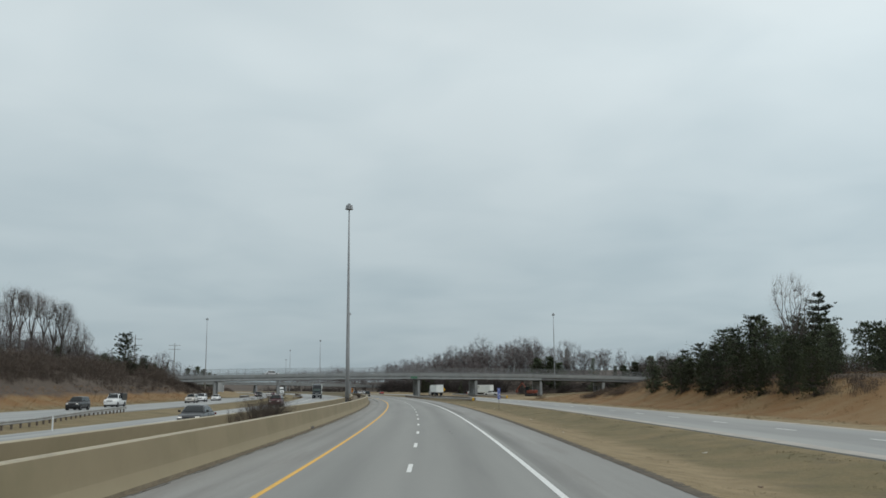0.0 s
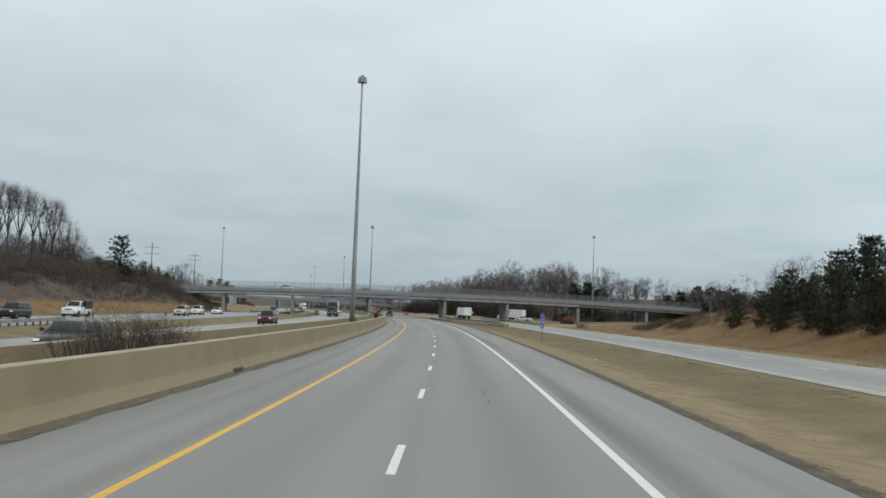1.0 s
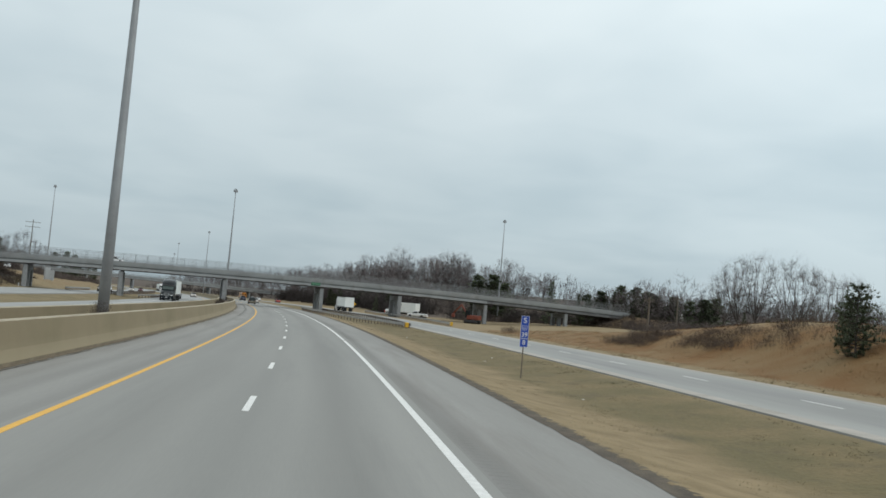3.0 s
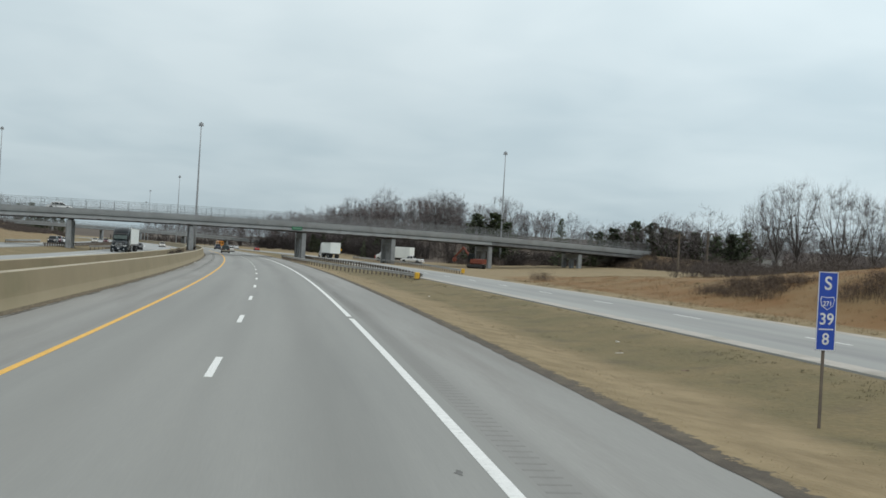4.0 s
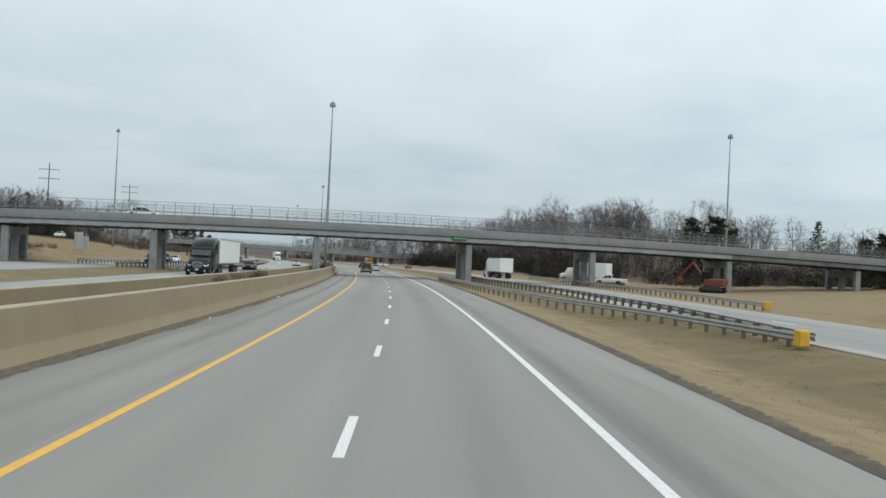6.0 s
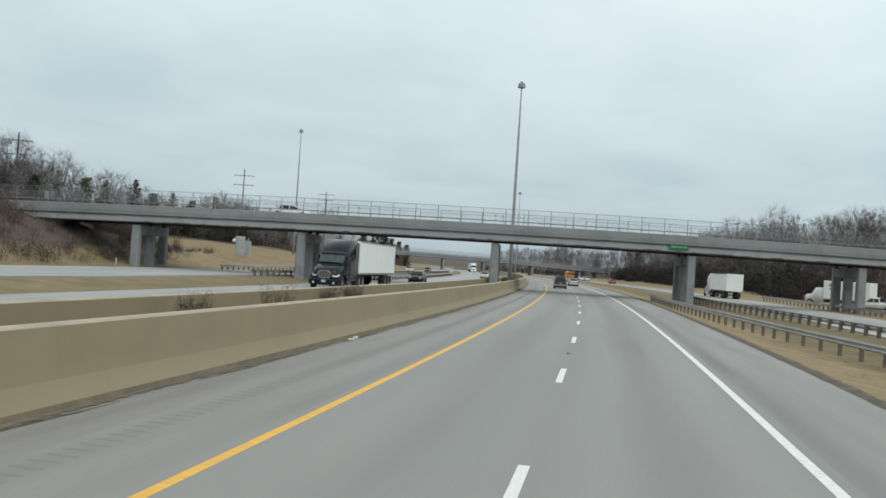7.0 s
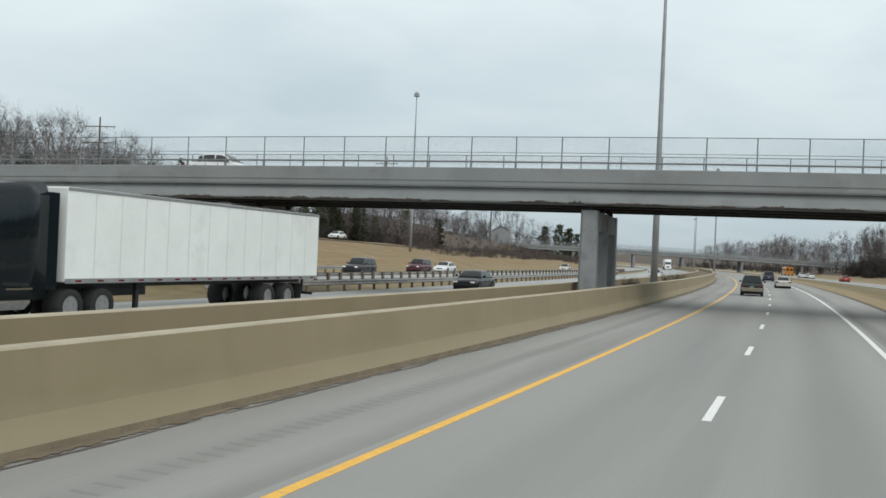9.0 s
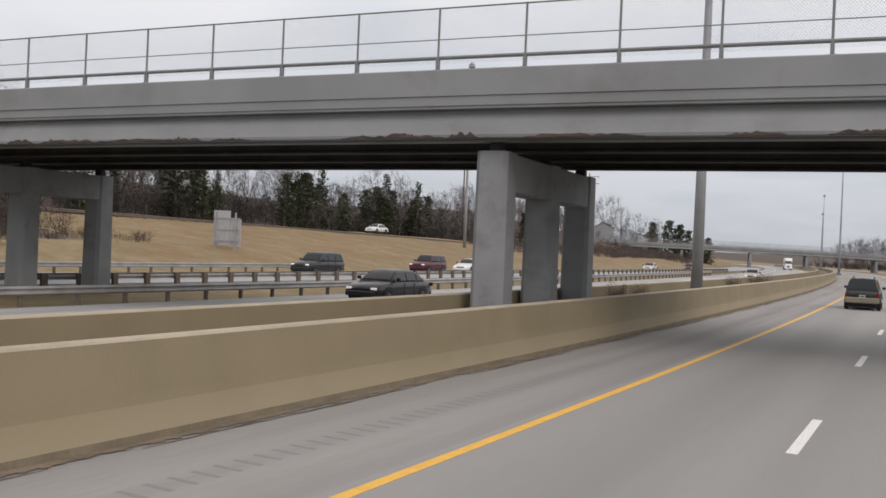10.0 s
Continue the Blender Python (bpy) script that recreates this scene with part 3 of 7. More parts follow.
# ragged dirt along the shoulder's edges
def dirt_strip(name, d0, d1, s0, s1, z, rag, label, pts=0.45, mat=M_DIRT):
    n = int((s1 - s0) / pts)
    vs, fs = [], []
    for i in range(n + 1):
        s = s0 + (s1 - s0) * i / n
        a = d0 + rag * noise.noise((s * 0.8, d0, 1.0)) + rag * 0.6 * noise.noise((s * 2.7, d0, 5.0))
        b = d1 + rag * noise.noise((s * 0.7, d1, 3.0)) + rag * 0.6 * noise.noise((s * 2.3, d1, 7.0))
        vs += [tuple(spot(s, a, z(s, a))), tuple(spot(s, (a + b) / 2, z(s, (a + b) / 2) + 0.008)), tuple(spot(s, b, z(s, b)))]
    for i in range(n):
        for k in range(2):
            fs.append((3 * i + k, 3 * i + k + 1, 3 * i + k + 4, 3 * i + k + 3))
    me = bpy.data.meshes.new(name)
    me.from_pydata(vs, [], fs)
    lay = me.uv_layers.new(name="UVMap")
    lay.data.foreach_set("uv", [c for f in fs for v in f for c in ((v % 3) * 0.5, v // 3 * pts)])
    me.materials.append(mat)
    me.polygons.foreach_set("use_smooth", [True] * len(fs))
    return tagged(new(name, me), label, "dirt", kind="stuff")


dirt_strip("roadside_dirt", 6.93, 7.8, -60, 420, lambda s, d: -0.005, 0.05, "dark ragged dirt along the shoulder's outer edge")
ragged(M_DUST)
dirt_strip("barrier_foot_dust", -6.84, -6.42, -60, 420, lambda s, d: -0.004, 0.05, "brown dust gathered along the barrier's foot", mat=M_DUST)
# the overlay's broken edge beside the dust: dark open stretches with gaps
rb = random.Random(18)
vs, fs = [], []
run_s = -40.0
while run_s < 400:
    ln = rb.uniform(1.5, 8.0)
    n = max(int(ln / 0.4), 3)
    k0 = len(vs)
    for i in range(n + 1):
        q = run_s + ln * i / n
        d0 = -6.53 + 0.06 * noise.noise((q * 0.5, 2.0, 0.0)) + 0.025 * noise.noise((q * 2.3, 5.0, 0.0))
        w = 0.045 * math.sin(math.pi * min(max(i / n, 0.03), 0.97)) * (0.5 + rb.random())
        vs += [tuple(spot(q, d0 - w, -0.003)), tuple(spot(q, d0, 0.004)), tuple(spot(q, d0 + w * 0.5, -0.003))]
    for i in range(n):
        for k in range(2):
            fs.append((k0 + 3 * i + k, k0 + 3 * i + k + 1, k0 + 3 * i + k + 4, k0 + 3 * i + k + 3))
    run_s += ln + rb.uniform(0.2, 3.0)
me = bpy.data.meshes.new("broken_asphalt_edge")
me.from_pydata(vs, [], fs)
me.materials.append(M_BROKEN)
tagged(new("broken_asphalt_edge", me), "dark broken edge of the asphalt overlay along the barrier", "road edge", kind="stuff")

# rumble strips
bm = bmesh.new()
box(bm, 0, 0, 0, 0.4, 0.075, 0.006)
rumble = bpy.data.meshes.new("rumble_groove")
bm.to_mesh(rumble)
bm.free()
rumble.materials.append(M_GROOVE)
for d, s0, s1 in ((4.4, 92, 162), (-5.15, 187, 292)):
    s = s0
    while s < s1:
        p = spot(s, d, -0.0137)
        shared_part("rumble_groove", rumble, road, pose(p.x, p.y, p.z, 0, 0, math.degrees(heading(s))))
        s += 0.34

# ---- median barriers ----
def barrier_mesh(name, length, flip):
    prof = [(0.0, -0.1), (0.0, 0.09), (-0.13, 0.42), (-0.235, 1.19), (-0.26, 1.22), (-0.5, 1.22), (-0.53, 1.19), (-0.53, -0.1)]
    if flip:
        prof = [(-x, z) for x, z in prof]
    bm = bmesh.new()
    loft(bm, [[(x, y, z) for x, z in prof] for y in (0.0, length)])
    me = bpy.data.meshes.new(name)
    bm.to_mesh(me)
    bm.free()
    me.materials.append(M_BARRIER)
    me.materials.append(M_BARRIER_TOP)
    me.materials.append(M_BARRIER_TOE)
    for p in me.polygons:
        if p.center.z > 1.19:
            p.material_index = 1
        elif abs(p.normal.y) < 0.5 and p.center.z < 0.1 and abs(p.center.x) < 0.1:
            p.material_index = 2
    return me


SEG = 6.1
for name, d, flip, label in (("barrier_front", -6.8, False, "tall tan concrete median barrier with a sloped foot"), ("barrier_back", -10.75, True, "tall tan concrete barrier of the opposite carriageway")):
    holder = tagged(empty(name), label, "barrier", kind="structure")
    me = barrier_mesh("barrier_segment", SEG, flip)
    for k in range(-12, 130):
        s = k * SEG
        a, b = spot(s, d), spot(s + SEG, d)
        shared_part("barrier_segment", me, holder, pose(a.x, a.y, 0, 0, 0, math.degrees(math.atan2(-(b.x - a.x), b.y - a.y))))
tagged(ribbon("median_fill", (-10.3, -7.2), -80, 800, 0.55, M_SOIL, 0.3), "bare soil fill between the two barriers", "soil", kind="structure")

# ---- overpass ----
def overpass(name, origin, ux, b0, b1, piers, crown, drop, deep, label, fence=True, tilt=0.0, post_gap=2.553, first=-1.51):
    """A girder bridge along ux through origin; b runs along it, v across it away from the camera's side."""
    ux = Vector((ux[0], ux[1], 0)).normalized()
    uv_ = Vector((-ux.y, ux.x, 0))
    o = Vector(origin)
    thing = tagged(empty(name), label, "bridge")

    def lift(b):
        return drop * (b - crown) ** 2 + tilt * b

    def place(b, v, z):
        return tuple(o + ux * b + uv_ * v + Vector((0, 0, z - lift(b))))

    bs = [b0 + (b1 - b0) * i / 24 for i in range(25)]

    def run(pname, prof, mat, plabel="", span=None):
        bm = bmesh.new()
        loft(bm, [[place(b, v, z) for v, z in prof] for b in ([span[0] + (span[1] - span[0]) * i / 12 for i in range(13)] if span else bs)])
        return part(pname, bm, mat, thing, plabel)

    v0, v1 = -0.9, deep + 0.9
    run("deck", [(v0 + 0.02, 6.22), (v1 - 0.02, 6.22), (v1 - 0.02, 6.87), (v0 + 0.02, 6.87)], M_CONCRETE, "concrete deck slab")
    for a, sgn in ((v0, 1), (v1, -1)):
        run("parapet", [(a - 0.06 * sgn, 6.57), (a - 0.06 * sgn, 7.28), (a + 0.02 * sgn, 7.32), (a + 0.26 * sgn, 7.32), (a + 0.34 * sgn, 6.5)], M_CONCRETE, "smooth grey concrete parapet")
        run("fascia", [(a - 0.02 * sgn, 6.3), (a - 0.02 * sgn, 6.56), (a + 0.2 * sgn, 6.56), (a + 0.2 * sgn, 6.3)], M_CONCRETE)
    n_g = 4
    for i in range(n_g):
        v = v0 + 0.72 + (v1 - v0 - 1.3) * i / (n_g - 1)
        # inner girders take the shaded steel colour, the outer one stays grey
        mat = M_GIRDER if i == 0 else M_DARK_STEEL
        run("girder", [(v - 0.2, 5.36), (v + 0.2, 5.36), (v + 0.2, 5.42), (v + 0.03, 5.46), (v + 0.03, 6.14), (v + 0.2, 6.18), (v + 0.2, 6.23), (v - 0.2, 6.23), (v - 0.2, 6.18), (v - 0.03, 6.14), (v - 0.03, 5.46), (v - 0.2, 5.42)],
            mat, "grey painted steel girder" if i == 0 else "steel girder coloured as in the deck's shade")
    # concrete beam face with spalled lower edge towards the traffic
    beam = [(v0 + 0.02, 5.42), (v0 + 0.0, 5.5), (v0 + 0.12, 5.86), (v0 + 0.27, 6.1), (v0 + 0.3, 6.21), (v0 + 0.42, 6.21), (v0 + 0.42, 5.42)]
    cut = min(63.6, b1 - 1)
    run("edge_beam", beam, M_CONCRETE, "long grey edge beam with a spalled lower edge", (b0, cut))
    # the end spans get a darker grey beam
    run("edge_beam", beam, M_BEAM_DARK, "dark edge beam of the end spans", (cut + 0.02, b1))
    rng = random.Random(5)
    for k in range(95):
        b = rng.uniform(max(b0, -40), min(b1, 52))
        half, hgt = rng.choice((0.25, 0.4, 0.6, 0.9, 1.3)) * rng.uniform(0.8, 1.2), rng.uniform(0.03, 0.16)
        steps = [-1 + 2 * i / 12 for i in range(13)]
        rise = [0.0] + [hgt * min(1.0, 2.2 * (1 - abs(t))) * rng.uniform(0.25, 1.15) for t in steps[1:-1]] + [0.0]
        bm = bmesh.new()
        top = [place(b + half * t, v0 - 0.008, 5.415 + z) for t, z in zip(steps, rise)]
        bot = [place(b + half * t, v0 - 0.002, 5.405) for t in steps]
        back = [place(b + half * t, v0 + 0.1, 5.405) for t in steps]
        loft(bm, [bot, top, back], closed=False, caps=False)
        part("spalled_patch", bm, M_SPALL if k % 3 == 0 else M_RUST, thing, "rusty spalled patch" if k % 3 else "pinkish freshly spalled patch")
    for b in piers:
        zc = 5.1 - lift(b)
        bm = bmesh.new()
        foot = o + ux * b
        n_c, gap = 3, 4.05
        wdir = (uv_ + ux * 0.05).normalized()
        m = Matrix.Translation(foot) @ Matrix(((ux.x, wdir.x, 0, 0), (ux.y, wdir.y, 0, 0), (0, 0, 1, 0), (0, 0, 0, 1)))
        box(bm, 0, gap, zc - 0.56, 0.8, 2 * gap + 0.86, 1.1, 0.04, m)
        pier = part("pier", bm, M_COLUMN, thing, "grey concrete pier of three columns and a cap")
        for i in range(n_c):
            bm = bmesh.new()
            r = []
            for z, k in ((-0.6, 1.08), (0.4, 1.06), (zc - 0.5, 1.0), (zc, 0.99)):
                hx, hy, c = 0.46 * k, 0.46 * k, 0.13
                r.append([m @ Vector((x, i * gap + y, z)) for x, y in ((-hx, -hy + c), (-hx + c, -hy), (hx - c, -hy), (hx, -hy + c), (hx, hy - c), (hx - c, hy), (-hx + c, hy), (-hx, hy - c))])
            loft(bm, r)
            part("column", bm, M_COLUMN, pier, "chamfered grey concrete column")
            bm = bmesh.new()
            box(bm, 0, i * gap, zc + 0.13, 0.34, 0.34, 0.27, 0.03, m)
            part("bearing", bm, M_DARK_STEEL, pier, "steel bearing")
    # railing and fence on both edges
    for a, sgn in ((v0 + 0.12, 1), (v1 - 0.12, -1)):
        bm = bmesh.new()
        bar = [(0.055 * math.cos(math.pi * i / 3), 0.055 * math.sin(math.pi * i / 3)) for i in range(6)]
        loft(bm, [[place(b, a + x, 7.66 + z) for x, z in bar] for b in bs])
        rail = part("railing", bm, M_FENCE, thing, "steel parapet railing")
        k = first - post_gap * int((first - b0) / post_gap)
        pm = bmesh.new()
        box(pm, 0, 0, 0.19, 0.1, 0.12, 0.4, 0.01)
        box(pm, 0, 0, 0.01, 0.2, 0.2, 0.03)
        stub = bpy.data.meshes.new("railing_post")
        pm.to_mesh(stub)
        pm.free()
        stub.materials.append(M_FENCE)
        ang = math.degrees(math.atan2(ux.y, ux.x))
        while k < b1:
            p = place(k, a, 7.3)
            shared_part("railing_post", stub, rail, pose(*p, 0, 0, ang))
            k += post_gap
        if not fence:
            continue
        bm = bmesh.new()
        loft(bm, [[place(b, a + x * 0.42, 9.06 + z * 0.42) for x, z in bar] for b in bs])
        fen = part("fence", bm, M_FENCE, thing, "chain-link fence on the parapet")
        bm = bmesh.new()
        loft(bm, [[place(b, a + x * 0.28, 8.18 + z * 0.28) for x, z in bar] for b in bs])
        part("fence_rail", bm, M_FENCE, fen, "thin middle rail")
        pm = bmesh.new()
        tube(pm, (0, 0, 0), (0, 0, 1.78), 0.034, 0.034, 6)
        fp = bpy.data.meshes.new("fence_post")
        pm.to_mesh(fp)
        pm.free()
        fp.materials.append(M_FENCE)
        k = first - post_gap * int((first - b0) / post_gap)
        while k < b1:
            shared_part("fence_post", fp, fen, pose(*place(k, a, 7.3), 0, 0, ang))
            k += post_gap
        bm = bmesh.new()
        loft(bm, [[place(b, a, 7.5), place(b, a, 9.04)] for b in bs], closed=False, caps=False)
        part("fence_mesh", bm, M_MESH, fen, "fine wire mesh")
    return thing, place


def wire_mesh():
    mat = bpy.data.materials.new("wire_mesh")
    mat.use_nodes = True
    n, l = mat.node_tree.nodes, mat.node_tree.links
    b = n["Principled BSDF"]
    b.inputs["Base Color"].default_value = (0.24, 0.245, 0.25, 1)
    b.inputs["Roughness"].default_value = 0.6
    clear = n.new("ShaderNodeBsdfTransparent")
    mix = n.new("ShaderNodeMixShader")
    geo = n.new("ShaderNodeNewGeometry")
    wires = []
    for tilt in (45, -45):
        mp = n.new("ShaderNodeMapping")
        mp.inputs["Rotation"].default_value = (0, radians(tilt), 0)
        l.new(geo.outputs["Position"], mp.inputs["Vector"])
        wv = n.new("ShaderNodeTexWave")
        wv.inputs["Scale"].default_value = 5.2
        l.new(mp.outputs[0], wv.inputs["Vector"])
        gt = n.new("ShaderNodeMath")
        gt.operation = "GREATER_THAN"
        gt.inputs[1].default_value = 0.99
        l.new(wv.outputs["Fac"], gt.inputs[0])
        wires.append(gt.outputs[0])
    mx = n.new("ShaderNodeMath")
    mx.operation = "MAXIMUM"
    l.new(wires[0], mx.inputs[0])
    l.new(wires[1], mx.inputs[1])
    l.new(mx.outputs[0], mix.inputs[0])
    l.new(clear.outputs[0], mix.inputs[1])
    l.new(b.outputs[0], mix.inputs[2])
    l.new(mix.outputs[0], n["Material Output"].inputs[0])
    return mat


M_MESH = wire_mesh()
UX = (0.9728, 0.2316)
bridge, on_bridge = overpass("overpass_bridge", (-28.4, 292.8, 0.17), UX, -62, 104, (-41.2, -22.1, 0.1, 22.25, 41.3, 63.5, 85.7), 12, 0.00018, 7.75,
                             "long grey concrete and steel overpass with a fenced parapet")
FAR = spot(640, -9)
far_bridge, on_far = overpass("far_overpass", tuple(FAR), (math.cos(heading(640) + 0.10), math.sin(heading(640) + 0.10)), -130, 110,
                              (-75, -45, -20, 0.0, 24, 48, 75), -40, 0.00012, 8, "distant grey overpass with slender piers", fence=True, tilt=0.012, post_gap=4.0)



# ---- embankments at the bridge's ends ----
def embankment(name, place, b_toe, b_edge, b_end, label):
    """Sloped fill rising from b_toe to the deck's end at b_edge and carrying the road away to b_end."""
    bm = bmesh.new()
    rings = []
    cols = [b_toe, (b_toe + b_edge) / 2, b_edge] + [b_edge + (b_end - b_edge) * k / 6 for k in range(1, 7)]
    for i, b in enumerate(cols):
        h = (0.0, 0.5, 1.0)[i] if i < 3 else 1.0
        top = 6.4 * h
        lift_z = place(b, 0, 0)[2]
        row = []
        for v, k in ((-16, 0.0), (-8.5, 0.5), (-1.2, 1.0), (3.6, 1.0), (8.6, 1.0), (16, 0.5), (24, 0.0)):
            p = place(b, v, 0)
            row.append((p[0], p[1], max(-0.3, (top + lift_z * h) * k - 0.3 * (1 - k) + 0.25 * noise.noise((b * 0.2, v * 0.3, 0)) * (k < 1))))
        rings.append(row)
    loft(bm, rings, closed=False, caps=False)
    ob = finish(name, bm, M_BANK, True)
    return tagged(ob, label, "embankment", kind="structure")


embankment("embankment_left", on_bridge, -43.5, -60, -150, "rusty grass embankment under the bridge's end")
embankment("embankment_right", on_bridge, 92, 103, 190, "rusty grass embankment carrying the road off the bridge")

# ---- high-mast lights ----
def mast(h, base_r, lamps=8):
    thing = empty("high_mast_light")
    bm = bmesh.new()
    loft(bm, [[(base_r * (1 - 0.72 * k) * math.cos(math.pi * i / 6), base_r * (1 - 0.72 * k) * math.sin(math.pi * i / 6), h * k) for i in range(12)] for k in (0, 0.25, 0.5, 0.75, 1)])
    part("pole", bm, M_POLE, thing, "tall tapered grey steel pole", True)
    bm = bmesh.new()
    tube(bm, (0, 0, -0.6), (0, 0, 0.25), base_r * 2.2, base_r * 2.1, 14)
    part("footing", bm, M_CONCRETE, thing, "round concrete footing")
    bm = bmesh.new()
    tube(bm, (0, 0, h - 0.5), (0, 0, h + 0.15), 0.22, 0.2, 10)
    ring = part("lamp_ring", bm, M_POLE, thing, "lamp ring head")
    am = bmesh.new()
    tube(am, (0.15, 0, 0), (0.36, 0, -0.05), 0.035, 0.03, 6)
    arm = bpy.data.meshes.new("lamp_arm")
    am.to_mesh(arm)
    am.free()
    arm.materials.append(M_POLE)
    for i in range(lamps):
        shared_part("lamp_arm", arm, ring, pose(0, 0, h - 0.22, 0, 0, 360 * i / lamps))
    lm = bmesh.new()
    tube(lm, (0, 0, -0.26), (0, 0, 0.1), 0.19, 0.14, 10)
    tube(lm, (0, 0, 0.1), (0, 0, 0.36), 0.12, 0.09, 8)
    lam = bpy.data.meshes.new("luminaire")
    lm.to_mesh(lam)
    lm.free()
    lam.materials.append(M_POLE)
    for i in range(lamps):
        a = 2 * math.pi * i / lamps
        shared_part("luminaire", lam, ring, pose(0.38 * math.cos(a), 0.38 * math.sin(a), h - 0.45))
    return thing


MASTS = ((-12.4, 129.6, 0.5, 28.3, 0.30), (-30.95, 316.0, 0.5, 27.95, 0.30), (42.8, 346.2, 0.0, 30.3, 0.28), (-100.2, 396.2, 2.2, 30.8, 0.28),
         (-65.1, 500.5, 0.3, 28.6, 0.28), (-108.3, 665.0, 0.3, 30.2, 0.28), (-117.0, 700.0, 0.0, 25.0, 0.28))
for x, y, z, h, r in MASTS:
    m = mast(h, r)
    m.matrix_basis = pose(x, y, z)
    tagged(m, "tall grey high-mast light with a crown of luminaires", "street lamp", "high-mast lights")


# ---- guardrails ----
def guardrail(pts, label, z=0.0, end_box=False, post_gap=1.9, face=1, steel=M_RAIL, post_w=0.11):
    """A W-beam rail on posts along (s, d) points."""
    thing = tagged(empty("guardrail"), label, "guardrail", "guardrails")
    path = []
    for (s0, d0, z0), (s1, d1, z1) in zip(pts, pts[1:]):
        n = max(int(abs(s1 - s0) / 3.8), 1)
        path += [(s0 + (s1 - s0) * i / n, d0 + (d1 - d0) * i / n, z0 + (z1 - z0) * i / n) for i in range(n)]
    path.append(pts[-1])
    world_pts = [spot(s, d, h) for s, d, h in path]
    prof = [(0.0, 0.40), (0.05, 0.46), (0.0, 0.53), (0.0, 0.57), (0.05, 0.64), (0.0, 0.72), (-0.015, 0.72), (0.03, 0.64), (-0.02, 0.57), (-0.02, 0.53), (0.03, 0.46), (-0.015, 0.40)]
    rings = []
    for i, p in enumerate(world_pts):
        a, b = world_pts[max(i - 1, 0)], world_pts[min(i + 1, len(world_pts) - 1)]
        t = (b - a).normalized()
        side = Vector((t.y, -t.x, 0)) * face
        rings.append([tuple(p + side * x + Vector((0, 0, zz))) for x, zz in prof])
    bm = bmesh.new()
    loft(bm, rings)
    part("rail", bm, steel, thing, "weathered steel W-beam")
    pm = bmesh.new()
    box(pm, 0, 0, 0.3, 0.16, post_w, 0.82, 0.008)
    pme = bpy.data.meshes.new("post")
    pm.to_mesh(pme)
    pm.free()
    pme.materials.append(M_POST)
    for a, b in zip(world_pts, world_pts[1:]):
        length = (b - a).length
        n = max(round(length / post_gap), 1)
        for i in range(n):
            p = a.lerp(b, (i + 0.5) / n)
            t = (b - a).normalized()
            side = Vector((t.y, -t.x, 0)) * face
            p = p - side * 0.11
            shared_part("post", pme, thing, pose(p.x, p.y, p.z, 0, 0, math.degrees(math.atan2(-t.x, t.y))))
    if end_box:
        p = world_pts[0]
        t = (world_pts[1] - p).normalized()
        m = pose(p.x, p.y, p.z, 0, 0, math.degrees(math.atan2(-t.x, t.y)))
        bm = bmesh.new()
        box(bm, 0, -0.2, 0.52, 0.42, 0.5, 0.62, 0.04, m)
        part("end_terminal", bm, M_YELLOW, thing, "yellow rail end terminal")
    return thing


M_YELLOW = material("safety_yellow", (0.7, 0.42, 0.03), (0.6, 0.34, 0.03), scale=3, rough=0.5)
guardrail([(196.5, 15.3, -0.2), (212, 14.2, -0.25), (227, 11.9, -0.3), (240, 10.2, -0.2), (252, 9.0, -0.1), (276, 8.4, -0.1), (300, 8.6, -0.1)], "weathered steel guardrail curving along the grass strip",
          end_box=True, face=-1)
guardrail([(196.5, 15.9, -0.2), (215, 16.4, -0.1), (245, 16.4, -0.1), (262, 15.4, -0.1), (290, 14.0, -0.1), (306, 14.3, -0.1)], "weathered steel guardrail beside the ramp", face=1, post_w=0.3)
guardrail([(231, 28.4, -0.1), (262, 30.2, 0.0), (300, 31.0, 0.0), (345, 31.5, 0.0)], "weathered steel guardrail on the ramp's far edge", end_box=True, face=-1)
guardrail([(284, -26.8, -0.2), (293, -24.9, -0.1), (310, -24.4, -0.1), (420, -24.4, 0.0)], "weathered steel guardrail in front of the bridge columns", face=1)
guardrail([(285, -34.6, -0.1), (300, -33.0, -0.1), (345, -31.7, 0.0), (470, -27.4, 0.0)], "weathered steel guardrail with dark posts beside the collector road", face=-1, post_w=0.3)
guardrail([(300, -43.6, 0.0), (338, -42.6, 0.0)], "weathered steel guardrail at the foot of the grass slope", face=1)
guardrail([(58, -29.0, -0.35), (75, -30.6, -0.35), (95, -33.2, -0.2), (114, -34.9, -0.1)], "pale steel guardrail beside the collector road", face=1)
guardrail([(305, -74, 4.2), (345, -72.5, 3.9), (400, -70, 3.3), (470, -66, 2.4)], "dark rusty guardrail along the upper road on the slope", face=1, steel=M_POST)


# ---- signs ----
M_BLUE = material("blue_sign", (0.015, 0.06, 0.38), (0.018, 0.07, 0.42), scale=5, rough=0.4, grain=0.03)
M_SIGN_WHITE = material("sign_white", (0.75, 0.76, 0.76), scale=5, rough=0.4, grain=0.02)
M_SIGN_BACK = material("bare_aluminium", (0.46, 0.48, 0.49), (0.4, 0.42, 0.43), scale=1.2, rough=0.55, metal=0.35, fine=9, grain=0.03)
M_SIGN_YELLOW = material("sign_yellow", (0.8, 0.46, 0.01), scale=5, rough=0.4, grain=0.02)
M_SIGN_PALE = material("faded_sign_letters", (0.3, 0.38, 0.33), scale=5, rough=0.5, grain=0.02)
M_SIGN_GREEN = material("sign_green", (0.01, 0.16, 0.07), scale=5, rough=0.4, grain=0.02)


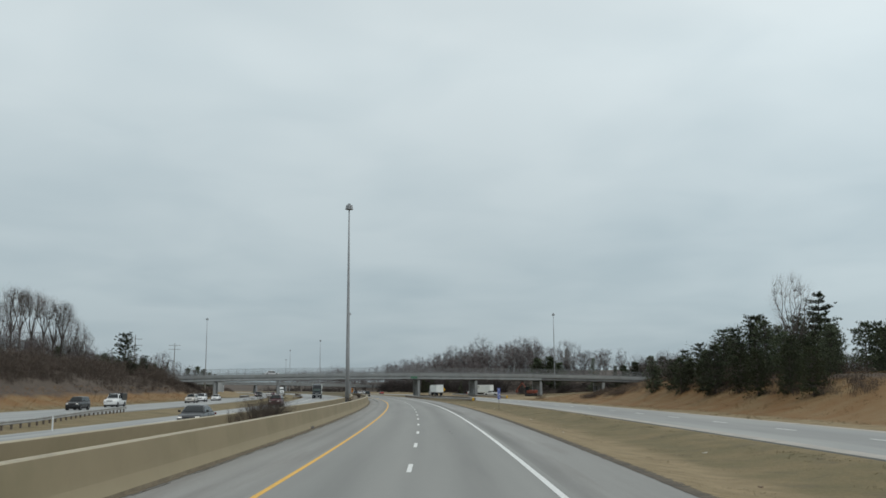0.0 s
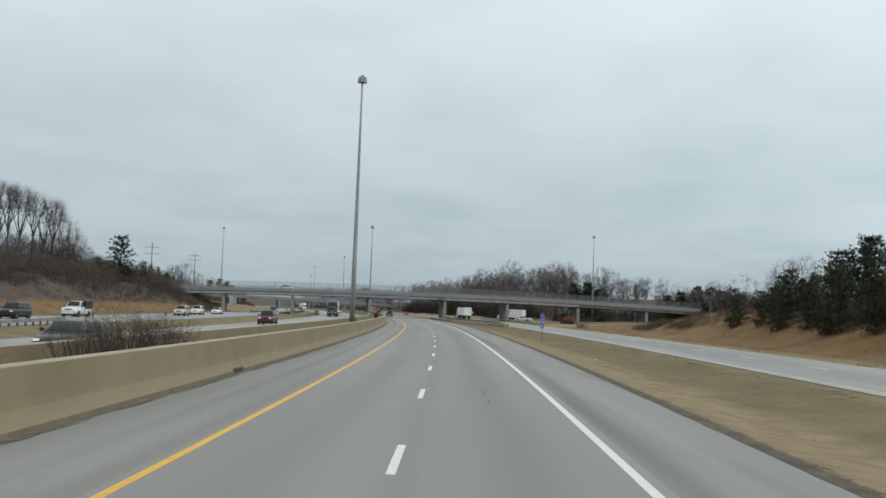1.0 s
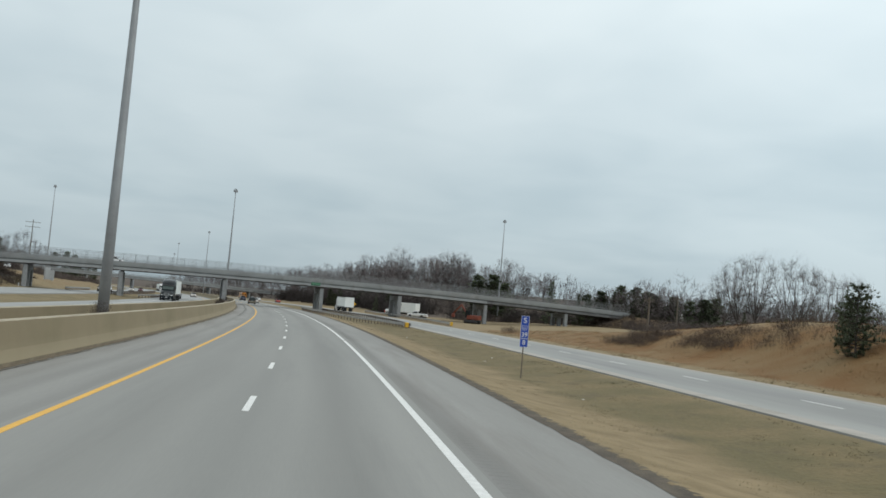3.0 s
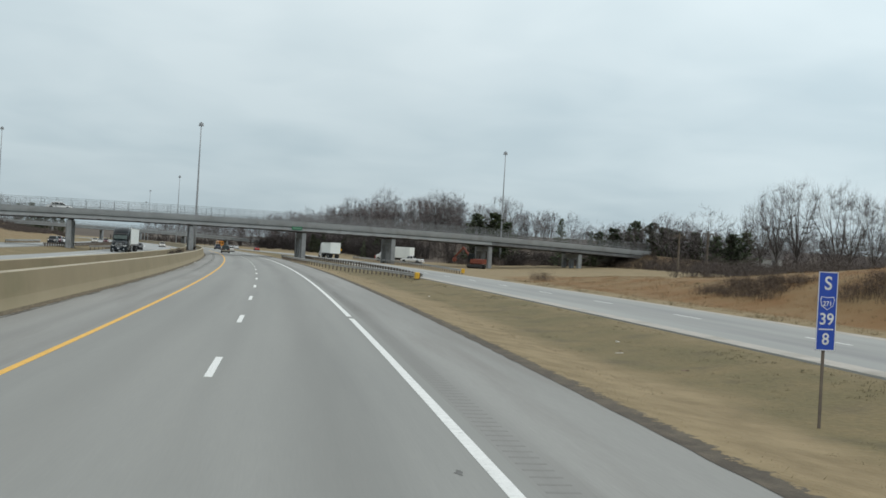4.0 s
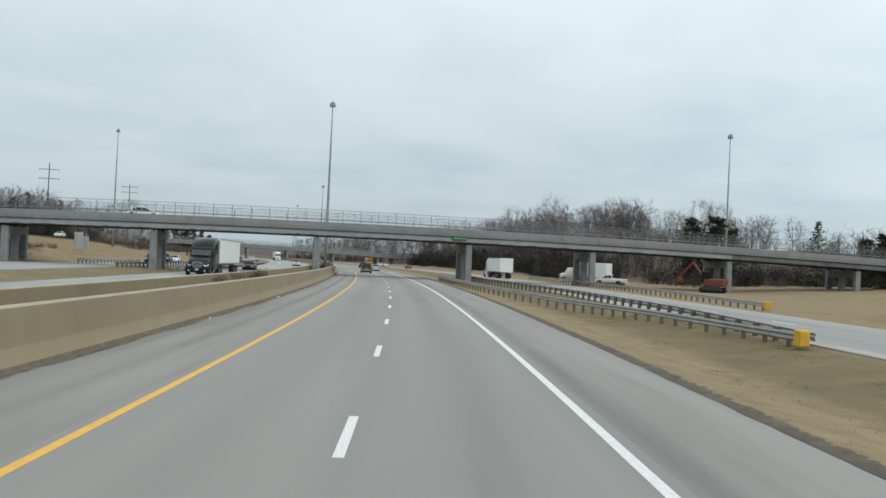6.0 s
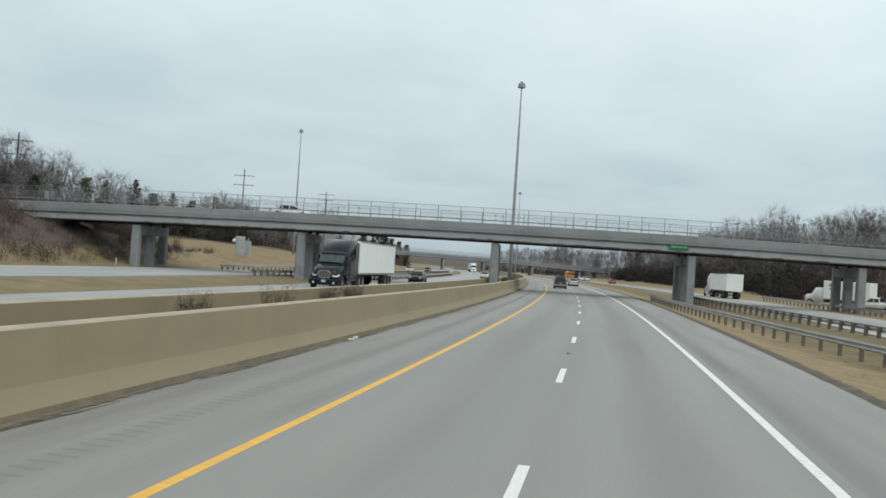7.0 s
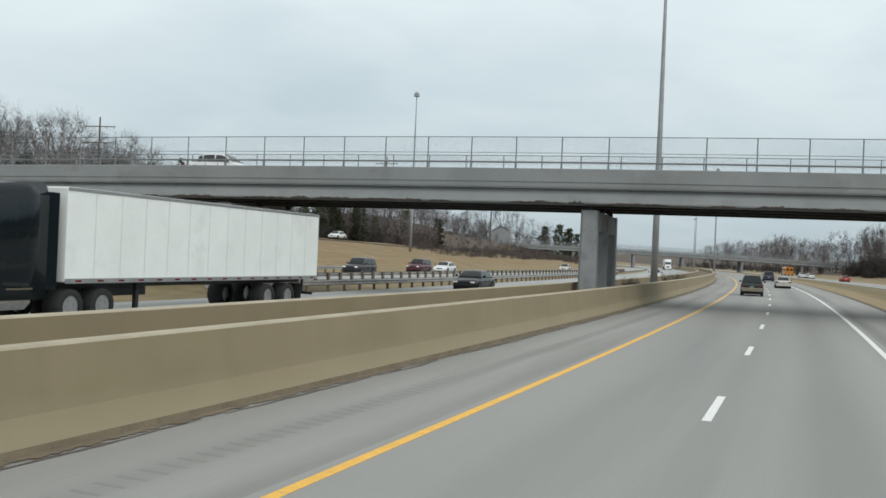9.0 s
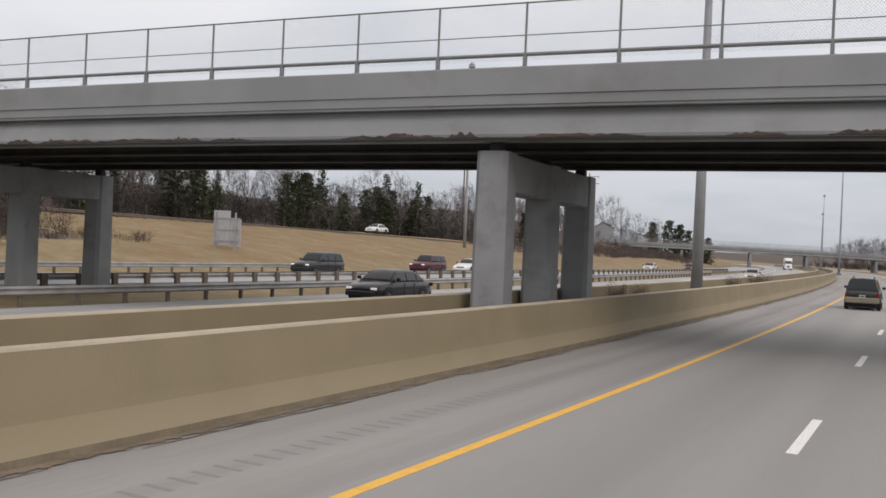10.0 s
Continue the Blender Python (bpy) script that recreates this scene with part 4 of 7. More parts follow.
def lettering(name, text, size, x, z, y, parent, mat):
    """Flat raised letters facing -y of their parent."""
    cu = bpy.data.curves.new(name, "FONT")
    cu.body, cu.size, cu.extrude, cu.align_x, cu.align_y = text, size, 0.002, "CENTER", "CENTER"
    cu.offset = size * 0.012
    cu.materials.append(mat)
    ob = new(name, cu)
    ob.parent = parent
    ob.matrix_basis = pose(x, y, z, 90, 0, 0)
    return ob


def mile_marker():
    thing = empty("mile_marker_sign")
    bm = bmesh.new()
    box(bm, 0, 0.05, 1.0, 0.05, 0.035, 3.2)
    part("post", bm, M_POST, thing, "slim steel post")
    bm = bmesh.new()
    box(bm, 0, 0.0, 2.28, 0.4, 0.012, 1.5, 0.004)
    panel = part("panel", bm, M_BLUE, thing, "blue enhanced mile-marker panel")
    bm = bmesh.new()
    for x, z, sx, sz in ((0, 3.02, 0.4, 0.014), (0, 1.54, 0.4, 0.014), (-0.193, 2.28, 0.014, 1.5), (0.193, 2.28, 0.014, 1.5), (0, 1.935, 0.3, 0.025)):
        box(bm, x, -0.008, z, sx, 0.004, sz)
    part("border", bm, M_SIGN_WHITE, panel, "white border and rule")
    bm = bmesh.new()
    pts = [(-0.13, 2.56), (-0.15, 2.5), (-0.12, 2.38), (0, 2.3), (0.12, 2.38), (0.15, 2.5), (0.13, 2.56), (0, 2.545)]
    loft(bm, [[(x, y, z) for x, z in pts] for y in (-0.012, -0.006)])
    part("shield", bm, M_SIGN_WHITE, panel, "white outlined route shield")
    bm = bmesh.new()
    loft(bm, [[(x * 0.9, y, 2.435 + (z - 2.435) * 0.88) for x, z in pts] for y in (-0.0145, -0.0125)])
    part("shield_face", bm, M_BLUE, panel, "blue shield face")
    lettering("letter", "S", 0.36, 0, 2.8, -0.01, panel, M_SIGN_WHITE)
    lettering("route_number", "271", 0.13, 0, 2.42, -0.016, panel, M_SIGN_WHITE)
    lettering("mile_number", "39", 0.31, 0, 2.12, -0.01, panel, M_SIGN_WHITE)
    lettering("tenth_number", "8", 0.31, 0, 1.74, -0.01, panel, M_SIGN_WHITE)
    return thing


mm = mile_marker()
mm.matrix_basis = pose(8.5, 124.8, -0.45, 0, 0, 3)
tagged(mm, "narrow blue mile-marker sign on a slim post in the grass", "road sign")


def diamond_sign():
    thing = empty("warning_sign")
    bm = bmesh.new()
    box(bm, 0, 0.05, 1.1, 0.07, 0.06, 2.8)
    part("post", bm, M_POST, thing)
    bm = bmesh.new()
    r = 0.93
    loft(bm, [[(x * r, y, 2.5 + z * r) for x, z in ((-1, 0), (0, -1), (1, 0), (0, 1))] for y in (0.0, 0.015)])
    panel = part("panel", bm, M_SIGN_YELLOW, thing, "yellow diamond warning panel")
    bm = bmesh.new()
    box(bm, 0.0, -0.01, 2.42, 0.16, 0.008, 0.62)
    box(bm, 0.0, -0.01, 2.78, 0.36, 0.008, 0.16)
    box(bm, 0.16, -0.01, 2.3, 0.2, 0.008, 0.14)
    part("symbol", bm, M_BAR, panel, "black symbol")
    return thing


SIGN_AT = (1.3, 391.9, -0.3)
ds = diamond_sign()
ds.matrix_basis = pose(*SIGN_AT, 0, 0, -2)
tagged(ds, "yellow diamond warning sign with a black symbol on a post", "road sign")


def back_sign():
    thing = empty("sign_panel")
    bm = bmesh.new()
    box(bm, -0.4, 0, 3.45, 1.5, 0.03, 3.0, 0.008)
    panel = part("panel", bm, M_SIGN_BACK, thing, "bare grey back of a sign panel")
    bm = bmesh.new()
    box(bm, 0.86, 0.02, 3.05, 0.95, 0.03, 2.4, 0.008)
    part("side_panel", bm, M_SIGN_BACK, thing, "lower narrow grey sign panel")
    for k in range(9):
        bm = bmesh.new()
        box(bm, -1.05 + 0.27 * k, -0.028, 3.15, 0.03, 0.03, 2.2)
        part("rib", bm, M_GALV, panel)
    for x in (-0.85, 0.85):
        bm = bmesh.new()
        box(bm, x, -0.1, 2.2, 0.12, 0.16, 5.2)
        part("post", bm, M_GALV, thing, "galvanised steel post")
    for z in (2.3, 3.3, 4.3):
        bm = bmesh.new()
        box(bm, 0.05, -0.06, z, 2.3, 0.05, 0.09)
        part("stiffener", bm, M_GALV, panel)
    return thing


bs_ = back_sign()
bs_.matrix_basis = pose(-76.8, 325.2, -0.05, 0, 0, 30)
tagged(bs_, "large road sign seen from its bare aluminium back on two posts", "road sign")

gs_ = empty("street_name_sign")
bm = bmesh.new()
box(bm, 0, 0, 0, 2.1, 0.04, 0.62, 0.01)
gp = part("panel", bm, M_SIGN_GREEN, gs_, "dark green panel")
bm = bmesh.new()
for x0, x1 in ((-0.85, -0.2), (-0.1, 0.45), (0.55, 0.85)):
    box(bm, (x0 + x1) / 2, -0.026, 0, x1 - x0, 0.006, 0.13)
part("lettering_bars", bm, M_SIGN_PALE, gp, "pale bars of lettering")
p = on_bridge(20.6, -1.02, 5.98)
gs_.matrix_basis = pose(*p, 0, 0, math.degrees(math.atan2(UX[1], UX[0])))
tagged(gs_, "small green name sign fixed to the overpass beam", "road sign")

# reflector posts
for s, d in ((59, -23.1), (286.5, -50.6)):
    bm = bmesh.new()
    box(bm, 0, 0, 0.5, 0.1, 0.05, 1.3, 0.015)
    ob = finish("marker_post", bm, M_SIGN_WHITE)
    ob.matrix_basis = stand(s, d, -0.25)
    tagged(ob, "slim white roadside marker post", "marker post", "marker posts")


# ---- utility poles ----
def utility_pole(h, arms, name="utility_pole"):
    thing = empty(name)
    bm = bmesh.new()
    tube(bm, (0, 0, -0.5), (0, 0, h), 0.28, 0.16, 9)
    part("pole", bm, M_WOOD, thing, "weathered timber pole")
    for z, w in arms:
        bm = bmesh.new()
        box(bm, 0, 0, z, w, 0.16, 0.18)
        for x in (-w * 0.46, -w * 0.2, w * 0.2, w * 0.46):
            tube(bm, (x, 0, z - 0.1), (x, 0, z - 0.5), 0.06, 0.08, 6)
        part("crossarm", bm, M_WOOD, thing, "timber crossarm with insulators")
    return thing


for x, y, top, arms, turn in ((-158.4, 479.6, 31.0, (2.2, 5.4), 12), (-168.3, 380.7, 28.2, (2.0, 5.4), 20), (-160.9, 559.6, 30.5, (1.2, 3.6), 10),
                              (66.9, 283.2, 9.4, (0.6,), 0), (77.7, 294.8, 10.6, (0.6,), 0)):
    foot = -1.0
    h = top - foot
    arms = [(h - k, 7.0 if len(arms) > 1 else 2.4) for k in arms]
    up_ = utility_pole(h, arms)
    up_.matrix_basis = pose(x, y, foot, 0, 0, turn)
    tagged(up_, "weathered utility pole with crossarms", "utility pole", "utility poles")


# ---- litter on the verge, a dark drain slot at the barrier's foot ----
M_PAPER = material("dirty_paper", (0.62, 0.6, 0.55), (0.45, 0.42, 0.37), scale=6, rough=0.9)
M_SCRAP = material("brown_scrap", (0.2, 0.13, 0.09), (0.11, 0.08, 0.06), scale=6, rough=0.9)
rl = random.Random(33)
for s, d, k, mat in ((136.8, 12.2, 0.26, M_PAPER), (140, 13.4, 0.2, M_PAPER), (115, 11.7, 0.24, M_PAPER), (132.5, 12.5, 0.3, M_SCRAP), (137.4, 12.5, 0.18, M_SCRAP), (88, 10.8, 0.2, M_PAPER), (71, 12.6, 0.22, M_SCRAP),
                     (60, 9.4, 0.16, M_PAPER), (152, 9.8, 0.2, M_SCRAP), (170, 11.6, 0.22, M_PAPER), (27, 10.4, 0.22, M_SCRAP), (41, 12.9, 0.2, M_PAPER)):
    bm = bmesh.new()
    pts = [(k * math.cos(a) * rl.uniform(0.3, 0.8), k * math.sin(a) * rl.uniform(0.25, 0.6)) for a in (0, 1.0, 2.1, 3.1, 4.2, 5.3)]
    low = [(x, y, 0.0) for x, y in pts]
    top = [(x * 0.8, y * 0.8, rl.uniform(0.015, 0.07)) for x, y in pts]
    loft(bm, [low, top])
    ob = finish("litter_scrap", bm, mat)
    ob.matrix_basis = stand(s, d, ground_z(s, d) - 0.01, rl.uniform(0, 360))
    tagged(ob, "crumpled pale scrap of litter in dry grass" if mat == M_PAPER else "crumpled brown scrap of litter in dry grass", "litter", "litter on the verge")
bm = bmesh.new()
box(bm, 0.0, 0, 0.1, 0.06, 1.5, 0.17, 0.02)
slot = part("drain_frame", bm, M_POST, tagged(empty("drain_slot", stand(59.7, -6.81, 0.0)), "dark drain slot in the barrier's foot", "drain"))
for k in range(4):
    bm = bmesh.new()
    box(bm, 0.034, -0.52 + 0.345 * k, 0.1, 0.012, 0.28, 0.12, 0.004)
    part("opening", bm, M_BAR, slot)


# ---- tar marks and grit on the carriageway, broken pieces at the barrier's foot ----
M_TAR = material("tar_mark", (0.12, 0.12, 0.115), (0.17, 0.17, 0.163), scale=5, rough=0.8)
ragged_marks = ((55.0, 1.89, 0.045, 1.8), (52.3, 1.93, 0.05, 0.9), (53.1, 4.27, 0.05, 0.6), (118.6, 3.39, 0.05, 0.3))
for s, d, w, ln in ragged_marks:
    bm = bmesh.new()
    n = 9
    left = [(-w * (0.3 + rl.random()) * math.sin(math.pi * (i + 0.3) / n) + 0.015 * math.sin(i * 1.3), ln * (i / (n - 1) - 0.5), 0.0) for i in range(n)]
    right = [(w * (0.3 + rl.random()) * math.sin(math.pi * (i + 0.3) / n) + 0.015 * math.sin(i * 1.3), ln * (i / (n - 1) - 0.5), 0.0) for i in range(n)]
    loft(bm, [left, right], closed=False, caps=False)
    ob = part("tar_mark", bm, M_TAR, road)
    ob.matrix_basis = stand(s, d, 0.0045 if d < 4 else -0.007)
for s, d, k in ((218.5, -0.04, 0.06), (217.6, -6.62, 0.14), (218.3, -6.66, 0.12), (219.4, -6.64, 0.1), (198, -6.62, 0.05), (178, -6.62, 0.05)):
    bm = bmesh.new()
    pts = [(k * math.cos(a) * rl.uniform(0.4, 1.0), k * 1.6 * math.sin(a) * rl.uniform(0.4, 1.0)) for a in (0, 1.0, 2.1, 3.1, 4.2, 5.3)]
    loft(bm, [[(x, y, 0.0) for x, y in pts], [(x * 0.7, y * 0.7, rl.uniform(0.02, 0.06)) for x, y in pts]])
    ob = finish("debris_piece", bm, M_SCRAP if rl.random() < 0.6 else M_PAPER)
    ob.matrix_basis = stand(s, d, 0.0 if abs(d) < 4 else -0.012, rl.uniform(0, 360))
    tagged(ob, "small flat piece of road debris on the asphalt", "debris", "road debris")

# ---- trees and brush ----
class Mesh:
    """Collects tubes and blades fast, as plain lists."""

    def __init__(self):
        self.v, self.f = [], []

    def tube(self, a, b, r0, r1, sides):
        way = (b - a)
        if way.length < 1e-5:
            return
        q = way.to_track_quat("Z", "Y")
        k = len(self.v)
        for p, r in ((a, r0), (b, r1)):
            for i in range(sides):
                w = 2 * math.pi * i / sides
                self.v.append(tuple(p + q @ Vector((r * math.cos(w), r * math.sin(w), 0))))
        for i in range(sides):
            j = (i + 1) % sides
            self.f.append((k + i, k + j, k + sides + j, k + sides + i))

    def spike(self, a, b, r):
        way = b - a
        side = way.orthogonal().normalized() * r
        other = way.cross(side).normalized() * r
        k = len(self.v)
        self.v += [tuple(a + side), tuple(a - side * 0.5 + other * 0.87), tuple(a - side * 0.5 - other * 0.87), tuple(b)]
        self.f += [(k, k + 1, k + 3), (k + 1, k + 2, k + 3), (k + 2, k, k + 3)]

    def blade(self, a, b, w):
        way = b - a
        side = way.cross(Vector((0.3, 0.2, 1))).normalized() * w
        k = len(self.v)
        self.v += [tuple(a - side), tuple(a + side), tuple(b)]
        self.f.append((k, k + 1, k + 2))

    def mesh(self, name, mat, smooth=False):
        me = bpy.data.meshes.new(name)
        me.from_pydata(self.v, [], self.f)
        me.materials.append(mat)
        if smooth:
            me.polygons.foreach_set("use_smooth", [True] * len(self.f))
        return me


def crown_shape(seed, h=15.0, fork=0.28, wide=0.3, limbs=8, tips=95, twigs=9, twig_r=0.014, sides=5, lift=0.0, thin=False):
    """A leafless tree: a trunk that forks into upswept limbs, and fine boughs and twigs that fill a rounded crown."""
    rng = random.Random(seed)
    wood, crown = Mesh(), Mesh()
    z0 = h * fork
    lean = Vector((rng.gauss(0, 0.02), rng.gauss(0, 0.02), 0)) * h
    wood.tube(Vector((0, 0, -0.6)), Vector((lean.x * 0.5, lean.y * 0.5, z0 * 0.6)), h * 0.014, h * 0.012, sides + 1)
    wood.tube(Vector((lean.x * 0.5, lean.y * 0.5, z0 * 0.6)), Vector((lean.x, lean.y, z0)), h * 0.012, h * 0.01, sides + 1)
    mid_z, tall_r, wide_r = h * (0.5 + 0.5 * fork + lift), h * (0.5 - 0.5 * fork - lift), h * wide
    joints = []
    for i in range(limbs):
        az = 2.4 * i + rng.uniform(-0.35, 0.35)
        out = rng.uniform(0.3, 0.88) if i else 0.1
        p = Vector((lean.x, lean.y, z0 * rng.uniform(0.82, 1.05))) if i else Vector((lean.x, lean.y, z0))
        end = Vector((lean.x + math.cos(az) * wide_r * out, lean.y + math.sin(az) * wide_r * out, mid_z + tall_r * math.sqrt(1 - out * out) * rng.uniform(0.3, 0.8)))
        r = h * rng.uniform(0.0042, 0.0066)
        n = 4
        base, knee = p.copy(), p.lerp(end, 0.45) + Vector((math.cos(az), math.sin(az), -0.35)) * wide_r * 0.16
        for k in range(n):
            t = (k + 1) / n
            q = base * (1 - t) ** 2 + knee * (2 * t * (1 - t)) + end * t * t + Vector((rng.gauss(0, 0.012), rng.gauss(0, 0.012), 0)) * h
            wood.tube(p, q, r * (1 - 0.2 * k), r * (0.8 - 0.2 * k), sides - 1)
            for m in (0.4, 1.0):
                joints.append((p.lerp(q, m), r * (0.8 - 0.2 * k)))
            p = q
    for _ in range(tips):
        az, cz = rng.uniform(0, 6.283), rng.uniform(-0.85, 1.0)
        ring, k = math.sqrt(1 - cz * cz), rng.uniform(0.5, 1.0) ** 0.6 * rng.uniform(0.88, 1.06)
        tip = Vector((lean.x + math.cos(az) * ring * wide_r * k, lean.y + math.sin(az) * ring * wide_r * k, mid_z + cz * tall_r * k))
        root = min(joints, key=lambda j: (j[0] - tip).length + max(j[0].z - tip.z + 0.06 * h, 0) * 2.5)[0]
        way = tip - root
        bend = root.lerp(tip, 0.5) + Vector((rng.gauss(0, 0.1), rng.gauss(0, 0.1), rng.uniform(-0.12, 0.04))) * way.length
        if thin:
            crown.blade(root, tip, twig_r)
        else:
            wood.tube(root, bend, twig_r * 2.2, twig_r * 1.5, 3)
        crown.blade(bend, tip, twig_r * 1.8)
        out = Vector((tip.x - lean.x, tip.y - lean.y, (tip.z - mid_z) * 0.8 + h * 0.09)).normalized()
        for j in range(twigs):
            k = rng.uniform(0.15, 1.0)
            p = root.lerp(bend, k * 2) if k < 0.5 else bend.lerp(tip, k * 2 - 1)
            p = p + Vector((rng.gauss(0, 1), rng.gauss(0, 1), rng.gauss(0, 0.8))) * h * 0.022
            w = (out * 0.7 + way.normalized() * 0.4 + Vector((rng.gauss(0, 0.7), rng.gauss(0, 0.7), rng.gauss(0.15, 0.5)))).normalized()
            crown.blade(p, p + w * h * rng.uniform(0.04, 0.105), twig_r)
    return wood, crown


def bare_tree(seed, twig=M_TWIG, bark=None, **shape):
    wood, crown = crown_shape(seed, **shape)
    thing = empty("bare_tree")
    tr = new("trunk", wood.mesh("trunk", bark or M_BARK, True))
    tr.parent = thing
    cr = new("crown", crown.mesh("crown", twig))
    cr.parent = thing
    return thing


def conifer(seed, h, base_w, first=0.12, rough_=0.2, spiky=True, sprays=7, wide=0.06, full=0.5, clump=False, whorl=0.0, tufts=1.5):
    """An evergreen: trunk, whorled limbs and many needle sprays, with gaps."""
    rng = random.Random(seed)
    wood, crown = Mesh(), Mesh()
    wood.tube(Vector((0, 0, -0.4)), Vector((0, 0, h * 0.55)), h * 0.018, h * 0.011, 7)
    wood.tube(Vector((0, 0, h * 0.55)), Vector((0, 0, h * 0.98)), h * 0.011, 0.02, 6)
    levels = int(h * 2.3)
    for i in range(levels):
        t = i / levels
        z = h * (first + (1 - first) * t)
        if whorl:
            z = round(z / whorl) * whorl + rng.uniform(-0.08, 0.08)
        reach = base_w * (1 - t) ** (0.75 if spiky else full) * rng.uniform(0.7, 1.15) + 0.15
        for k in range(rng.randint(4, 6) + (2 if clump else 0)):
            if rng.random() < rough_ * 0.6:
                continue
            az = rng.uniform(0, 6.28)
            ln = reach * rng.uniform(0.55, 1.15)
            droop = rng.uniform(-0.12, 0.3) * (0.4 if spiky else 1.0) + 0.25 * t
            tip = Vector((math.cos(az) * ln, math.sin(az) * ln, z + ln * droop))
            root = Vector((0, 0, z))
            wood.tube(root, root.lerp(tip, 0.85), 0.03 + 0.01 * ln, 0.012, 3)
            if clump:
                flat_ = 0.3 if whorl else 0.8
                for j in range(max(int(ln * tufts), 3)):
                    k_ = rng.uniform(0.25, 1.0)
                    p = root.lerp(tip, k_) + Vector((rng.gauss(0, 0.17), rng.gauss(0, 0.17), rng.gauss(0.05, 0.13))) * (0.5 + 0.25 * ln)
                    tuft = (Vector((math.cos(az), math.sin(az), 0)) * 0.5 + Vector((rng.gauss(0, 0.4), rng.gauss(0, 0.4), 0.45))).normalized()
                    for i_ in range(sprays):
                        w = (tuft * 0.55 + Vector((rng.gauss(0, 0.6), rng.gauss(0, 0.6), rng.gauss(0.1, flat_ * 0.7)))).normalized() * rng.uniform(0.2, 0.55)
                        crown.blade(p, p + w, wide * (2.0 if i_ < sprays // 4 else 1.0))
                continue
            n = max(int(ln * 5), 3)
            for j in range(n):
                p = root.lerp(tip, 0.25 + 0.75 * (j + 1) / n)
                for _ in range(sprays):
                    w = Vector((rng.gauss(0, 1), rng.gauss(0, 1), rng.gauss(0.25, 0.6))).normalized() * rng.uniform(0.25, 0.6)
                    crown.blade(p, p + w, wide)
    thing = empty("conifer")
    tr = new("trunk", wood.mesh("trunk", M_BARK, True))
    tr.parent = thing
    cr = new("crown", crown.mesh("crown", M_NEEDLE))
    cr.parent = thing
    return thing


def shrub(seed, h, w, n=160, mat=M_BRUSH, r=0.005):
    n = n * 2
    rng = random.Random(seed)
    m = Mesh()
    for i in range(n):
        a = rng.uniform(0, 6.28)
        k = rng.random() ** 0.5
        p = Vector((math.cos(a) * w * 0.22 * k, math.sin(a) * w * 0.22 * k, -0.05))
        tip = Vector((math.cos(a) * w * 0.5 * k, math.sin(a) * w * 0.5 * k, h * rng.uniform(0.5, 1.0)))
        midp = p.lerp(tip, 0.5) + Vector((rng.gauss(0, 0.06), rng.gauss(0, 0.06), 0.05)) * h
        m.tube(p, midp, r * 1.4, r, 3)
        m.spike(midp, tip, r)
        for _ in range(5):
            q = midp.lerp(tip, rng.random())
            m.spike(q, q + Vector((rng.gauss(0, 0.25), rng.gauss(0, 0.25), rng.uniform(0.05, 0.35))) * h * 0.45, r * 0.8)
    return new("shrub", m.mesh("shrub", mat))


def ground_at(x, y):
    """Ground height under a world place, by its station."""
    s = float(np.interp(y, LINE_Y, LINE_S))
    for _ in range(3):
        h, c = heading(s), spot(s, 0)
        s += -math.sin(h) * (x - c.x) + math.cos(h) * (y - c.y)
    h, c = heading(s), spot(s, 0)
    return ground_z(s, math.cos(h) * (x - c.x) + math.sin(h) * (y - c.y))


def plant(proto, x, y, size, turn, label, category, group, z=None):
    ob = copy_thing(proto, pose(x, y, ground_at(x, y) if z is None else z, 0, 0, turn) )
    ob.scale = (size, size, size)
    tagged(ob, label, category, group)
    return ob


def tall(proto):
    """Height of a tree as built, so that it can be planted to a given height."""
    return max(v.co.z for c in proto.children for v in c.data.vertices)


def plant_to(protos, places, label, category, group, wide=1.0):
    for x, y, top in places:
        proto = rt.choice(protos)
        z = ground_at(x, y) - 0.1
        size = (top - z) / HEIGHT[proto.name]
        plant(proto, x, y, size, rt.uniform(0, 360), label, category, group, z).scale = (size * wide, size * wide, size)


def grove(name, protos, places, label):
    """Many leafless trees too far off to pick apart, as one mesh of trunks and twigs."""
    vs, fs, kinds = [], [], []
    base = 0
    for x, y, z, size, turn, k in places:
        for slot, m in enumerate(protos[k % len(protos)]):
            c, sn = math.cos(turn) * size, math.sin(turn) * size
            v = m[0]
            vs.append(np.stack([x + c * v[:, 0] - sn * v[:, 1], y + sn * v[:, 0] + c * v[:, 1], z + size * v[:, 2]], 1))
            fs.append(m[1] + base)
            kinds.append(np.full(len(m[1]), slot))
            base += len(v)
    v, f, kd = np.concatenate(vs), np.concatenate(fs), np.concatenate(kinds)
    me = bpy.data.meshes.new(name)
    me.vertices.add(len(v))
    me.vertices.foreach_set("co", v.ravel())
    me.loops.add(f.size)
    me.loops.foreach_set("vertex_index", f.ravel())
    me.polygons.add(len(f))
    me.polygons.foreach_set("loop_start", np.arange(0, f.size, 3))
    me.polygons.foreach_set("material_index", kd)
    me.materials.append(M_BARK_FAR)
    me.materials.append(M_TWIG_FAR)
    me.update(calc_edges=True)
    return tagged(new(name, me), label, "woods", kind="stuff")


def as_arrays(m):
    tri = []
    for f in m.f:
        tri += [f] if len(f) == 3 else [(f[0], f[1], f[2]), (f[0], f[2], f[3])]
    return np.array(m.v), np.array(tri)


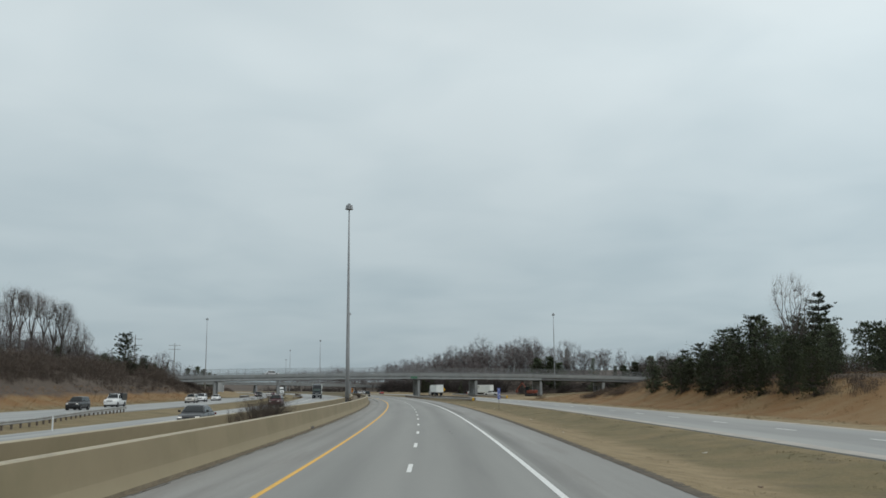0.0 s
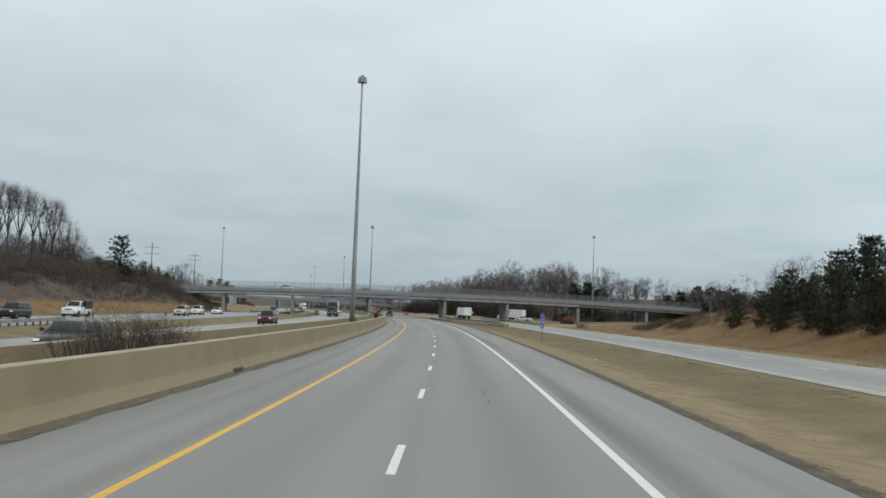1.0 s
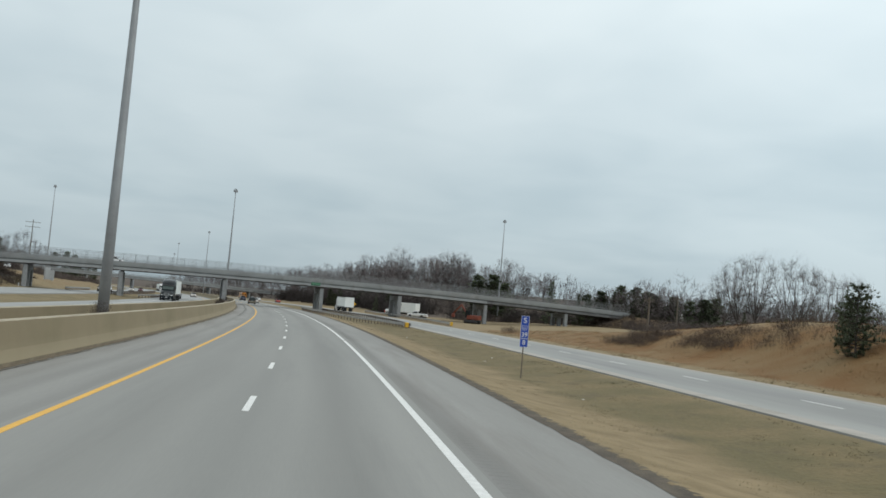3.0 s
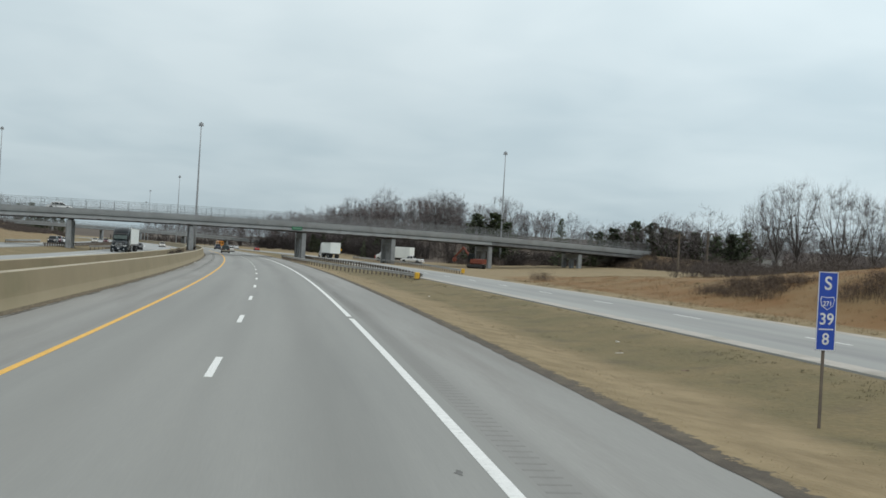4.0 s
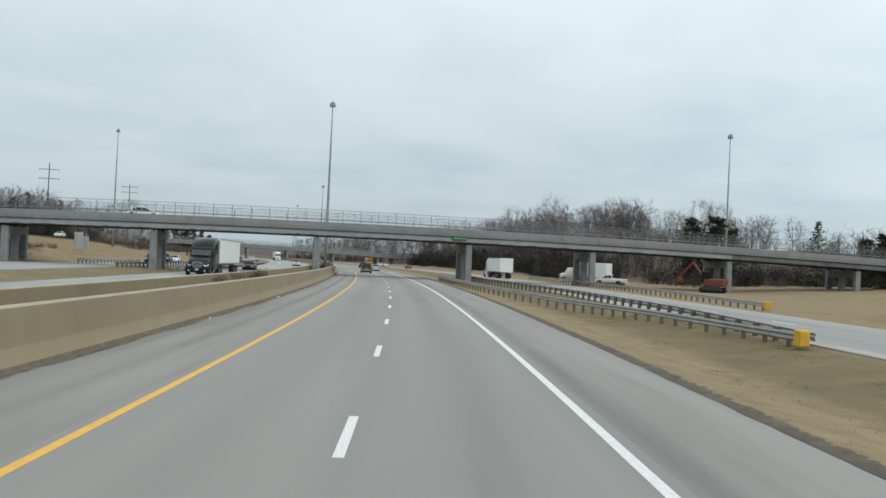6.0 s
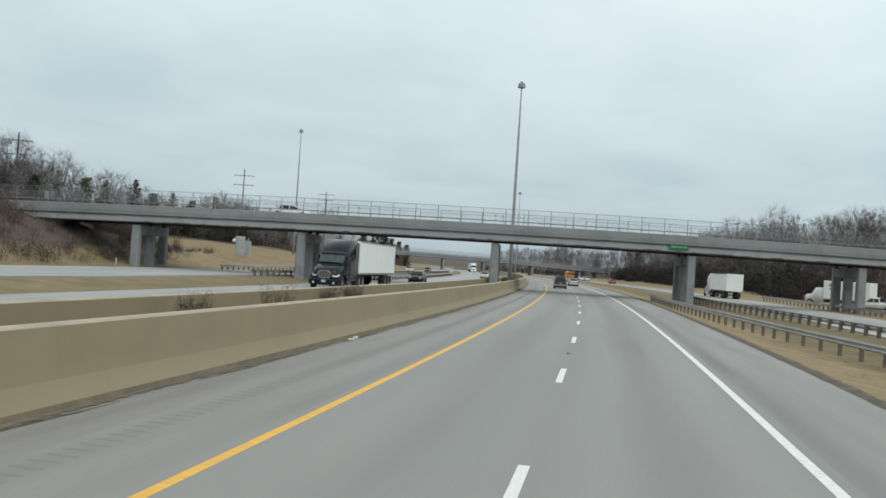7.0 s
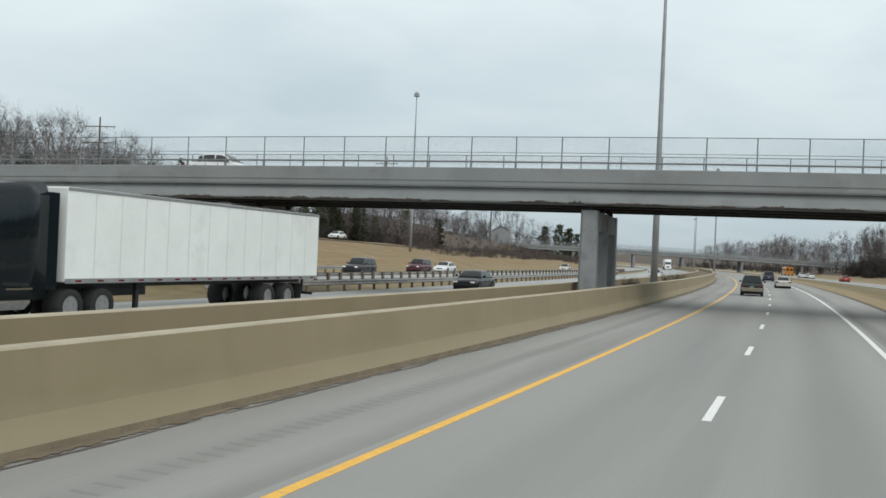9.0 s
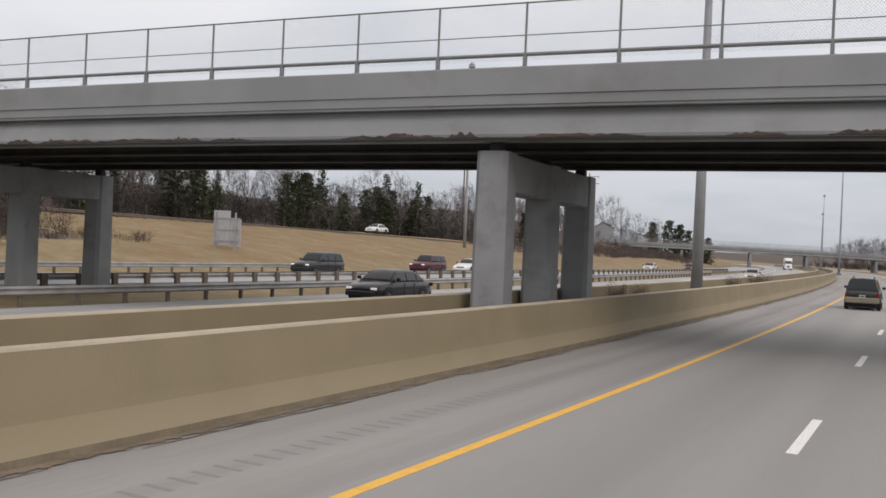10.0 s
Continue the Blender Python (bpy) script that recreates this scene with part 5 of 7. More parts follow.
rt = random.Random(11)
BARE = [bare_tree(k, h=15, fork=f, wide=w, limbs=10, tips=300, twigs=9, twig_r=0.009, sides=7) for k, f, w in ((1, 0.2, 0.34), (2, 0.16, 0.38), (3, 0.24, 0.31), (4, 0.2, 0.29))]
BARE_PALE = [bare_tree(k, M_TWIG_PALE, h=15, fork=0.3, wide=0.24, limbs=10, tips=260, twigs=8, twig_r=0.009, sides=7) for k in (31, 32)]
HIGH = [bare_tree(k, M_TWIG_PALE, h=15, fork=f, wide=w, limbs=9, tips=200, twigs=8, twig_r=0.01, sides=7, lift=0.1) for k, f, w in ((35, 0.42, 0.19), (36, 0.38, 0.23), (37, 0.46, 0.17))]
FAR_SHAPES = [tuple(as_arrays(m) for m in crown_shape(k, 15.0, f, w, 6, 100, 5, 0.033, 4, thin=True)) for k, f, w in ((21, 0.24, 0.36), (22, 0.18, 0.4), (23, 0.3, 0.3), (24, 0.2, 0.42), (25, 0.34, 0.27), (26, 0.24, 0.38), (27, 0.16, 0.33))]
PINE = [conifer(k, 9, 3.5, 0.0, 0.05, False, 10, 0.062, 0.4, True, w_, 3.0) for k, w_ in ((41, 0.0), (42, 0.5), (43, 0.0), (44, 0.6))]
LAYERED = [conifer(48, 12, 3.4, 0.06, 0.15, False, 22, 0.04, 0.4, True, 0.95, 3.6)]
SPRUCE = [conifer(k, 11, 2.6, 0.04, 0.1, True, 6, 0.1) for k in (51, 52)]
PINE_FAR = [conifer(k, 9, 3.0, 0.0, 0.05, False, 5, 0.21, 0.5, True, 0.0, 2.0) for k in (46, 47)]
PROTOS = BARE + BARE_PALE + HIGH + LAYERED + PINE + SPRUCE + PINE_FAR
HEIGHT = {ob.name: tall(ob) for ob in PROTOS}

# evergreens on the bank beyond the ramp: station, offset, height of the top
PINES = ((127, 48, 12.9), (120, 41, 10.4), (141, 45, 9.6), (128, 39, 6.8), (133, 51, 13.3), (133, 43, 8.0), (137, 46, 9.0), (124, 44, 10.8), (116, 45, 11.2), (112, 48, 10.6), (117, 52, 12.0), (122, 52, 12.6), (108, 44, 9.4),
         (104, 48, 10.0), (100, 46, 9.4), (96, 44, 8.8), (92, 47, 9.4), (86, 46, 9.0), (108, 54, 10.6), (113, 40.5, 7.0), (105, 40.5, 6.6), (97, 40.5, 6.2), (124, 39.6, 6.6), (134, 39.8, 5.6), (118, 47.5, 10.8), (130, 46, 10.2),
         (90, 41, 6.4), (83, 43, 8.2), (100, 53, 10.2), (138, 41.5, 6.2), (146, 42.5, 5.4), (151, 45, 5.2), (156, 43, 4.4), (144, 49, 7.4), (160, 45, 4.2), (166, 47, 4.4),
         (101, 42, 8.4), (94, 50, 10.0))
PINES += tuple((82 + 3.3 * i, 35.6 + (0.0, 1.7, 0.7, 2.4)[i % 4], 6.2 + (0.0, 1.2, 0.6, 1.7, 0.3)[i % 5] - 0.9 * step(i, 12, 17)) for i in range(18))
for s, d, top in PINES:
    p = spot(s, d)
    plant_to(PINE, ((p.x, p.y, top),), "bushy dark green pine on the grass bank", "pine tree", "pines on the bank")
p = spot(130, 59)
plant_to(LAYERED, ((p.x, p.y, 16.4),), "tall layered pine standing above the others on the bank", "pine tree", "pines on the bank")
for s, d, top in ((110, 46, 17.4), (119, 66, 15.6), (100, 62, 14.0), (144, 64, 12.5)):
    p = spot(s, d)
    plant_to(BARE_PALE, ((p.x, p.y, top),), "pale leafless tree behind the pines", "bare tree", "bare trees on the bank")
p = spot(167, 45)
plant_to(SPRUCE[:1], ((p.x, p.y, 4.9),), "slim dark columnar evergreen on the berm", "evergreen tree", "")
# tall bare trees past the berm on the right
plant_to(BARE, ((90.1, 295.4, 19.5), (90.2, 288.6, 23.0), (94.1, 287.5, 24.3), (98.2, 281.5, 23.7), (102.4, 281.2, 22.0), (107.6, 282.6, 20.4), (113, 280, 20.5)),
         "tall leafless tree with a fine spreading crown", "bare tree", "tall bare trees")
# the trees that stand out over the woods beyond the overpass
plant_to(BARE, ((25.3, 576.4, 38.0), (46.6, 529.4, 34.8), (51.9, 523.7, 33.5), (39.1, 540.2, 32.1), (7.7, 572.1, 31.5), (15.9, 571.9, 32.0), (57.3, 416.4, 21.8), (59.1, 438.6, 26.8), (55.8, 470.1, 24.8), (61.6, 427.7, 25.2)),
         "tall leafless tree standing out over the woods", "bare tree", "tall trees in the woods")
# evergreens round the overpass's end and beyond it
plant_to(PINE_FAR, ((36.7, 348.9, 14.2), (41.2, 348.1, 14.6), (45.5, 352.0, 12.5), (67.3, 339.5, 11.0), (72.6, 344.1, 12.3), (74.7, 348.8, 11.3), (77.6, 342.4, 14.5), (81.8, 340.8, 14.3), (82.5, 334.1, 12.8), (83.7, 327.2, 11.9), (87.3, 325.6, 11.6), (89.5, 318.0, 10.8), (92.8, 316.4, 11.6), (94.5, 312.9, 11.9), (86.7, 344.0, 13.3), (90.3, 333.2, 12.1), (96.3, 323.6, 11.5), (69.9, 347.6, 9.7), (85.5, 335.6, 12.1)), "dark green evergreen beyond the berm", "evergreen tree", "evergreens beyond the berm", 1.15)
plant_to(SPRUCE, ((54.7, 329.7, 13.3), (62.5, 330, 10.5)), "dark green spruce beyond the overpass", "spruce tree", "spruces")
for i in range(12):
    s, d = rt.uniform(378, 480), rt.uniform(43, 58)
    p = spot(s, d)
    plant(rt.choice(PINE_FAR + SPRUCE[:1]), p.x, p.y, rt.uniform(0.45, 0.8), rt.uniform(0, 360), "dark green evergreen at the woods' edge", "evergreen tree", "evergreens at the woods' edge")
# the bank on the left before the overpass
plant_to(HIGH, ((-114.3, 241.2, 27.6), (-115.7, 249.4, 32.4), (-111.3, 244.8, 30.8), (-108.4, 243.9, 30.6), (-103.6, 241.7, 28.4), (-100.7, 240.7, 27.1), (-98.8, 241.5, 26.7)), "tall leafless tree with a high crown on the bank", "bare tree", "trees on the left bank")
plant_to(BARE_PALE, ((-95.3, 238.6, 23.4), (-92.8, 237.5, 21.4), (-90.7, 236.1, 18.5), (-118, 236, 26), (-122, 244, 27)), "leafless tree on the brushy bank", "bare tree", "trees on the left bank")
for s, d, k in ((188, -81, 0.8), (176, -80, 0.8), (166, -82, 0.8), (158, -78, 0.75), (148, -81, 0.8), (136, -79, 0.75)):
    p = spot(s, d)
    plant(rt.choice(BARE), p.x, p.y, k, rt.uniform(0, 360), "leafless tree on the brushy bank", "bare tree", "trees on the left bank")
# crowns over the upper road beyond the overpass
plant_to(BARE, ((-151.9, 341.2, 23.5), (-148.5, 342.3, 26.6), (-151.9, 349.3, 24.5), (-146.6, 350.8, 25.4), (-147.7, 355.6, 27.2), (-149.2, 359.8, 24.7), (-149.4, 366.9, 22.4), (-143.9, 365.4, 24.6), (-145.8, 370.5, 22.8)), "leafless tree with a rounded crown above the upper road", "bare tree", "trees above the upper road", 1.2)
plant_to(BARE, ((-194.7, 627.9, 27.8), (-192.1, 640.3, 31.7), (-184.9, 638.2, 25.5), (-184.4, 654.9, 24.0), (-179.5, 662.5, 22.0)), "leafless tree on the hill by the house", "bare tree", "trees on the hill")
plant_to(PINE_FAR, ((-175.6, 669.5, 19.8), (-171.4, 671.2, 18.0), (-168.0, 674.0, 15.5), (-181.0, 664.0, 18.5), (-164.5, 677.0, 14.0), (-161.0, 680.0, 12.5), (-173.0, 676.0, 17.0)), "dark evergreen on the far hill", "evergreen tree", "evergreens on the hill")
for x, y, k in ((-80.2, 236.6, 1.2), (-77, 242, 0.6), (-86, 238, 0.6), (-95, 262, 0.5), (-104, 270, 0.5)):
    plant(rt.choice(PINE), x, y, k, rt.uniform(0, 360), "dark evergreen near the bridge's end", "pine tree", "evergreens near the bridge's end")
# evergreens along the upper road and on towards the far overpass
for n, s0, s1, d0, d1, k0, k1 in ((10, 314, 345, -92, -80, 0.4, 0.65), (24, 342, 440, -90, -78, 0.6, 1.05), (14, 330, 540, -112, -90, 0.8, 1.2), (10, 430, 510, -104, -82, 0.4, 0.8)):
    for i in range(n):
        s, d = rt.uniform(s0, s1), rt.uniform(d0, d1)
        p = spot(s, d)
        plant(rt.choice(PINE_FAR + SPRUCE[:1]), p.x, p.y, rt.uniform(k0, k1), rt.uniform(0, 360), "dark green evergreen along the upper road", "evergreen tree", "evergreens along the upper road")


def woods(n, s0, s1, d0, d1, k0, k1, seed, low=lambda s: 1.0):
    rng = random.Random(seed)
    out = []
    for i in range(n):
        s, d = rng.uniform(s0, s1), rng.uniform(d0, d1)
        p = spot(s, d)
        out.append((p.x, p.y, ground_z(s, d) - 0.2, rng.uniform(k0, k1) * low(s) * (1 + 0.55 * noise.noise((s * 0.025, d * 0.025, 7.0))), rng.uniform(0, 6.28), i))
    return out


grove("woods_beyond_overpass", FAR_SHAPES, woods(240, 388, 640, 48, 118, 0.75, 1.12, 61, lambda s: 0.55 + 0.5 * step(s, 395, 470)) + woods(80, 380, 600, 48, 62, 0.45, 0.7, 62) + woods(60, 330, 480, 108, 150, 0.4, 0.65, 70), "dense leafless brown woods rising beyond the overpass")
grove("woods_along_motorway", FAR_SHAPES, woods(130, 640, 1000, 40, 110, 0.8, 1.15, 63), "leafless woods along the motorway")
grove("woods_right", FAR_SHAPES, woods(130, 300, 372, 96, 190, 0.7, 1.0, 64) + woods(16, 240, 290, 130, 190, 0.5, 0.7, 65), "leafless brown woods beyond the berm")
grove("woods_upper_road", FAR_SHAPES, woods(140, 318, 500, -135, -80, 0.45, 0.8, 66) + woods(36, 420, 510, -104, -80, 0.4, 0.7, 75) + woods(50, 320, 430, -180, -120, 0.6, 0.85, 67), "leafless woods along the upper road")
grove("woods_left_far", FAR_SHAPES, woods(70, 560, 1000, -150, -96, 0.5, 0.8, 68) + woods(60, 688, 760, -130, -70, 0.5, 0.8, 77) + woods(50, 570, 690, -145, -104, 0.55, 0.85, 78), "leafless woods beside the motorway")
grove("woods_left_bank", FAR_SHAPES, woods(100, 120, 272, -130, -78, 0.5, 0.8, 69), "leafless woods behind the left bank")
for ob in PROTOS:
    for c in list(ob.children):
        bpy.data.objects.remove(c)
    bpy.data.objects.remove(ob)

# thickets on the banks
def on_ground(s, d):
    return spot(s, d, ground_z(s, d) - 0.1)


def thicket(name, zones, label, mat, seed, r=0.012, where=on_ground):
    """Dense leafless brush: thin stems and side twigs. A zone: plants, s from, to, d from, to, height from, to, stems each."""
    rng = np.random.default_rng(seed)
    roots, tops = [], []
    for n, s0, s1, d0, d1, h0, h1, stems in zones:
        s, d = rng.uniform(s0, s1, n), rng.uniform(d0, d1, n)
        keep = [noise.noise((a * 0.06, b * 0.1, seed)) > -0.28 for a, b in zip(s, d)]
        s, d = s[keep], d[keep]
        base = np.array([tuple(where(a, b)) for a, b in zip(s, d)])
        n = len(base)
        hgt = rng.uniform(h0, h1, n)
        p = np.repeat(base, stems, 0) + rng.normal(0, 1, (n * stems, 3)) * (0.45, 0.45, 0.0)
        h = np.repeat(hgt, stems) * rng.uniform(0.55, 1.0, n * stems)
        t = p + np.stack([rng.normal(0, 0.2, n * stems) * h, rng.normal(0, 0.2, n * stems) * h, h], 1)
        roots.append(p)
        tops.append(t)
        for _ in range(4):
            k = rng.uniform(0.25, 0.95, n * stems)[:, None]
            q = p + (t - p) * k
            w = np.stack([rng.normal(0, 0.28, n * stems) * h, rng.normal(0, 0.28, n * stems) * h, rng.uniform(0.05, 0.38, n * stems) * h], 1)
            roots.append(q)
            tops.append(q + w)
    p, t = np.concatenate(roots), np.concatenate(tops)
    way = t - p
    side = np.cross(way, rng.normal(0, 1, way.shape))
    side *= (r / np.maximum(np.linalg.norm(side, axis=1), 1e-6))[:, None]
    v = np.stack([p - side, p + side, t], 1).reshape(-1, 3)
    me = bpy.data.meshes.new(name)
    me.vertices.add(len(v))
    me.vertices.foreach_set("co", v.ravel())
    me.loops.add(len(v))
    me.loops.foreach_set("vertex_index", np.arange(len(v)))
    me.polygons.add(len(v) // 3)
    me.polygons.foreach_set("loop_start", np.arange(0, len(v), 3))
    me.materials.append(mat)
    me.update(calc_edges=True)
    return tagged(new(name, me), label, "brush", kind="stuff")


thicket("bank_brush", [(300, 258, 304, -70, -51.5, 0.6, 2.0, 18), (1050, 95, 276, -84, -58.5, 1.6, 3.8, 16), (380, 120, 276, -74, -60, 2.5, 4.8, 18), (170, 160, 278, -61, -55.5, 0.6, 1.6, 16), (120, 95, 165, -63, -59, 0.6, 1.6, 14)], "tangled dark leafless brush on the left bank", M_BRUSH, 5, 0.02)
thicket("pine_foot_brush", [(200, 70, 150, 35.5, 40, 0.4, 1.1, 22), (40, 106, 117, 36.5, 39, 1.2, 2.2, 40), (260, 70, 165, 42, 54, 0.7, 2.0, 14)], "dark brush under the pines", M_BRUSH, 6, 0.014)
thicket("berm_brush", [(100, 164, 179.5, 33.5, 37.5, 0.35, 1.0, 40), (60, 150, 159, 34, 38, 0.5, 1.2, 30), (24, 140, 150, 34, 39, 0.5, 1.3, 24), (6, 208.5, 211.5, 32, 34, 0.8, 1.7, 30)], "dark brush patches on the rusty berm", M_WEED, 8, 0.009)
thicket("far_brush", [(420, 240, 312, 86, 130, 1.0, 3.0, 18), (200, 240, 300, 92, 118, 2.0, 4.2, 18), (260, 196, 245, 66, 112, 1.5, 3.8, 18), (200, 318, 345, 55, 110, 1.0, 2.5, 14)], "grey-brown leafless brush beyond the berm", M_HAZEL, 9, 0.024)
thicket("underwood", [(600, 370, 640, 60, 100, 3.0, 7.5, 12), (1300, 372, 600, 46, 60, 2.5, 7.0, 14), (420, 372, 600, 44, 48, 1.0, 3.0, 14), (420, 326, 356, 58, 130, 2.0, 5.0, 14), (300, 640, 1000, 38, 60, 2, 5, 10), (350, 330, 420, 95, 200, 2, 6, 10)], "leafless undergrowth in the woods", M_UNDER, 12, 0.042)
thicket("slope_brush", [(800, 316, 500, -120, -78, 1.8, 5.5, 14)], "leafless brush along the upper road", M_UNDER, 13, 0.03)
thicket("hill_brush", [(420, 425, 640, -76, -54, 0.9, 2.2, 14), (300, 500, 655, -110, -66, 0.8, 1.9, 14), (300, 640, 950, -110, -62, 2, 5, 10), (300, 560, 680, -80, -48, 1.2, 3.2, 14)], "grey-brown leafless brush on the far hill", M_HAZEL, 23, 0.035)
thicket("bridge_end_brush", [(260, 302, 326, -76, -58, 1.2, 3.0, 20), (30, 300, 330, -60, -53, 0.4, 1.1, 30)], "brown brush beside the bridge columns", M_BRUSH, 14, 0.015)
def on_left_fill(b, v):
    """A place on the fill at the bridge's left end."""
    up_ = float(np.interp(b, (-60, -51.75, -43.5), (1.0, 0.5, 0.0))) if b > -60 else 1.0
    k = float(np.interp(v, (-16, -8.5, -1.2), (0.0, 0.5, 1.0)))
    p = on_bridge(b, v, 0)
    return Vector((p[0], p[1], (6.4 + p[2]) * up_ * k - 0.5))


def on_right_fill(b, v):
    up_ = float(np.interp(b, (92, 97.5, 103), (0.0, 0.5, 1.0)))
    k = float(np.interp(v, (-16, -8.5, -1.2), (0.0, 0.5, 1.0)))
    p = on_bridge(b, v, 0)
    return Vector((p[0], p[1], (6.4 + p[2]) * up_ * k - 0.5))


thicket("fill_brush_left", [(420, -150, -50, -16, -2.2, 0.8, 2.6, 16), (420, -66, -43, -3, 12, 0.8, 2.4, 20), (260, -58, -42, 8, 24, 1.5, 3.5, 18)], "dark leafless brush on the bridge's left embankment", M_BRUSH, 15, 0.017, on_left_fill)
thicket("fill_brush_right", [(420, 95, 190, -16, -2.2, 0.8, 2.8, 16), (320, 88, 104, -12, 10, 0.7, 1.9, 20)], "dark leafless brush on the bridge's right embankment", M_BRUSH, 16, 0.019, on_right_fill)
for s, d, h, w, n in ((50.5, -8.8, 1.55, 2.4, 90), (53.6, -8.9, 1.8, 2.8, 120), (57, -8.7, 1.65, 2.6, 100), (45, -8.8, 1.2, 1.0, 26), (211, -8.8, 1.0, 0.9, 40), (217, -8.8, 1.15, 1.2, 30), (222.2, -8.7, 1.05, 0.9, 50), (225.2, -8.7, 1.1, 1.0, 60),
                      (305, -8.8, 1.0, 0.9, 50), (308, -8.8, 0.95, 0.9, 50), (128, -8.8, 1.1, 1.2, 50), (331, -9, 1.1, 1.2, 50), (341, -8.8, 1.2, 2.0, 70)):
    ob = shrub(int(s), h, w, n)
    ob.matrix_basis = stand(s, d, 0.5)
    tagged(ob, "leafless brown shrub growing between the barriers", "shrub", "median shrubs")
# dry grass blades on the verge and tall rusty grass on the bank
def blades(name, n, s0, s1, d0, d1, h0, h1, w, mat, label, seed):
    rng = random.Random(seed)
    m = Mesh()
    for _ in range(n):
        s, d = rng.uniform(s0, s1), rng.uniform(d0, d1)
        if noise.noise((s * 0.35, d * 0.5, 2.0)) < -0.12:
            continue
        p = spot(s, d, ground_z(s, d) - 0.02)
        a, lean = rng.uniform(0, 6.28), rng.uniform(0.6, 3.0)
        m.blade(p, p + Vector((math.cos(a) * lean, math.sin(a) * lean, 1)).normalized() * rng.uniform(h0, h1), w)
    return tagged(new(name, m.mesh(name, mat)), label, "grass", kind="stuff")


blades("verge_grass", 70000, 6, 200, 6.9, 14.5, 0.03, 0.1, 0.005, M_STRAW, "short dry straw-coloured grass on the verge", 71)
def tufts(name, n, s0, s1, d0, d1, h0, h1, mat, label, seed):
    """Small tussocks of coarser grass, scattered and gathered in drifts."""
    rng = random.Random(seed)
    m = Mesh()
    for _ in range(n):
        s, d = rng.uniform(s0, s1), rng.uniform(d0, d1)
        if noise.noise((s * 0.22, d * 0.45, 8.0)) < 0.05 or ramp_left(s) - 0.3 < d < ramp_right(s) + 0.3:
            continue
        p = spot(s, d, ground_z(s, d) - 0.02)
        size = rng.uniform(0.5, 1.3)
        for _ in range(9):
            a, lean = rng.uniform(0, 6.28), rng.uniform(0.3, 1.6)
            q = p + Vector((rng.gauss(0, 0.07), rng.gauss(0, 0.07), 0)) * size
            m.blade(q, q + Vector((math.cos(a) * lean, math.sin(a) * lean, 1)).normalized() * rng.uniform(h0, h1) * size, 0.007)
    return tagged(new(name, m.mesh(name, mat)), label, "grass", kind="stuff")


tufts("verge_tussocks", 9500, 12, 240, 8.8, 16.0, 0.04, 0.1, M_TUFT, "dark tussocks in the dry grass of the verge", 76)
tufts("bank_tussocks", 2600, 60, 215, 27.2, 38.0, 0.1, 0.3, M_TUFT, "dark tussocks on the rusty bank", 78)
blades("bank_grass", 80000, 70, 210, 28.6, 44, 0.15, 0.4, 0.006, M_RUST_BLADE, "tall rusty dead grass on the bank", 72)
blades("left_bank_grass", 20000, 100, 275, -58, -49.8, 0.25, 0.7, 0.018, M_RUST_BLADE, "tall rusty dead grass on the left bank", 73)
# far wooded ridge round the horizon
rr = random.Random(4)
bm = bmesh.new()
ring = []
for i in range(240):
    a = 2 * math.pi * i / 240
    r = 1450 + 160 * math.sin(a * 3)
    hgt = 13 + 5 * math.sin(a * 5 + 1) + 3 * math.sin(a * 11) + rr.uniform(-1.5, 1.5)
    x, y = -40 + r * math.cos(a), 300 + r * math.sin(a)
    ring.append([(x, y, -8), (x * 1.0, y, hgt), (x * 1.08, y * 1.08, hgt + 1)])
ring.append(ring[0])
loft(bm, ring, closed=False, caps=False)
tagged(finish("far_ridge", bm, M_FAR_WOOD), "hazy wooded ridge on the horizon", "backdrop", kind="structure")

# ---- vehicles: local y is forward, origin on the road under the middle ----
def wheel(parent, x, y, r, w, rim=M_RIM):
    bm = bmesh.new()
    s = 1 if x > 0 else -1
    prof = [(0.0, r * 0.62), (0.0, r * 0.9), (0.03, r), (w - 0.03, r), (w, r * 0.9), (w, r * 0.62)]
    n = 18
    rings = []
    for i in range(n + 1):
        a = 2 * math.pi * i / n
        rings.append([(x - s * (k - 0.0), y + rr_ * math.cos(a), r + rr_ * math.sin(a)) for k, rr_ in prof])
    loft(bm, rings, closed=False, caps=False)
    tyre = part("wheel", bm, M_TYRE, parent, "black tyre", True)
    bm = bmesh.new()
    tube(bm, (x - s * 0.03, y, r), (x - s * w * 0.8, y, r), r * 0.64, r * 0.64, 16)
    for i in range(5):
        a = 2 * math.pi * i / 5
        box(bm, x - s * 0.02, y + r * 0.33 * math.cos(a), r + r * 0.33 * math.sin(a), 0.02, r * 0.2, r * 0.2)
    part("rim", bm, rim, tyre, "metal wheel rim")


def quad_panel(bm, a, b, c, d, inset=0.0, out=Vector((0, 0, 0)), thick=0.0):
    """A panel within four corners, drawn in by inset (0..0.5) and pushed out."""
    a, b, c, d = (Vector(p) for p in (a, b, c, d))
    mid_ = (a + b + c + d) / 4
    pts = [p.lerp(mid_, inset) + out for p in (a, b, c, d)]
    vs = [bm.verts.new(p) for p in pts]
    bm.faces.new(vs)


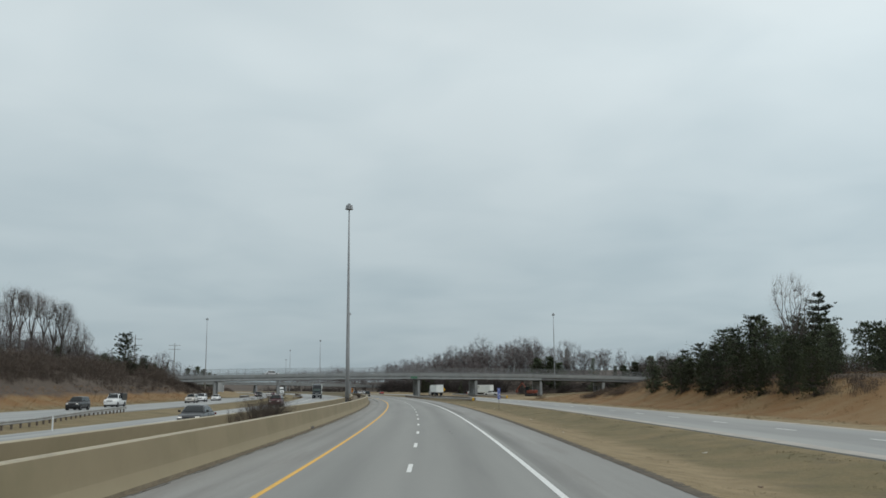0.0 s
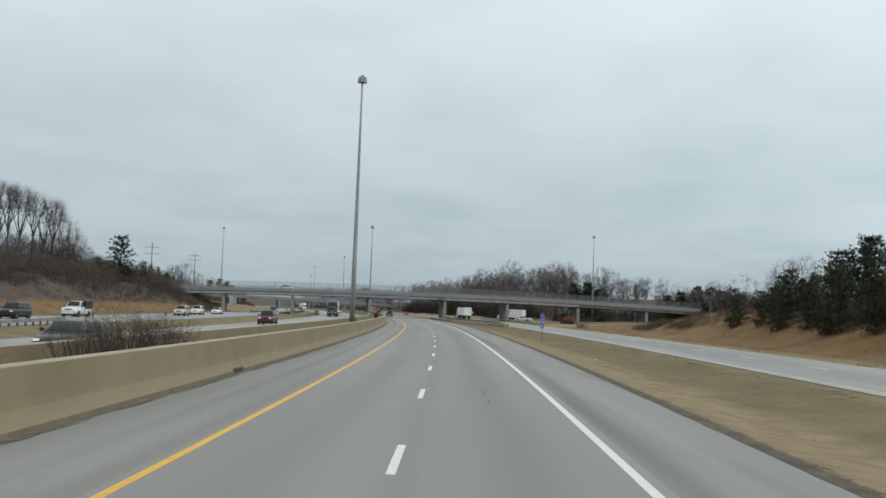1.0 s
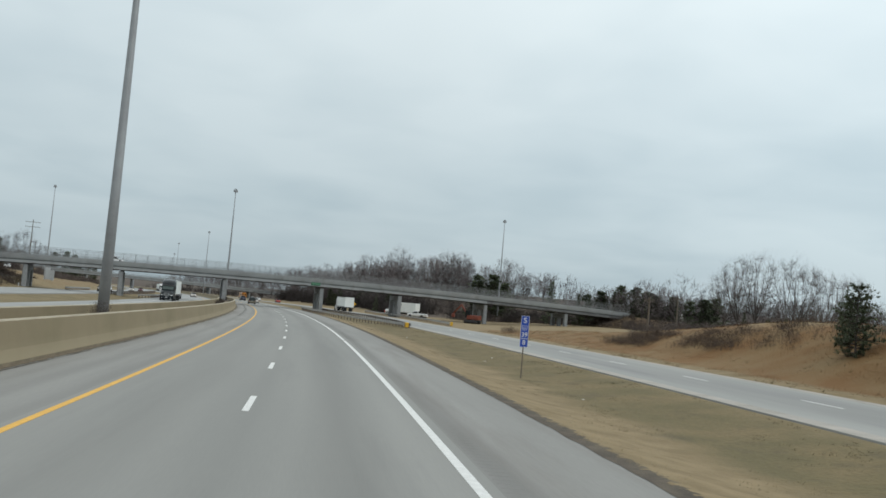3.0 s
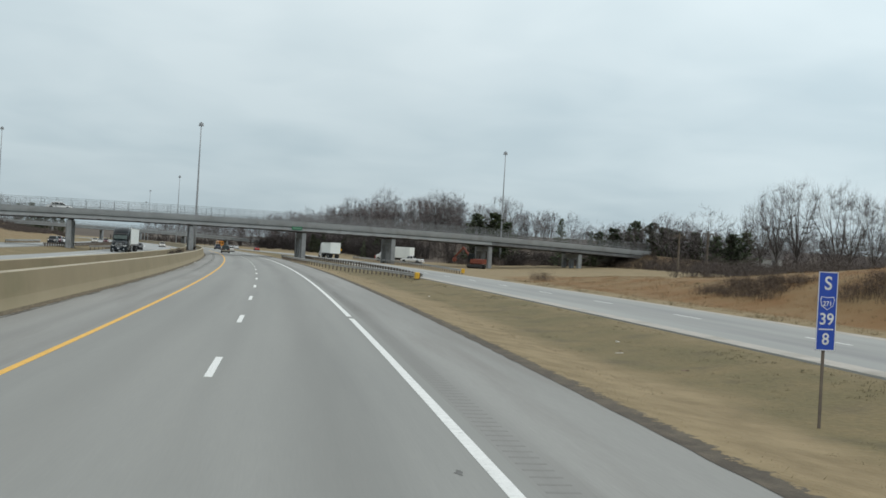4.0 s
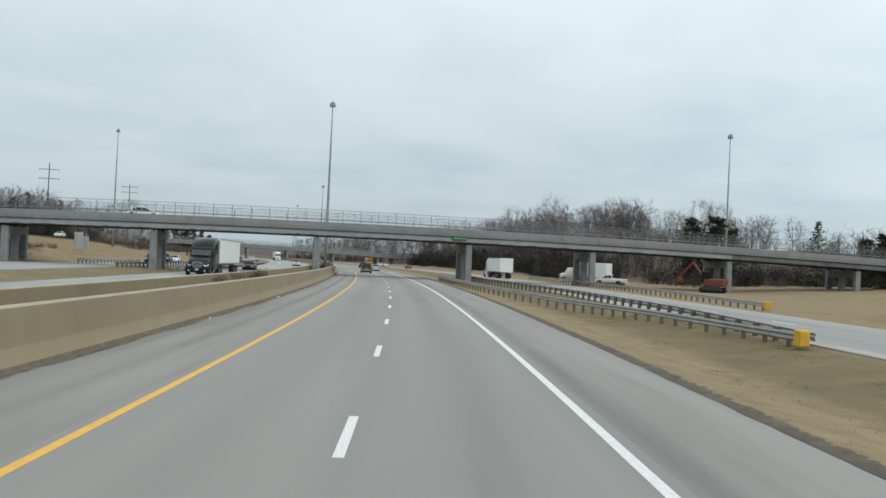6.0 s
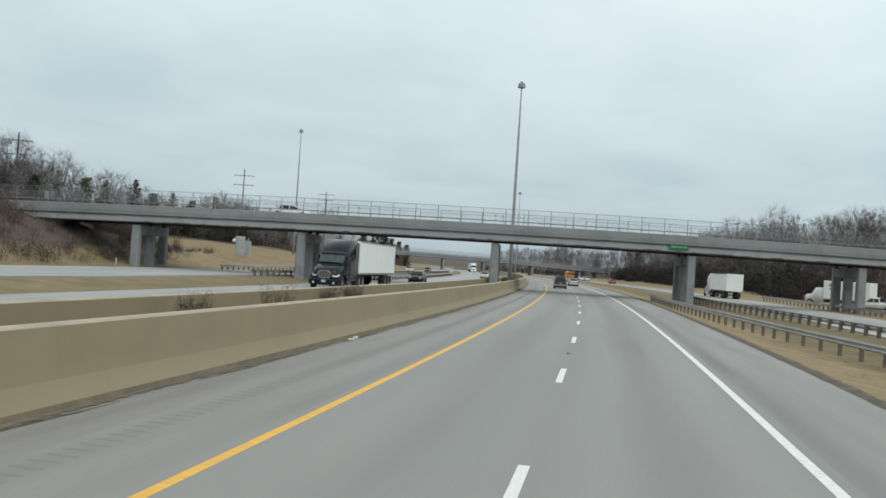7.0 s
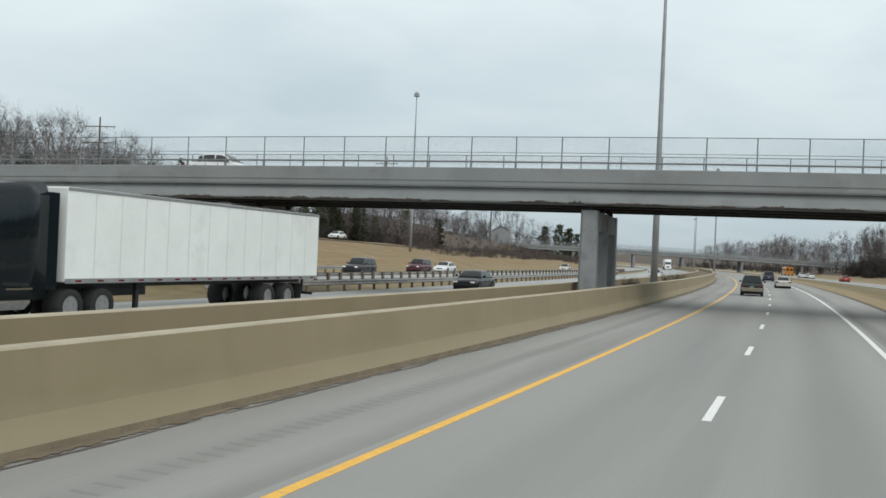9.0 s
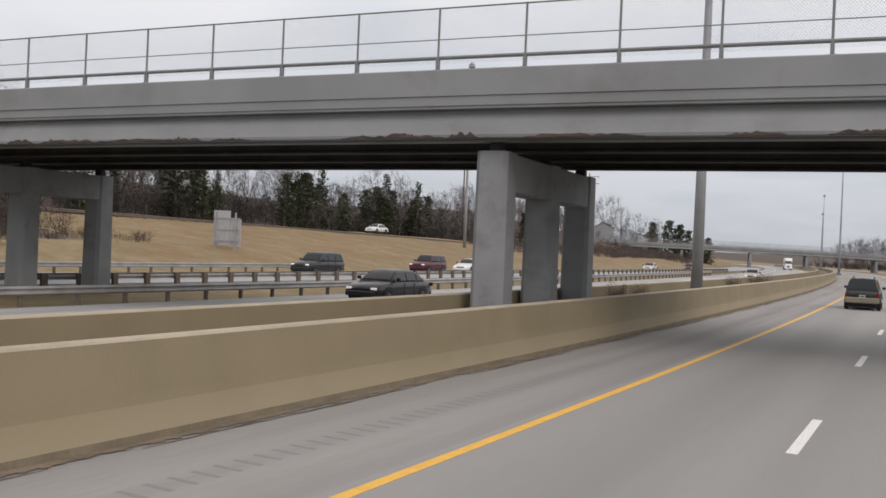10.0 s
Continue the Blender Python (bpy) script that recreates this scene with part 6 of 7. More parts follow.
def car(kind, colour, L=4.7, W=1.8, H=1.45, lights_on=False, lower=None, rack=False, name="car", box_back=False):
    """A passenger car. kind: sedan, suv or pickup."""
    thing = empty(name)
    hw = W / 2
    tall = kind != "sedan"
    r = 0.37 if tall else 0.32
    sill, belt = (0.36, 1.12) if tall else (0.26, 0.92)
    belt = belt * H / (1.8 if tall else 1.45) if tall else belt
    hood = belt - (0.02 if tall else 0.06)
    f, b = L / 2, -L / 2
    # lower body: stations from the tail to the nose
    tail_z = belt if kind != "pickup" else belt
    st = [(b, sill + 0.16, tail_z - 0.2, 0.86), (b + 0.06, sill + 0.06, tail_z - 0.05, 0.94), (b + 0.35, sill, tail_z, 0.99), (b + L * 0.3, sill - 0.03, belt + 0.01, 1.0), (0.1, sill - 0.04, belt + 0.01, 1.0),
          (f - L * 0.27, sill - 0.03, belt - 0.01, 1.0), (f - 0.5, sill, hood - 0.06, 0.98), (f - 0.12, sill + 0.03, hood - 0.16, 0.92), (f, sill + 0.12, hood - 0.32, 0.82)]
    rings = []
    for y, z0, z1, k in st:
        w = hw * k
        zm = z0 + (z1 - z0) * 0.55
        rings.append([(w * 0.88, y, z0), (w * 0.98, y, z0 + 0.08), (w, y, zm), (w * 0.96, y, z1 - 0.06), (w * 0.86, y, z1), (0, y, z1 + 0.02),
                      (-w * 0.86, y, z1), (-w * 0.96, y, z1 - 0.06), (-w, y, zm), (-w * 0.98, y, z0 + 0.08), (-w * 0.88, y, z0), (0, y, z0)])
    bm = bmesh.new()
    loft(bm, rings)
    part("body", bm, colour, thing, smooth=True)
    # cabin: stations from the foot of the rear window over the roof to the foot of the windscreen
    if kind == "sedan":
        ys = (b + L * 0.13, b + L * 0.3, f - L * 0.43, f - L * 0.25)
    elif kind == "pickup":
        ys = (b + L * 0.40, b + L * 0.43, f - L * 0.39, f - L * 0.27)
    else:
        ys = (b + 0.1, b + 0.3, f - L * 0.42, f - L * 0.28)
    wb, wr = hw * 0.93, hw * 0.72
    zb, zr = belt - 0.02, H
    lb = [(ys[0], wb), (ys[1], wb), (ys[2], wb), (ys[3], wb * 0.97)]
    soft = kind == "sedan"
    ends = (0.0, 0.45, 0.82, 0.95) if soft else (0.0, 0.4, 0.8, 0.96)
    line = [(ys[0] + (ys[1] - ys[0]) * k, u) for k, u in zip((0.0, 0.34, 0.72, 1.0), ends)]
    line += [(ys[1] + (ys[2] - ys[1]) * k, u) for k, u in ((0.3, 0.99), (0.55, 1.0), (0.8, 0.99))]
    line += [(ys[2] + (ys[3] - ys[2]) * k, u) for k, u in ((0.0, 0.95), (0.3, 0.8), (0.66, 0.42), (1.0, 0.0))]
    line_y, line_u = [p[0] for p in line], [p[1] for p in line]

    def glass_at(y, u, sx):
        """A point of the cabin's side at y, u of the way from the belt to the roof's edge."""
        k = float(np.interp(y, line_y, line_u))
        top = wb + (wr - wb) * k
        return Vector((sx * (wb + (top - wb) * u), y, zb + (zr - 0.06 - zb) * k * u))

    rings = []
    for y, u in line:
        e, up_ = glass_at(y, 1.0, 1), 0.06 * u
        rings.append([(wb, y, zb), (e.x, y, e.z), (e.x * 0.9, y, e.z + up_ * 0.8), (0, y, e.z + up_ * 1.35), (-e.x * 0.9, y, e.z + up_ * 0.8), (-e.x, y, e.z), (-wb, y, zb), (0, y, zb - 0.02)])
    bm = bmesh.new()
    loft(bm, rings)
    part("cabin", bm, colour, thing, "painted roof and pillars", True)
    y_a, y_b = ys[0] + (ys[1] - ys[0]) * (0.55 if soft else 0.75), ys[3] - (ys[3] - ys[2]) * 0.3
    cuts = {"sedan": ((0.0, 0.13), (0.16, 0.52), (0.56, 1.0)), "suv": ((0.0, 0.3), (0.34, 0.64), (0.68, 1.0)), "pickup": ((0.06, 0.46), (0.52, 1.0))}[kind]
    for sx in (-1, 1):
        for t0, t1 in cuts:
            bm = bmesh.new()
            n = 5
            low = [bm.verts.new(glass_at(y_a + (y_b - y_a) * (t0 + (t1 - t0) * i / n), 0.12, sx) + Vector((sx * 0.012, 0, 0.003))) for i in range(n + 1)]
            top = [bm.verts.new(glass_at(y_a + (y_b - y_a) * (t0 + (t1 - t0) * i / n), 0.9, sx) + Vector((sx * 0.012, 0, 0.003))) for i in range(n + 1)]
            for i in range(n):
                bm.faces.new((low[i], low[i + 1], top[i + 1], top[i]))
            part("side_window", bm, M_GLASS, thing, "dark tinted glass")
    for back in (True, False):
        y0, y1 = (ys[0], ys[1]) if back else (ys[3], ys[2])
        push = Vector((0, -0.02 if back else 0.02, 0.022))
        bm = bmesh.new()
        rows = []
        for i in range(6):
            y = y0 + (y1 - y0) * (0.12 + 0.78 * i / 5)
            e, k = glass_at(y, 1.0, 1), float(np.interp(y, line_y, line_u))
            rows.append([bm.verts.new(Vector((x * e.x * 0.88, y, e.z + 0.06 * k * (0.85 + 0.5 * (1 - abs(x))))) + push) for x in (-1, -0.5, 0, 0.5, 1)])
        for p, q in zip(rows, rows[1:]):
            for i in range(4):
                bm.faces.new((p[i], p[i + 1], q[i + 1], q[i]))
        part("rear_window" if back else "windscreen", bm, M_GLASS, thing, "dark tinted glass", True)
    # lower cladding
    if lower:
        for y, ln in ((b - 0.02, 0.2), (f + 0.0, 0.16)):
            bm = bmesh.new()
            box(bm, 0, y, sill + 0.2, W * 0.94, ln, 0.3, 0.04)
            part("bumper_cover", bm, lower, thing, "tan lower bumper")
        for sx in (-1, 1):
            bm = bmesh.new()
            box(bm, sx * (hw + 0.004), 0, sill + 0.12, 0.05, L * 0.46, 0.2, 0.015)
            part("sill_cladding", bm, lower, thing, "tan sill")
    bm = bmesh.new()
    box(bm, 0, b - 0.03, sill + 0.13, W * 0.9, 0.16, 0.2, 0.03)
    part("rear_bumper", bm, lower or colour, thing)
    bm = bmesh.new()
    box(bm, 0, f - 0.02, sill + 0.13, W * 0.82, 0.16, 0.22, 0.03)
    part("front_bumper", bm, lower or colour, thing)
    bm = bmesh.new()
    box(bm, 0, 0, sill - 0.1, W * 0.8, L * 0.86, 0.2)
    part("underbody", bm, M_TRIM, thing, "black underside")
    for sx in (-1, 1):
        bm = bmesh.new()
        hgt = 0.34 if tall else 0.15
        box(bm, sx * hw * 0.84, b + 0.03, belt - (0.28 if tall else 0.16), 0.15 if tall else 0.36, 0.1, hgt, 0.02)
        part("tail_light", bm, M_TAIL, thing, "red tail light")
        bm = bmesh.new()
        box(bm, sx * hw * 0.68, f - 0.09, hood - 0.26, 0.3, 0.14, 0.12, 0.03)
        part("headlight", bm, M_LIT if lights_on else M_HEADLIGHT, thing, "clear headlight")
        bm = bmesh.new()
        box(bm, sx * (hw + 0.1), ys[3] - 0.25, belt + 0.1, 0.2, 0.1, 0.15, 0.03)
        part("mirror", bm, M_TRIM, thing, "black door mirror")
        for y in (b + L * 0.19, f - L * 0.18):
            bm = bmesh.new()
            tube(bm, (sx * (hw - 0.2), y, r), (sx * (hw + 0.008), y, r), r + 0.07, r + 0.07, 18)
            part("wheel_arch", bm, M_TRIM, thing, "black wheel arch")
            wheel(thing, sx * (hw + 0.02), y, r, 0.22)
    bm = bmesh.new()
    box(bm, 0, f - 0.03, hood - 0.3, W * 0.42, 0.1, 0.13, 0.02)
    part("grille", bm, M_TRIM, thing, "dark grille")
    bm = bmesh.new()
    box(bm, 0, b - (0.02 if tall else 0.02), belt - (0.34 if tall else 0.26), 0.32, 0.06, 0.16)
    part("number_plate", bm, M_PLATE, thing, "pale number plate")
    bm = bmesh.new()
    box(bm, 0, b - 0.055, belt - (0.34 if tall else 0.26), 0.24, 0.01, 0.06)
    part("plate_bar", bm, M_BAR, thing, "dark bar")
    bm = bmesh.new()
    for z in (0.3, 0.62):
        box(bm, 0, b + 0.02, sill + z * (belt - sill), W * 0.7, 0.09, 0.012)
    for sx in (-1, 1):
        for t in (0.36, 0.66):
            y = lb[0][0] + (lb[3][0] - lb[0][0]) * t
            box(bm, sx * (hw - 0.006), y, (sill + belt) / 2, 0.02, 0.014, (belt - sill) * 0.8)
    part("panel_gap", bm, M_TRIM, thing, "dark seams of doors and tailgate")
    if rack:
        for sx in (-1, 1):
            bm = bmesh.new()
            tube(bm, (sx * wr * 0.82, ys[1] + 0.2, zr + 0.07), (sx * wr * 0.82, ys[2] - 0.3, zr + 0.07), 0.025, 0.025, 6)
            for y in (ys[1] + 0.25, ys[2] - 0.35):
                tube(bm, (sx * wr * 0.82, y, zr - 0.02), (sx * wr * 0.82, y, zr + 0.07), 0.02, 0.02, 6)
            part("roof_rail", bm, M_TRIM, thing, "black roof rail")
    if kind == "pickup":
        bm = bmesh.new()
        box(bm, 0, b + L * 0.2, belt - 0.02, W * 0.78, L * 0.34, 0.1)
        part("bed", bm, M_TRIM, thing, "dark load bed")
    return thing


P_GREEN = paint("dark_green_paint", (0.016, 0.025, 0.021), 0.25, 0.2)
P_TAN = paint("tan_paint", (0.24, 0.215, 0.165), coat=0.2)
P_SILVER = paint("silver_paint", (0.52, 0.5, 0.46))
P_WHITE = paint("white_paint", (0.75, 0.76, 0.76))
P_BLACK = paint("black_paint", (0.014, 0.015, 0.018))
P_BLUE = paint("dark_blue_paint", (0.02, 0.03, 0.055))
P_RED = paint("dark_red_paint", (0.085, 0.01, 0.02))
P_BRIGHT = paint("bright_red_paint", (0.42, 0.04, 0.025))
P_DIGGER = paint("digger_red_paint", (0.2, 0.05, 0.03))
P_DARK = paint("charcoal_paint", (0.04, 0.045, 0.05))
P_NAVY = paint("truck_navy_paint", (0.004, 0.009, 0.012), 0.16, 0.0)
P_NAVY.node_tree.nodes["Principled BSDF"].inputs["Specular IOR Level"].default_value = 0.28
P_ORANGE = paint("bus_orange_paint", (0.52, 0.2, 0.025))
P_TRAILER = material("trailer_white_panels", (0.8, 0.83, 0.81), (0.74, 0.77, 0.75), scale=0.5, rough=0.45, fine=8, third=(0.62, 0.65, 0.63), third_scale=0.7, third_at=(0.58, 0.85), grain=0.03)
M_SKIRT = material("trailer_base_rail", (0.3, 0.31, 0.31), scale=2, rough=0.5, metal=0.4)
# the green reflection of the sky is part of the base colour
M_SCREEN = material("sky_tinted_windscreen", (0.06, 0.088, 0.082), (0.04, 0.06, 0.057), scale=1.5, rough=0.08, grain=0.02)
M_SEAM = material("trailer_seam", (0.68, 0.705, 0.69), scale=2, rough=0.5)


def put(thing, s, d, label, category, group="", back=False, z=0.004, turn=0.0):
    thing.matrix_basis = stand(s, d, z, (180 if back else 0) + turn)
    return tagged(thing, label, category, group)


put(car("suv", P_GREEN, 4.8, 1.86, 1.78, lower=P_TAN, rack=True, name="suv"), 330.4, -1.5, "dark green sport utility vehicle with tan lower bumpers", "car", "traffic ahead")
put(car("sedan", P_SILVER, 4.9, 1.82, 1.42), 369, 2.1, "silver beige sedan driving ahead", "car", "traffic ahead")
put(car("suv", P_BLUE, 4.7, 1.85, 1.8, rack=True, name="suv"), 423, 2.4, "dark blue sport utility vehicle far ahead", "car", "traffic ahead")
put(car("sedan", P_WHITE, 4.7, 1.8, 1.42), 518, 20.6, "white sedan far ahead on the ramp", "car", "traffic ahead")
put(car("sedan", P_BRIGHT, 4.6, 1.8, 1.42), 475, 22.5, "red sedan on the ramp ahead", "car", "traffic ahead")
put(car("sedan", P_WHITE, 4.6, 1.8, 1.42), 530, 20, "white sedan on the ramp ahead", "car", "traffic ahead")
# opposite carriageway
put(car("sedan", P_BLACK, 4.8, 1.82, 1.42, True), 307, -19.9, "black sedan with lit headlights coming towards", "car", "oncoming traffic", True)
put(car("suv", P_RED, 4.8, 1.85, 1.75, True, name="suv"), 141, -20.3, "dark red sport utility vehicle coming towards", "car", "oncoming traffic", True)
put(car("sedan", P_DARK, 4.8, 1.82, 1.44, True), 68, -16.2, "dark grey sedan coming towards", "car", "oncoming traffic", True)
put(car("sedan", P_SILVER, 4.7, 1.82, 1.44, True), 395, -15.8, "silver sedan with lit headlights coming towards", "car", "oncoming traffic", True)
# collector road
for s, d, kind, col, word in ((186, -41.5, "suv", P_SILVER, "silver sport utility vehicle"), (204, -42.5, "suv", P_WHITE, "white sport utility vehicle"), (226, -42.5, "sedan", P_WHITE, "white sedan"),
                              (329, -38.9, "suv", P_BLACK, "black sport utility vehicle"),
                              (350, -40.2, "suv", P_RED, "dark red sport utility vehicle"), (359, -39.8, "sedan", P_WHITE, "white and black patrol sedan"),
                              (124, -44.0, "suv", P_BLACK, "black sport utility vehicle"), (430, -36.0, "sedan", P_SILVER, "silver sedan"), (455, -33.0, "sedan", P_RED, "dark red sedan")):
    put(car(kind, col, 4.7, 1.85, 1.75 if kind == "suv" else 1.44, True, name=kind if kind == "suv" else "car"), s, d, word + " on the collector road", "car", "cars on the collector road", True)


def dump_truck():
    c = car("pickup", P_WHITE, 5.8, 2.0, 2.0, True, name="work_truck")
    bm = bmesh.new()
    box(bm, 0, -1.55, 1.55, 2.1, 2.7, 1.1, 0.04)
    part("cargo_body", bm, P_BLACK, c, "high dark cargo body")
    return c


put(car("sedan", P_WHITE, 4.7, 1.8, 1.44), 399, -73.0, "white sedan on the upper road behind the guardrail", "car", back=True, z=ground_z(399, -73.0) + 0.02)
put(dump_truck(), 146, -45.5, "white work truck with a high dark cargo body", "truck", back=True)


def semi(cab_paint, sleeper=True, box_len=15.8, cab_forward=False):
    """A tractor with a box trailer; the nose is at y = 0 and the truck reaches back along -y."""
    t = empty("semi_truck")
    # bonnet
    bm = bmesh.new()
    loft(bm, [[(w, y, z0), (w, y, z1 - 0.34), (w * 0.9, y, z1 - 0.12), (w * 0.62, y, z1), (-w * 0.62, y, z1), (-w * 0.9, y, z1 - 0.12), (-w, y, z1 - 0.34), (-w, y, z0)] for y, w, z0, z1 in
              ((0.0, 0.56, 0.8, 1.36), (-0.1, 0.8, 0.66, 1.5), (-0.3, 0.98, 0.6, 1.62), (-0.75, 1.1, 0.6, 1.78), (-1.3, 1.13, 0.6, 1.93), (-1.85, 1.12, 0.6, 2.1))])
    part("bonnet", bm, cab_paint, t, "glossy dark bonnet", True)
    def arch(w0, w1, z0, z1, n=4):
        """Outline of the grille: narrower at its foot, with rounded shoulders."""
        side = [(w0, z0), (w1, z1 - 0.22)] + [(w1 - 0.2 * math.sin(a), z1 - 0.22 + 0.22 * math.sin(a)) for a in [math.pi / 2 * (i + 1) / n for i in range(n)]]
        return side + [(-x, z) for x, z in reversed(side)]

    bm = bmesh.new()
    outer, inner = arch(0.4, 0.56, 0.84, 1.46), arch(0.34, 0.49, 0.9, 1.39)
    for a, b in zip(range(len(outer)), list(range(1, len(outer))) + [0]):
        loft(bm, [[(outer[i][0], y, outer[i][1]) for i in (a, b)] + [(inner[i][0], y, inner[i][1]) for i in (b, a)] for y in (0.0, 0.07)])
    for k in range(6):
        z = 0.95 + 0.075 * k
        w = 0.34 + 0.15 * min((z - 0.9) / 0.27, 1)
        box(bm, 0, 0.035, z, w * 2, 0.04, 0.03)
    part("grille", bm, M_CHROME, t, "chrome slatted grille with a broad surround")
    bm = bmesh.new()
    loft(bm, [[(x, y, z) for x, z in inner] for y in (0.0, 0.02)])
    part("grille_back", bm, M_TRIM, t, "black radiator behind the grille")
    bm = bmesh.new()
    box(bm, 0, 0.02, 0.56, 2.36, 0.36, 0.5, 0.1)
    part("bumper", bm, cab_paint, t, "dark bumper")
    bm = bmesh.new()
    box(bm, 0, 0.205, 0.62, 0.34, 0.02, 0.18)
    part("number_plate", bm, M_PLATE, t, "pale number plate")
    for sx in (-1, 1):
        bm = bmesh.new()
        tube(bm, (sx * 0.8, 0.19, 0.5), (sx * 0.8, 0.215, 0.5), 0.09, 0.09, 10)
        part("fog_lamp", bm, M_PLATE, t, "round fog lamp")
    bm = bmesh.new()
    loft(bm, [[(-1.04, -2.04, 2.84), (1.04, -2.04, 2.84), (1.06, -2.34, 2.98), (-1.06, -2.34, 2.98)], [(-1.04, -2.03, 2.78), (1.04, -2.03, 2.78), (1.06, -2.34, 2.92), (-1.06, -2.34, 2.92)]])
    part("sun_visor", bm, M_TRIM, t, "dark sun visor")
    for sx in (-1, 1):
        bm = bmesh.new()
        loft(bm, [[(sx * 0.62, y_ + 0.03, 1.0), (sx * 0.86, y_ - 0.05, 0.96), (sx * 1.06, y_ - 0.36, 1.0), (sx * 1.09, y_ - 0.42, 1.18), (sx * 0.84, y_ - 0.14, 1.26), (sx * 0.62, y_ - 0.04, 1.2)] for y_ in (-0.22, -0.02)])
        part("headlight", bm, M_HEADLIGHT if cab_paint is P_NAVY else M_LIT, t, "lit headlight")
        bm = bmesh.new()
        loft(bm, [[(sx * (1.22 if k else 0.8), -0.95 + 0.75 * math.cos(a), 0.5 + 0.72 * math.sin(a)) for a in [math.pi * i / 8 for i in range(9)]] for k in (0, 1)], closed=False, caps=False)
        part("mudguard", bm, cab_paint, t, "curved mudguard")
        bm = bmesh.new()
        box(bm, sx * 1.42, -1.75, 2.35, 0.12, 0.22, 0.75, 0.04)
        tube(bm, (sx * 1.1, -1.8, 2.2), (sx * 1.42, -1.75, 2.2), 0.03, 0.03, 6)
        part("mirror", bm, M_TRIM, t, "tall black door mirror")
        bm = bmesh.new()
        box(bm, sx * 0.95, -4.4, 0.75, 0.5, 1.3, 0.55, 0.2)
        part("fuel_tank", bm, M_CHROME, t, "metal fuel tank")
        bm = bmesh.new()
        box(bm, sx * 1.0, -3.0, 0.62, 0.5, 1.4, 0.5, 0.05)
        part("step_box", bm, cab_paint, t, "dark side fairing")
        bm = bmesh.new()
        for y, z in ((-2.4, 0.55), (-2.4, 0.95), (-4.4, 1.06)):
            box(bm, sx * 1.25, y, z, 0.03, 0.9, 0.05)
        part("step_trim", bm, M_CHROME, t, "bright metal step edges")
        bm = bmesh.new()
        for y in (-1.95, -3.1):
            box(bm, sx * 1.2, y, 1.55, 0.05, 0.02, 1.5)
        box(bm, sx * 1.205, -2.95, 1.75, 0.05, 0.16, 0.05)
        part("door_seam", bm, M_TRIM, t, "dark door seams and handle")
        bm = bmesh.new()
        loft(bm, [[(sx * 1.22, y, 1.0), (sx * 1.22, y, 3.75), (sx * 1.19, y, 3.75), (sx * 1.19, y, 1.0)] for y in (-5.3, -5.75)])
        part("side_extender", bm, cab_paint, t, "dark side extender behind the sleeper")
    # cab and sleeper with the raised roof
    bm = bmesh.new()
    loft(bm, [[(w, y, 0.75), (w, y, z1 - 0.35), (w * 0.86, y, z1), (-w * 0.86, y, z1), (-w, y, z1 - 0.35), (-w, y, 0.75)] for y, w, z1 in
              ((-1.75, 1.06, 2.1), (-2.0, 1.1, 2.5), (-2.3, 1.13, 2.95), (-2.7, 1.17, 3.32), (-3.2, 1.2, 3.6), (-3.9, 1.22, 3.86), (-4.7, 1.23, 3.98), (-5.35, 1.23, 4.0))])
    part("cab", bm, cab_paint, t, "dark cab with a raised sleeper roof", True)
    bm = bmesh.new()
    loft(bm, [[(-0.98, -1.74, 2.08), (0.98, -1.74, 2.08), (0.98, -2.24, 2.86), (-0.98, -2.24, 2.86)], [(-0.98, -1.715, 2.1), (0.98, -1.715, 2.1), (0.98, -2.215, 2.88), (-0.98, -2.215, 2.88)]])
    part("windscreen", bm, M_SCREEN, t, "windscreen with a pale green reflection in its colour")
    for sx in (-1, 1):
        bm = bmesh.new()
        quad_panel(bm, (sx * 1.135, -1.98, 1.98), (sx * 1.225, -3.0, 1.98), (sx * 1.23, -3.0, 2.62), (sx * 1.17, -2.22, 2.62))
        part("side_window", bm, M_GLASS, t, "dark tinted glass")
        bm = bmesh.new()
        tube(bm, (sx * 0.95, -5.45, 0.9), (sx * 0.95, -5.45, 3.9), 0.08, 0.08, 10)
        part("exhaust_stack", bm, M_CHROME, t, "chrome exhaust stack")
    bm = bmesh.new()
    box(bm, 0, -6.0, 0.85, 0.9, 9.0, 0.28)
    part("chassis", bm, M_TRIM, t, "black chassis")
    for y in (-0.95,):
        for sx in (-1, 1):
            wheel(t, sx * 1.24, y, 0.51, 0.32, M_CHROME)
    for y in (-6.3, -7.6):
        for sx in (-1, 1):
            wheel(t, sx * 1.27, y, 0.51, 0.62)
    # trailer
    y0 = -6.0
    y1 = y0 - box_len
    bm = bmesh.new()
    box(bm, 0, (y0 + y1) / 2, 2.58, 2.58, box_len, 2.74, 0.03)
    trailer = part("trailer", bm, P_TRAILER, t, "long white panelled box trailer")
    seam, tape = bmesh.new(), bmesh.new()
    box(seam, 0, 0, 0, 0.012, 0.03, 2.6)
    box(tape, 0, 0, 0, 0.01, 0.24, 0.05)
    meshes = []
    for nm, b_, mt in (("panel_seam", seam, M_SEAM), ("marker_tape", tape, M_TAIL)):
        me = bpy.data.meshes.new(nm)
        b_.to_mesh(me)
        b_.free()
        me.materials.append(mt)
        meshes.append(me)
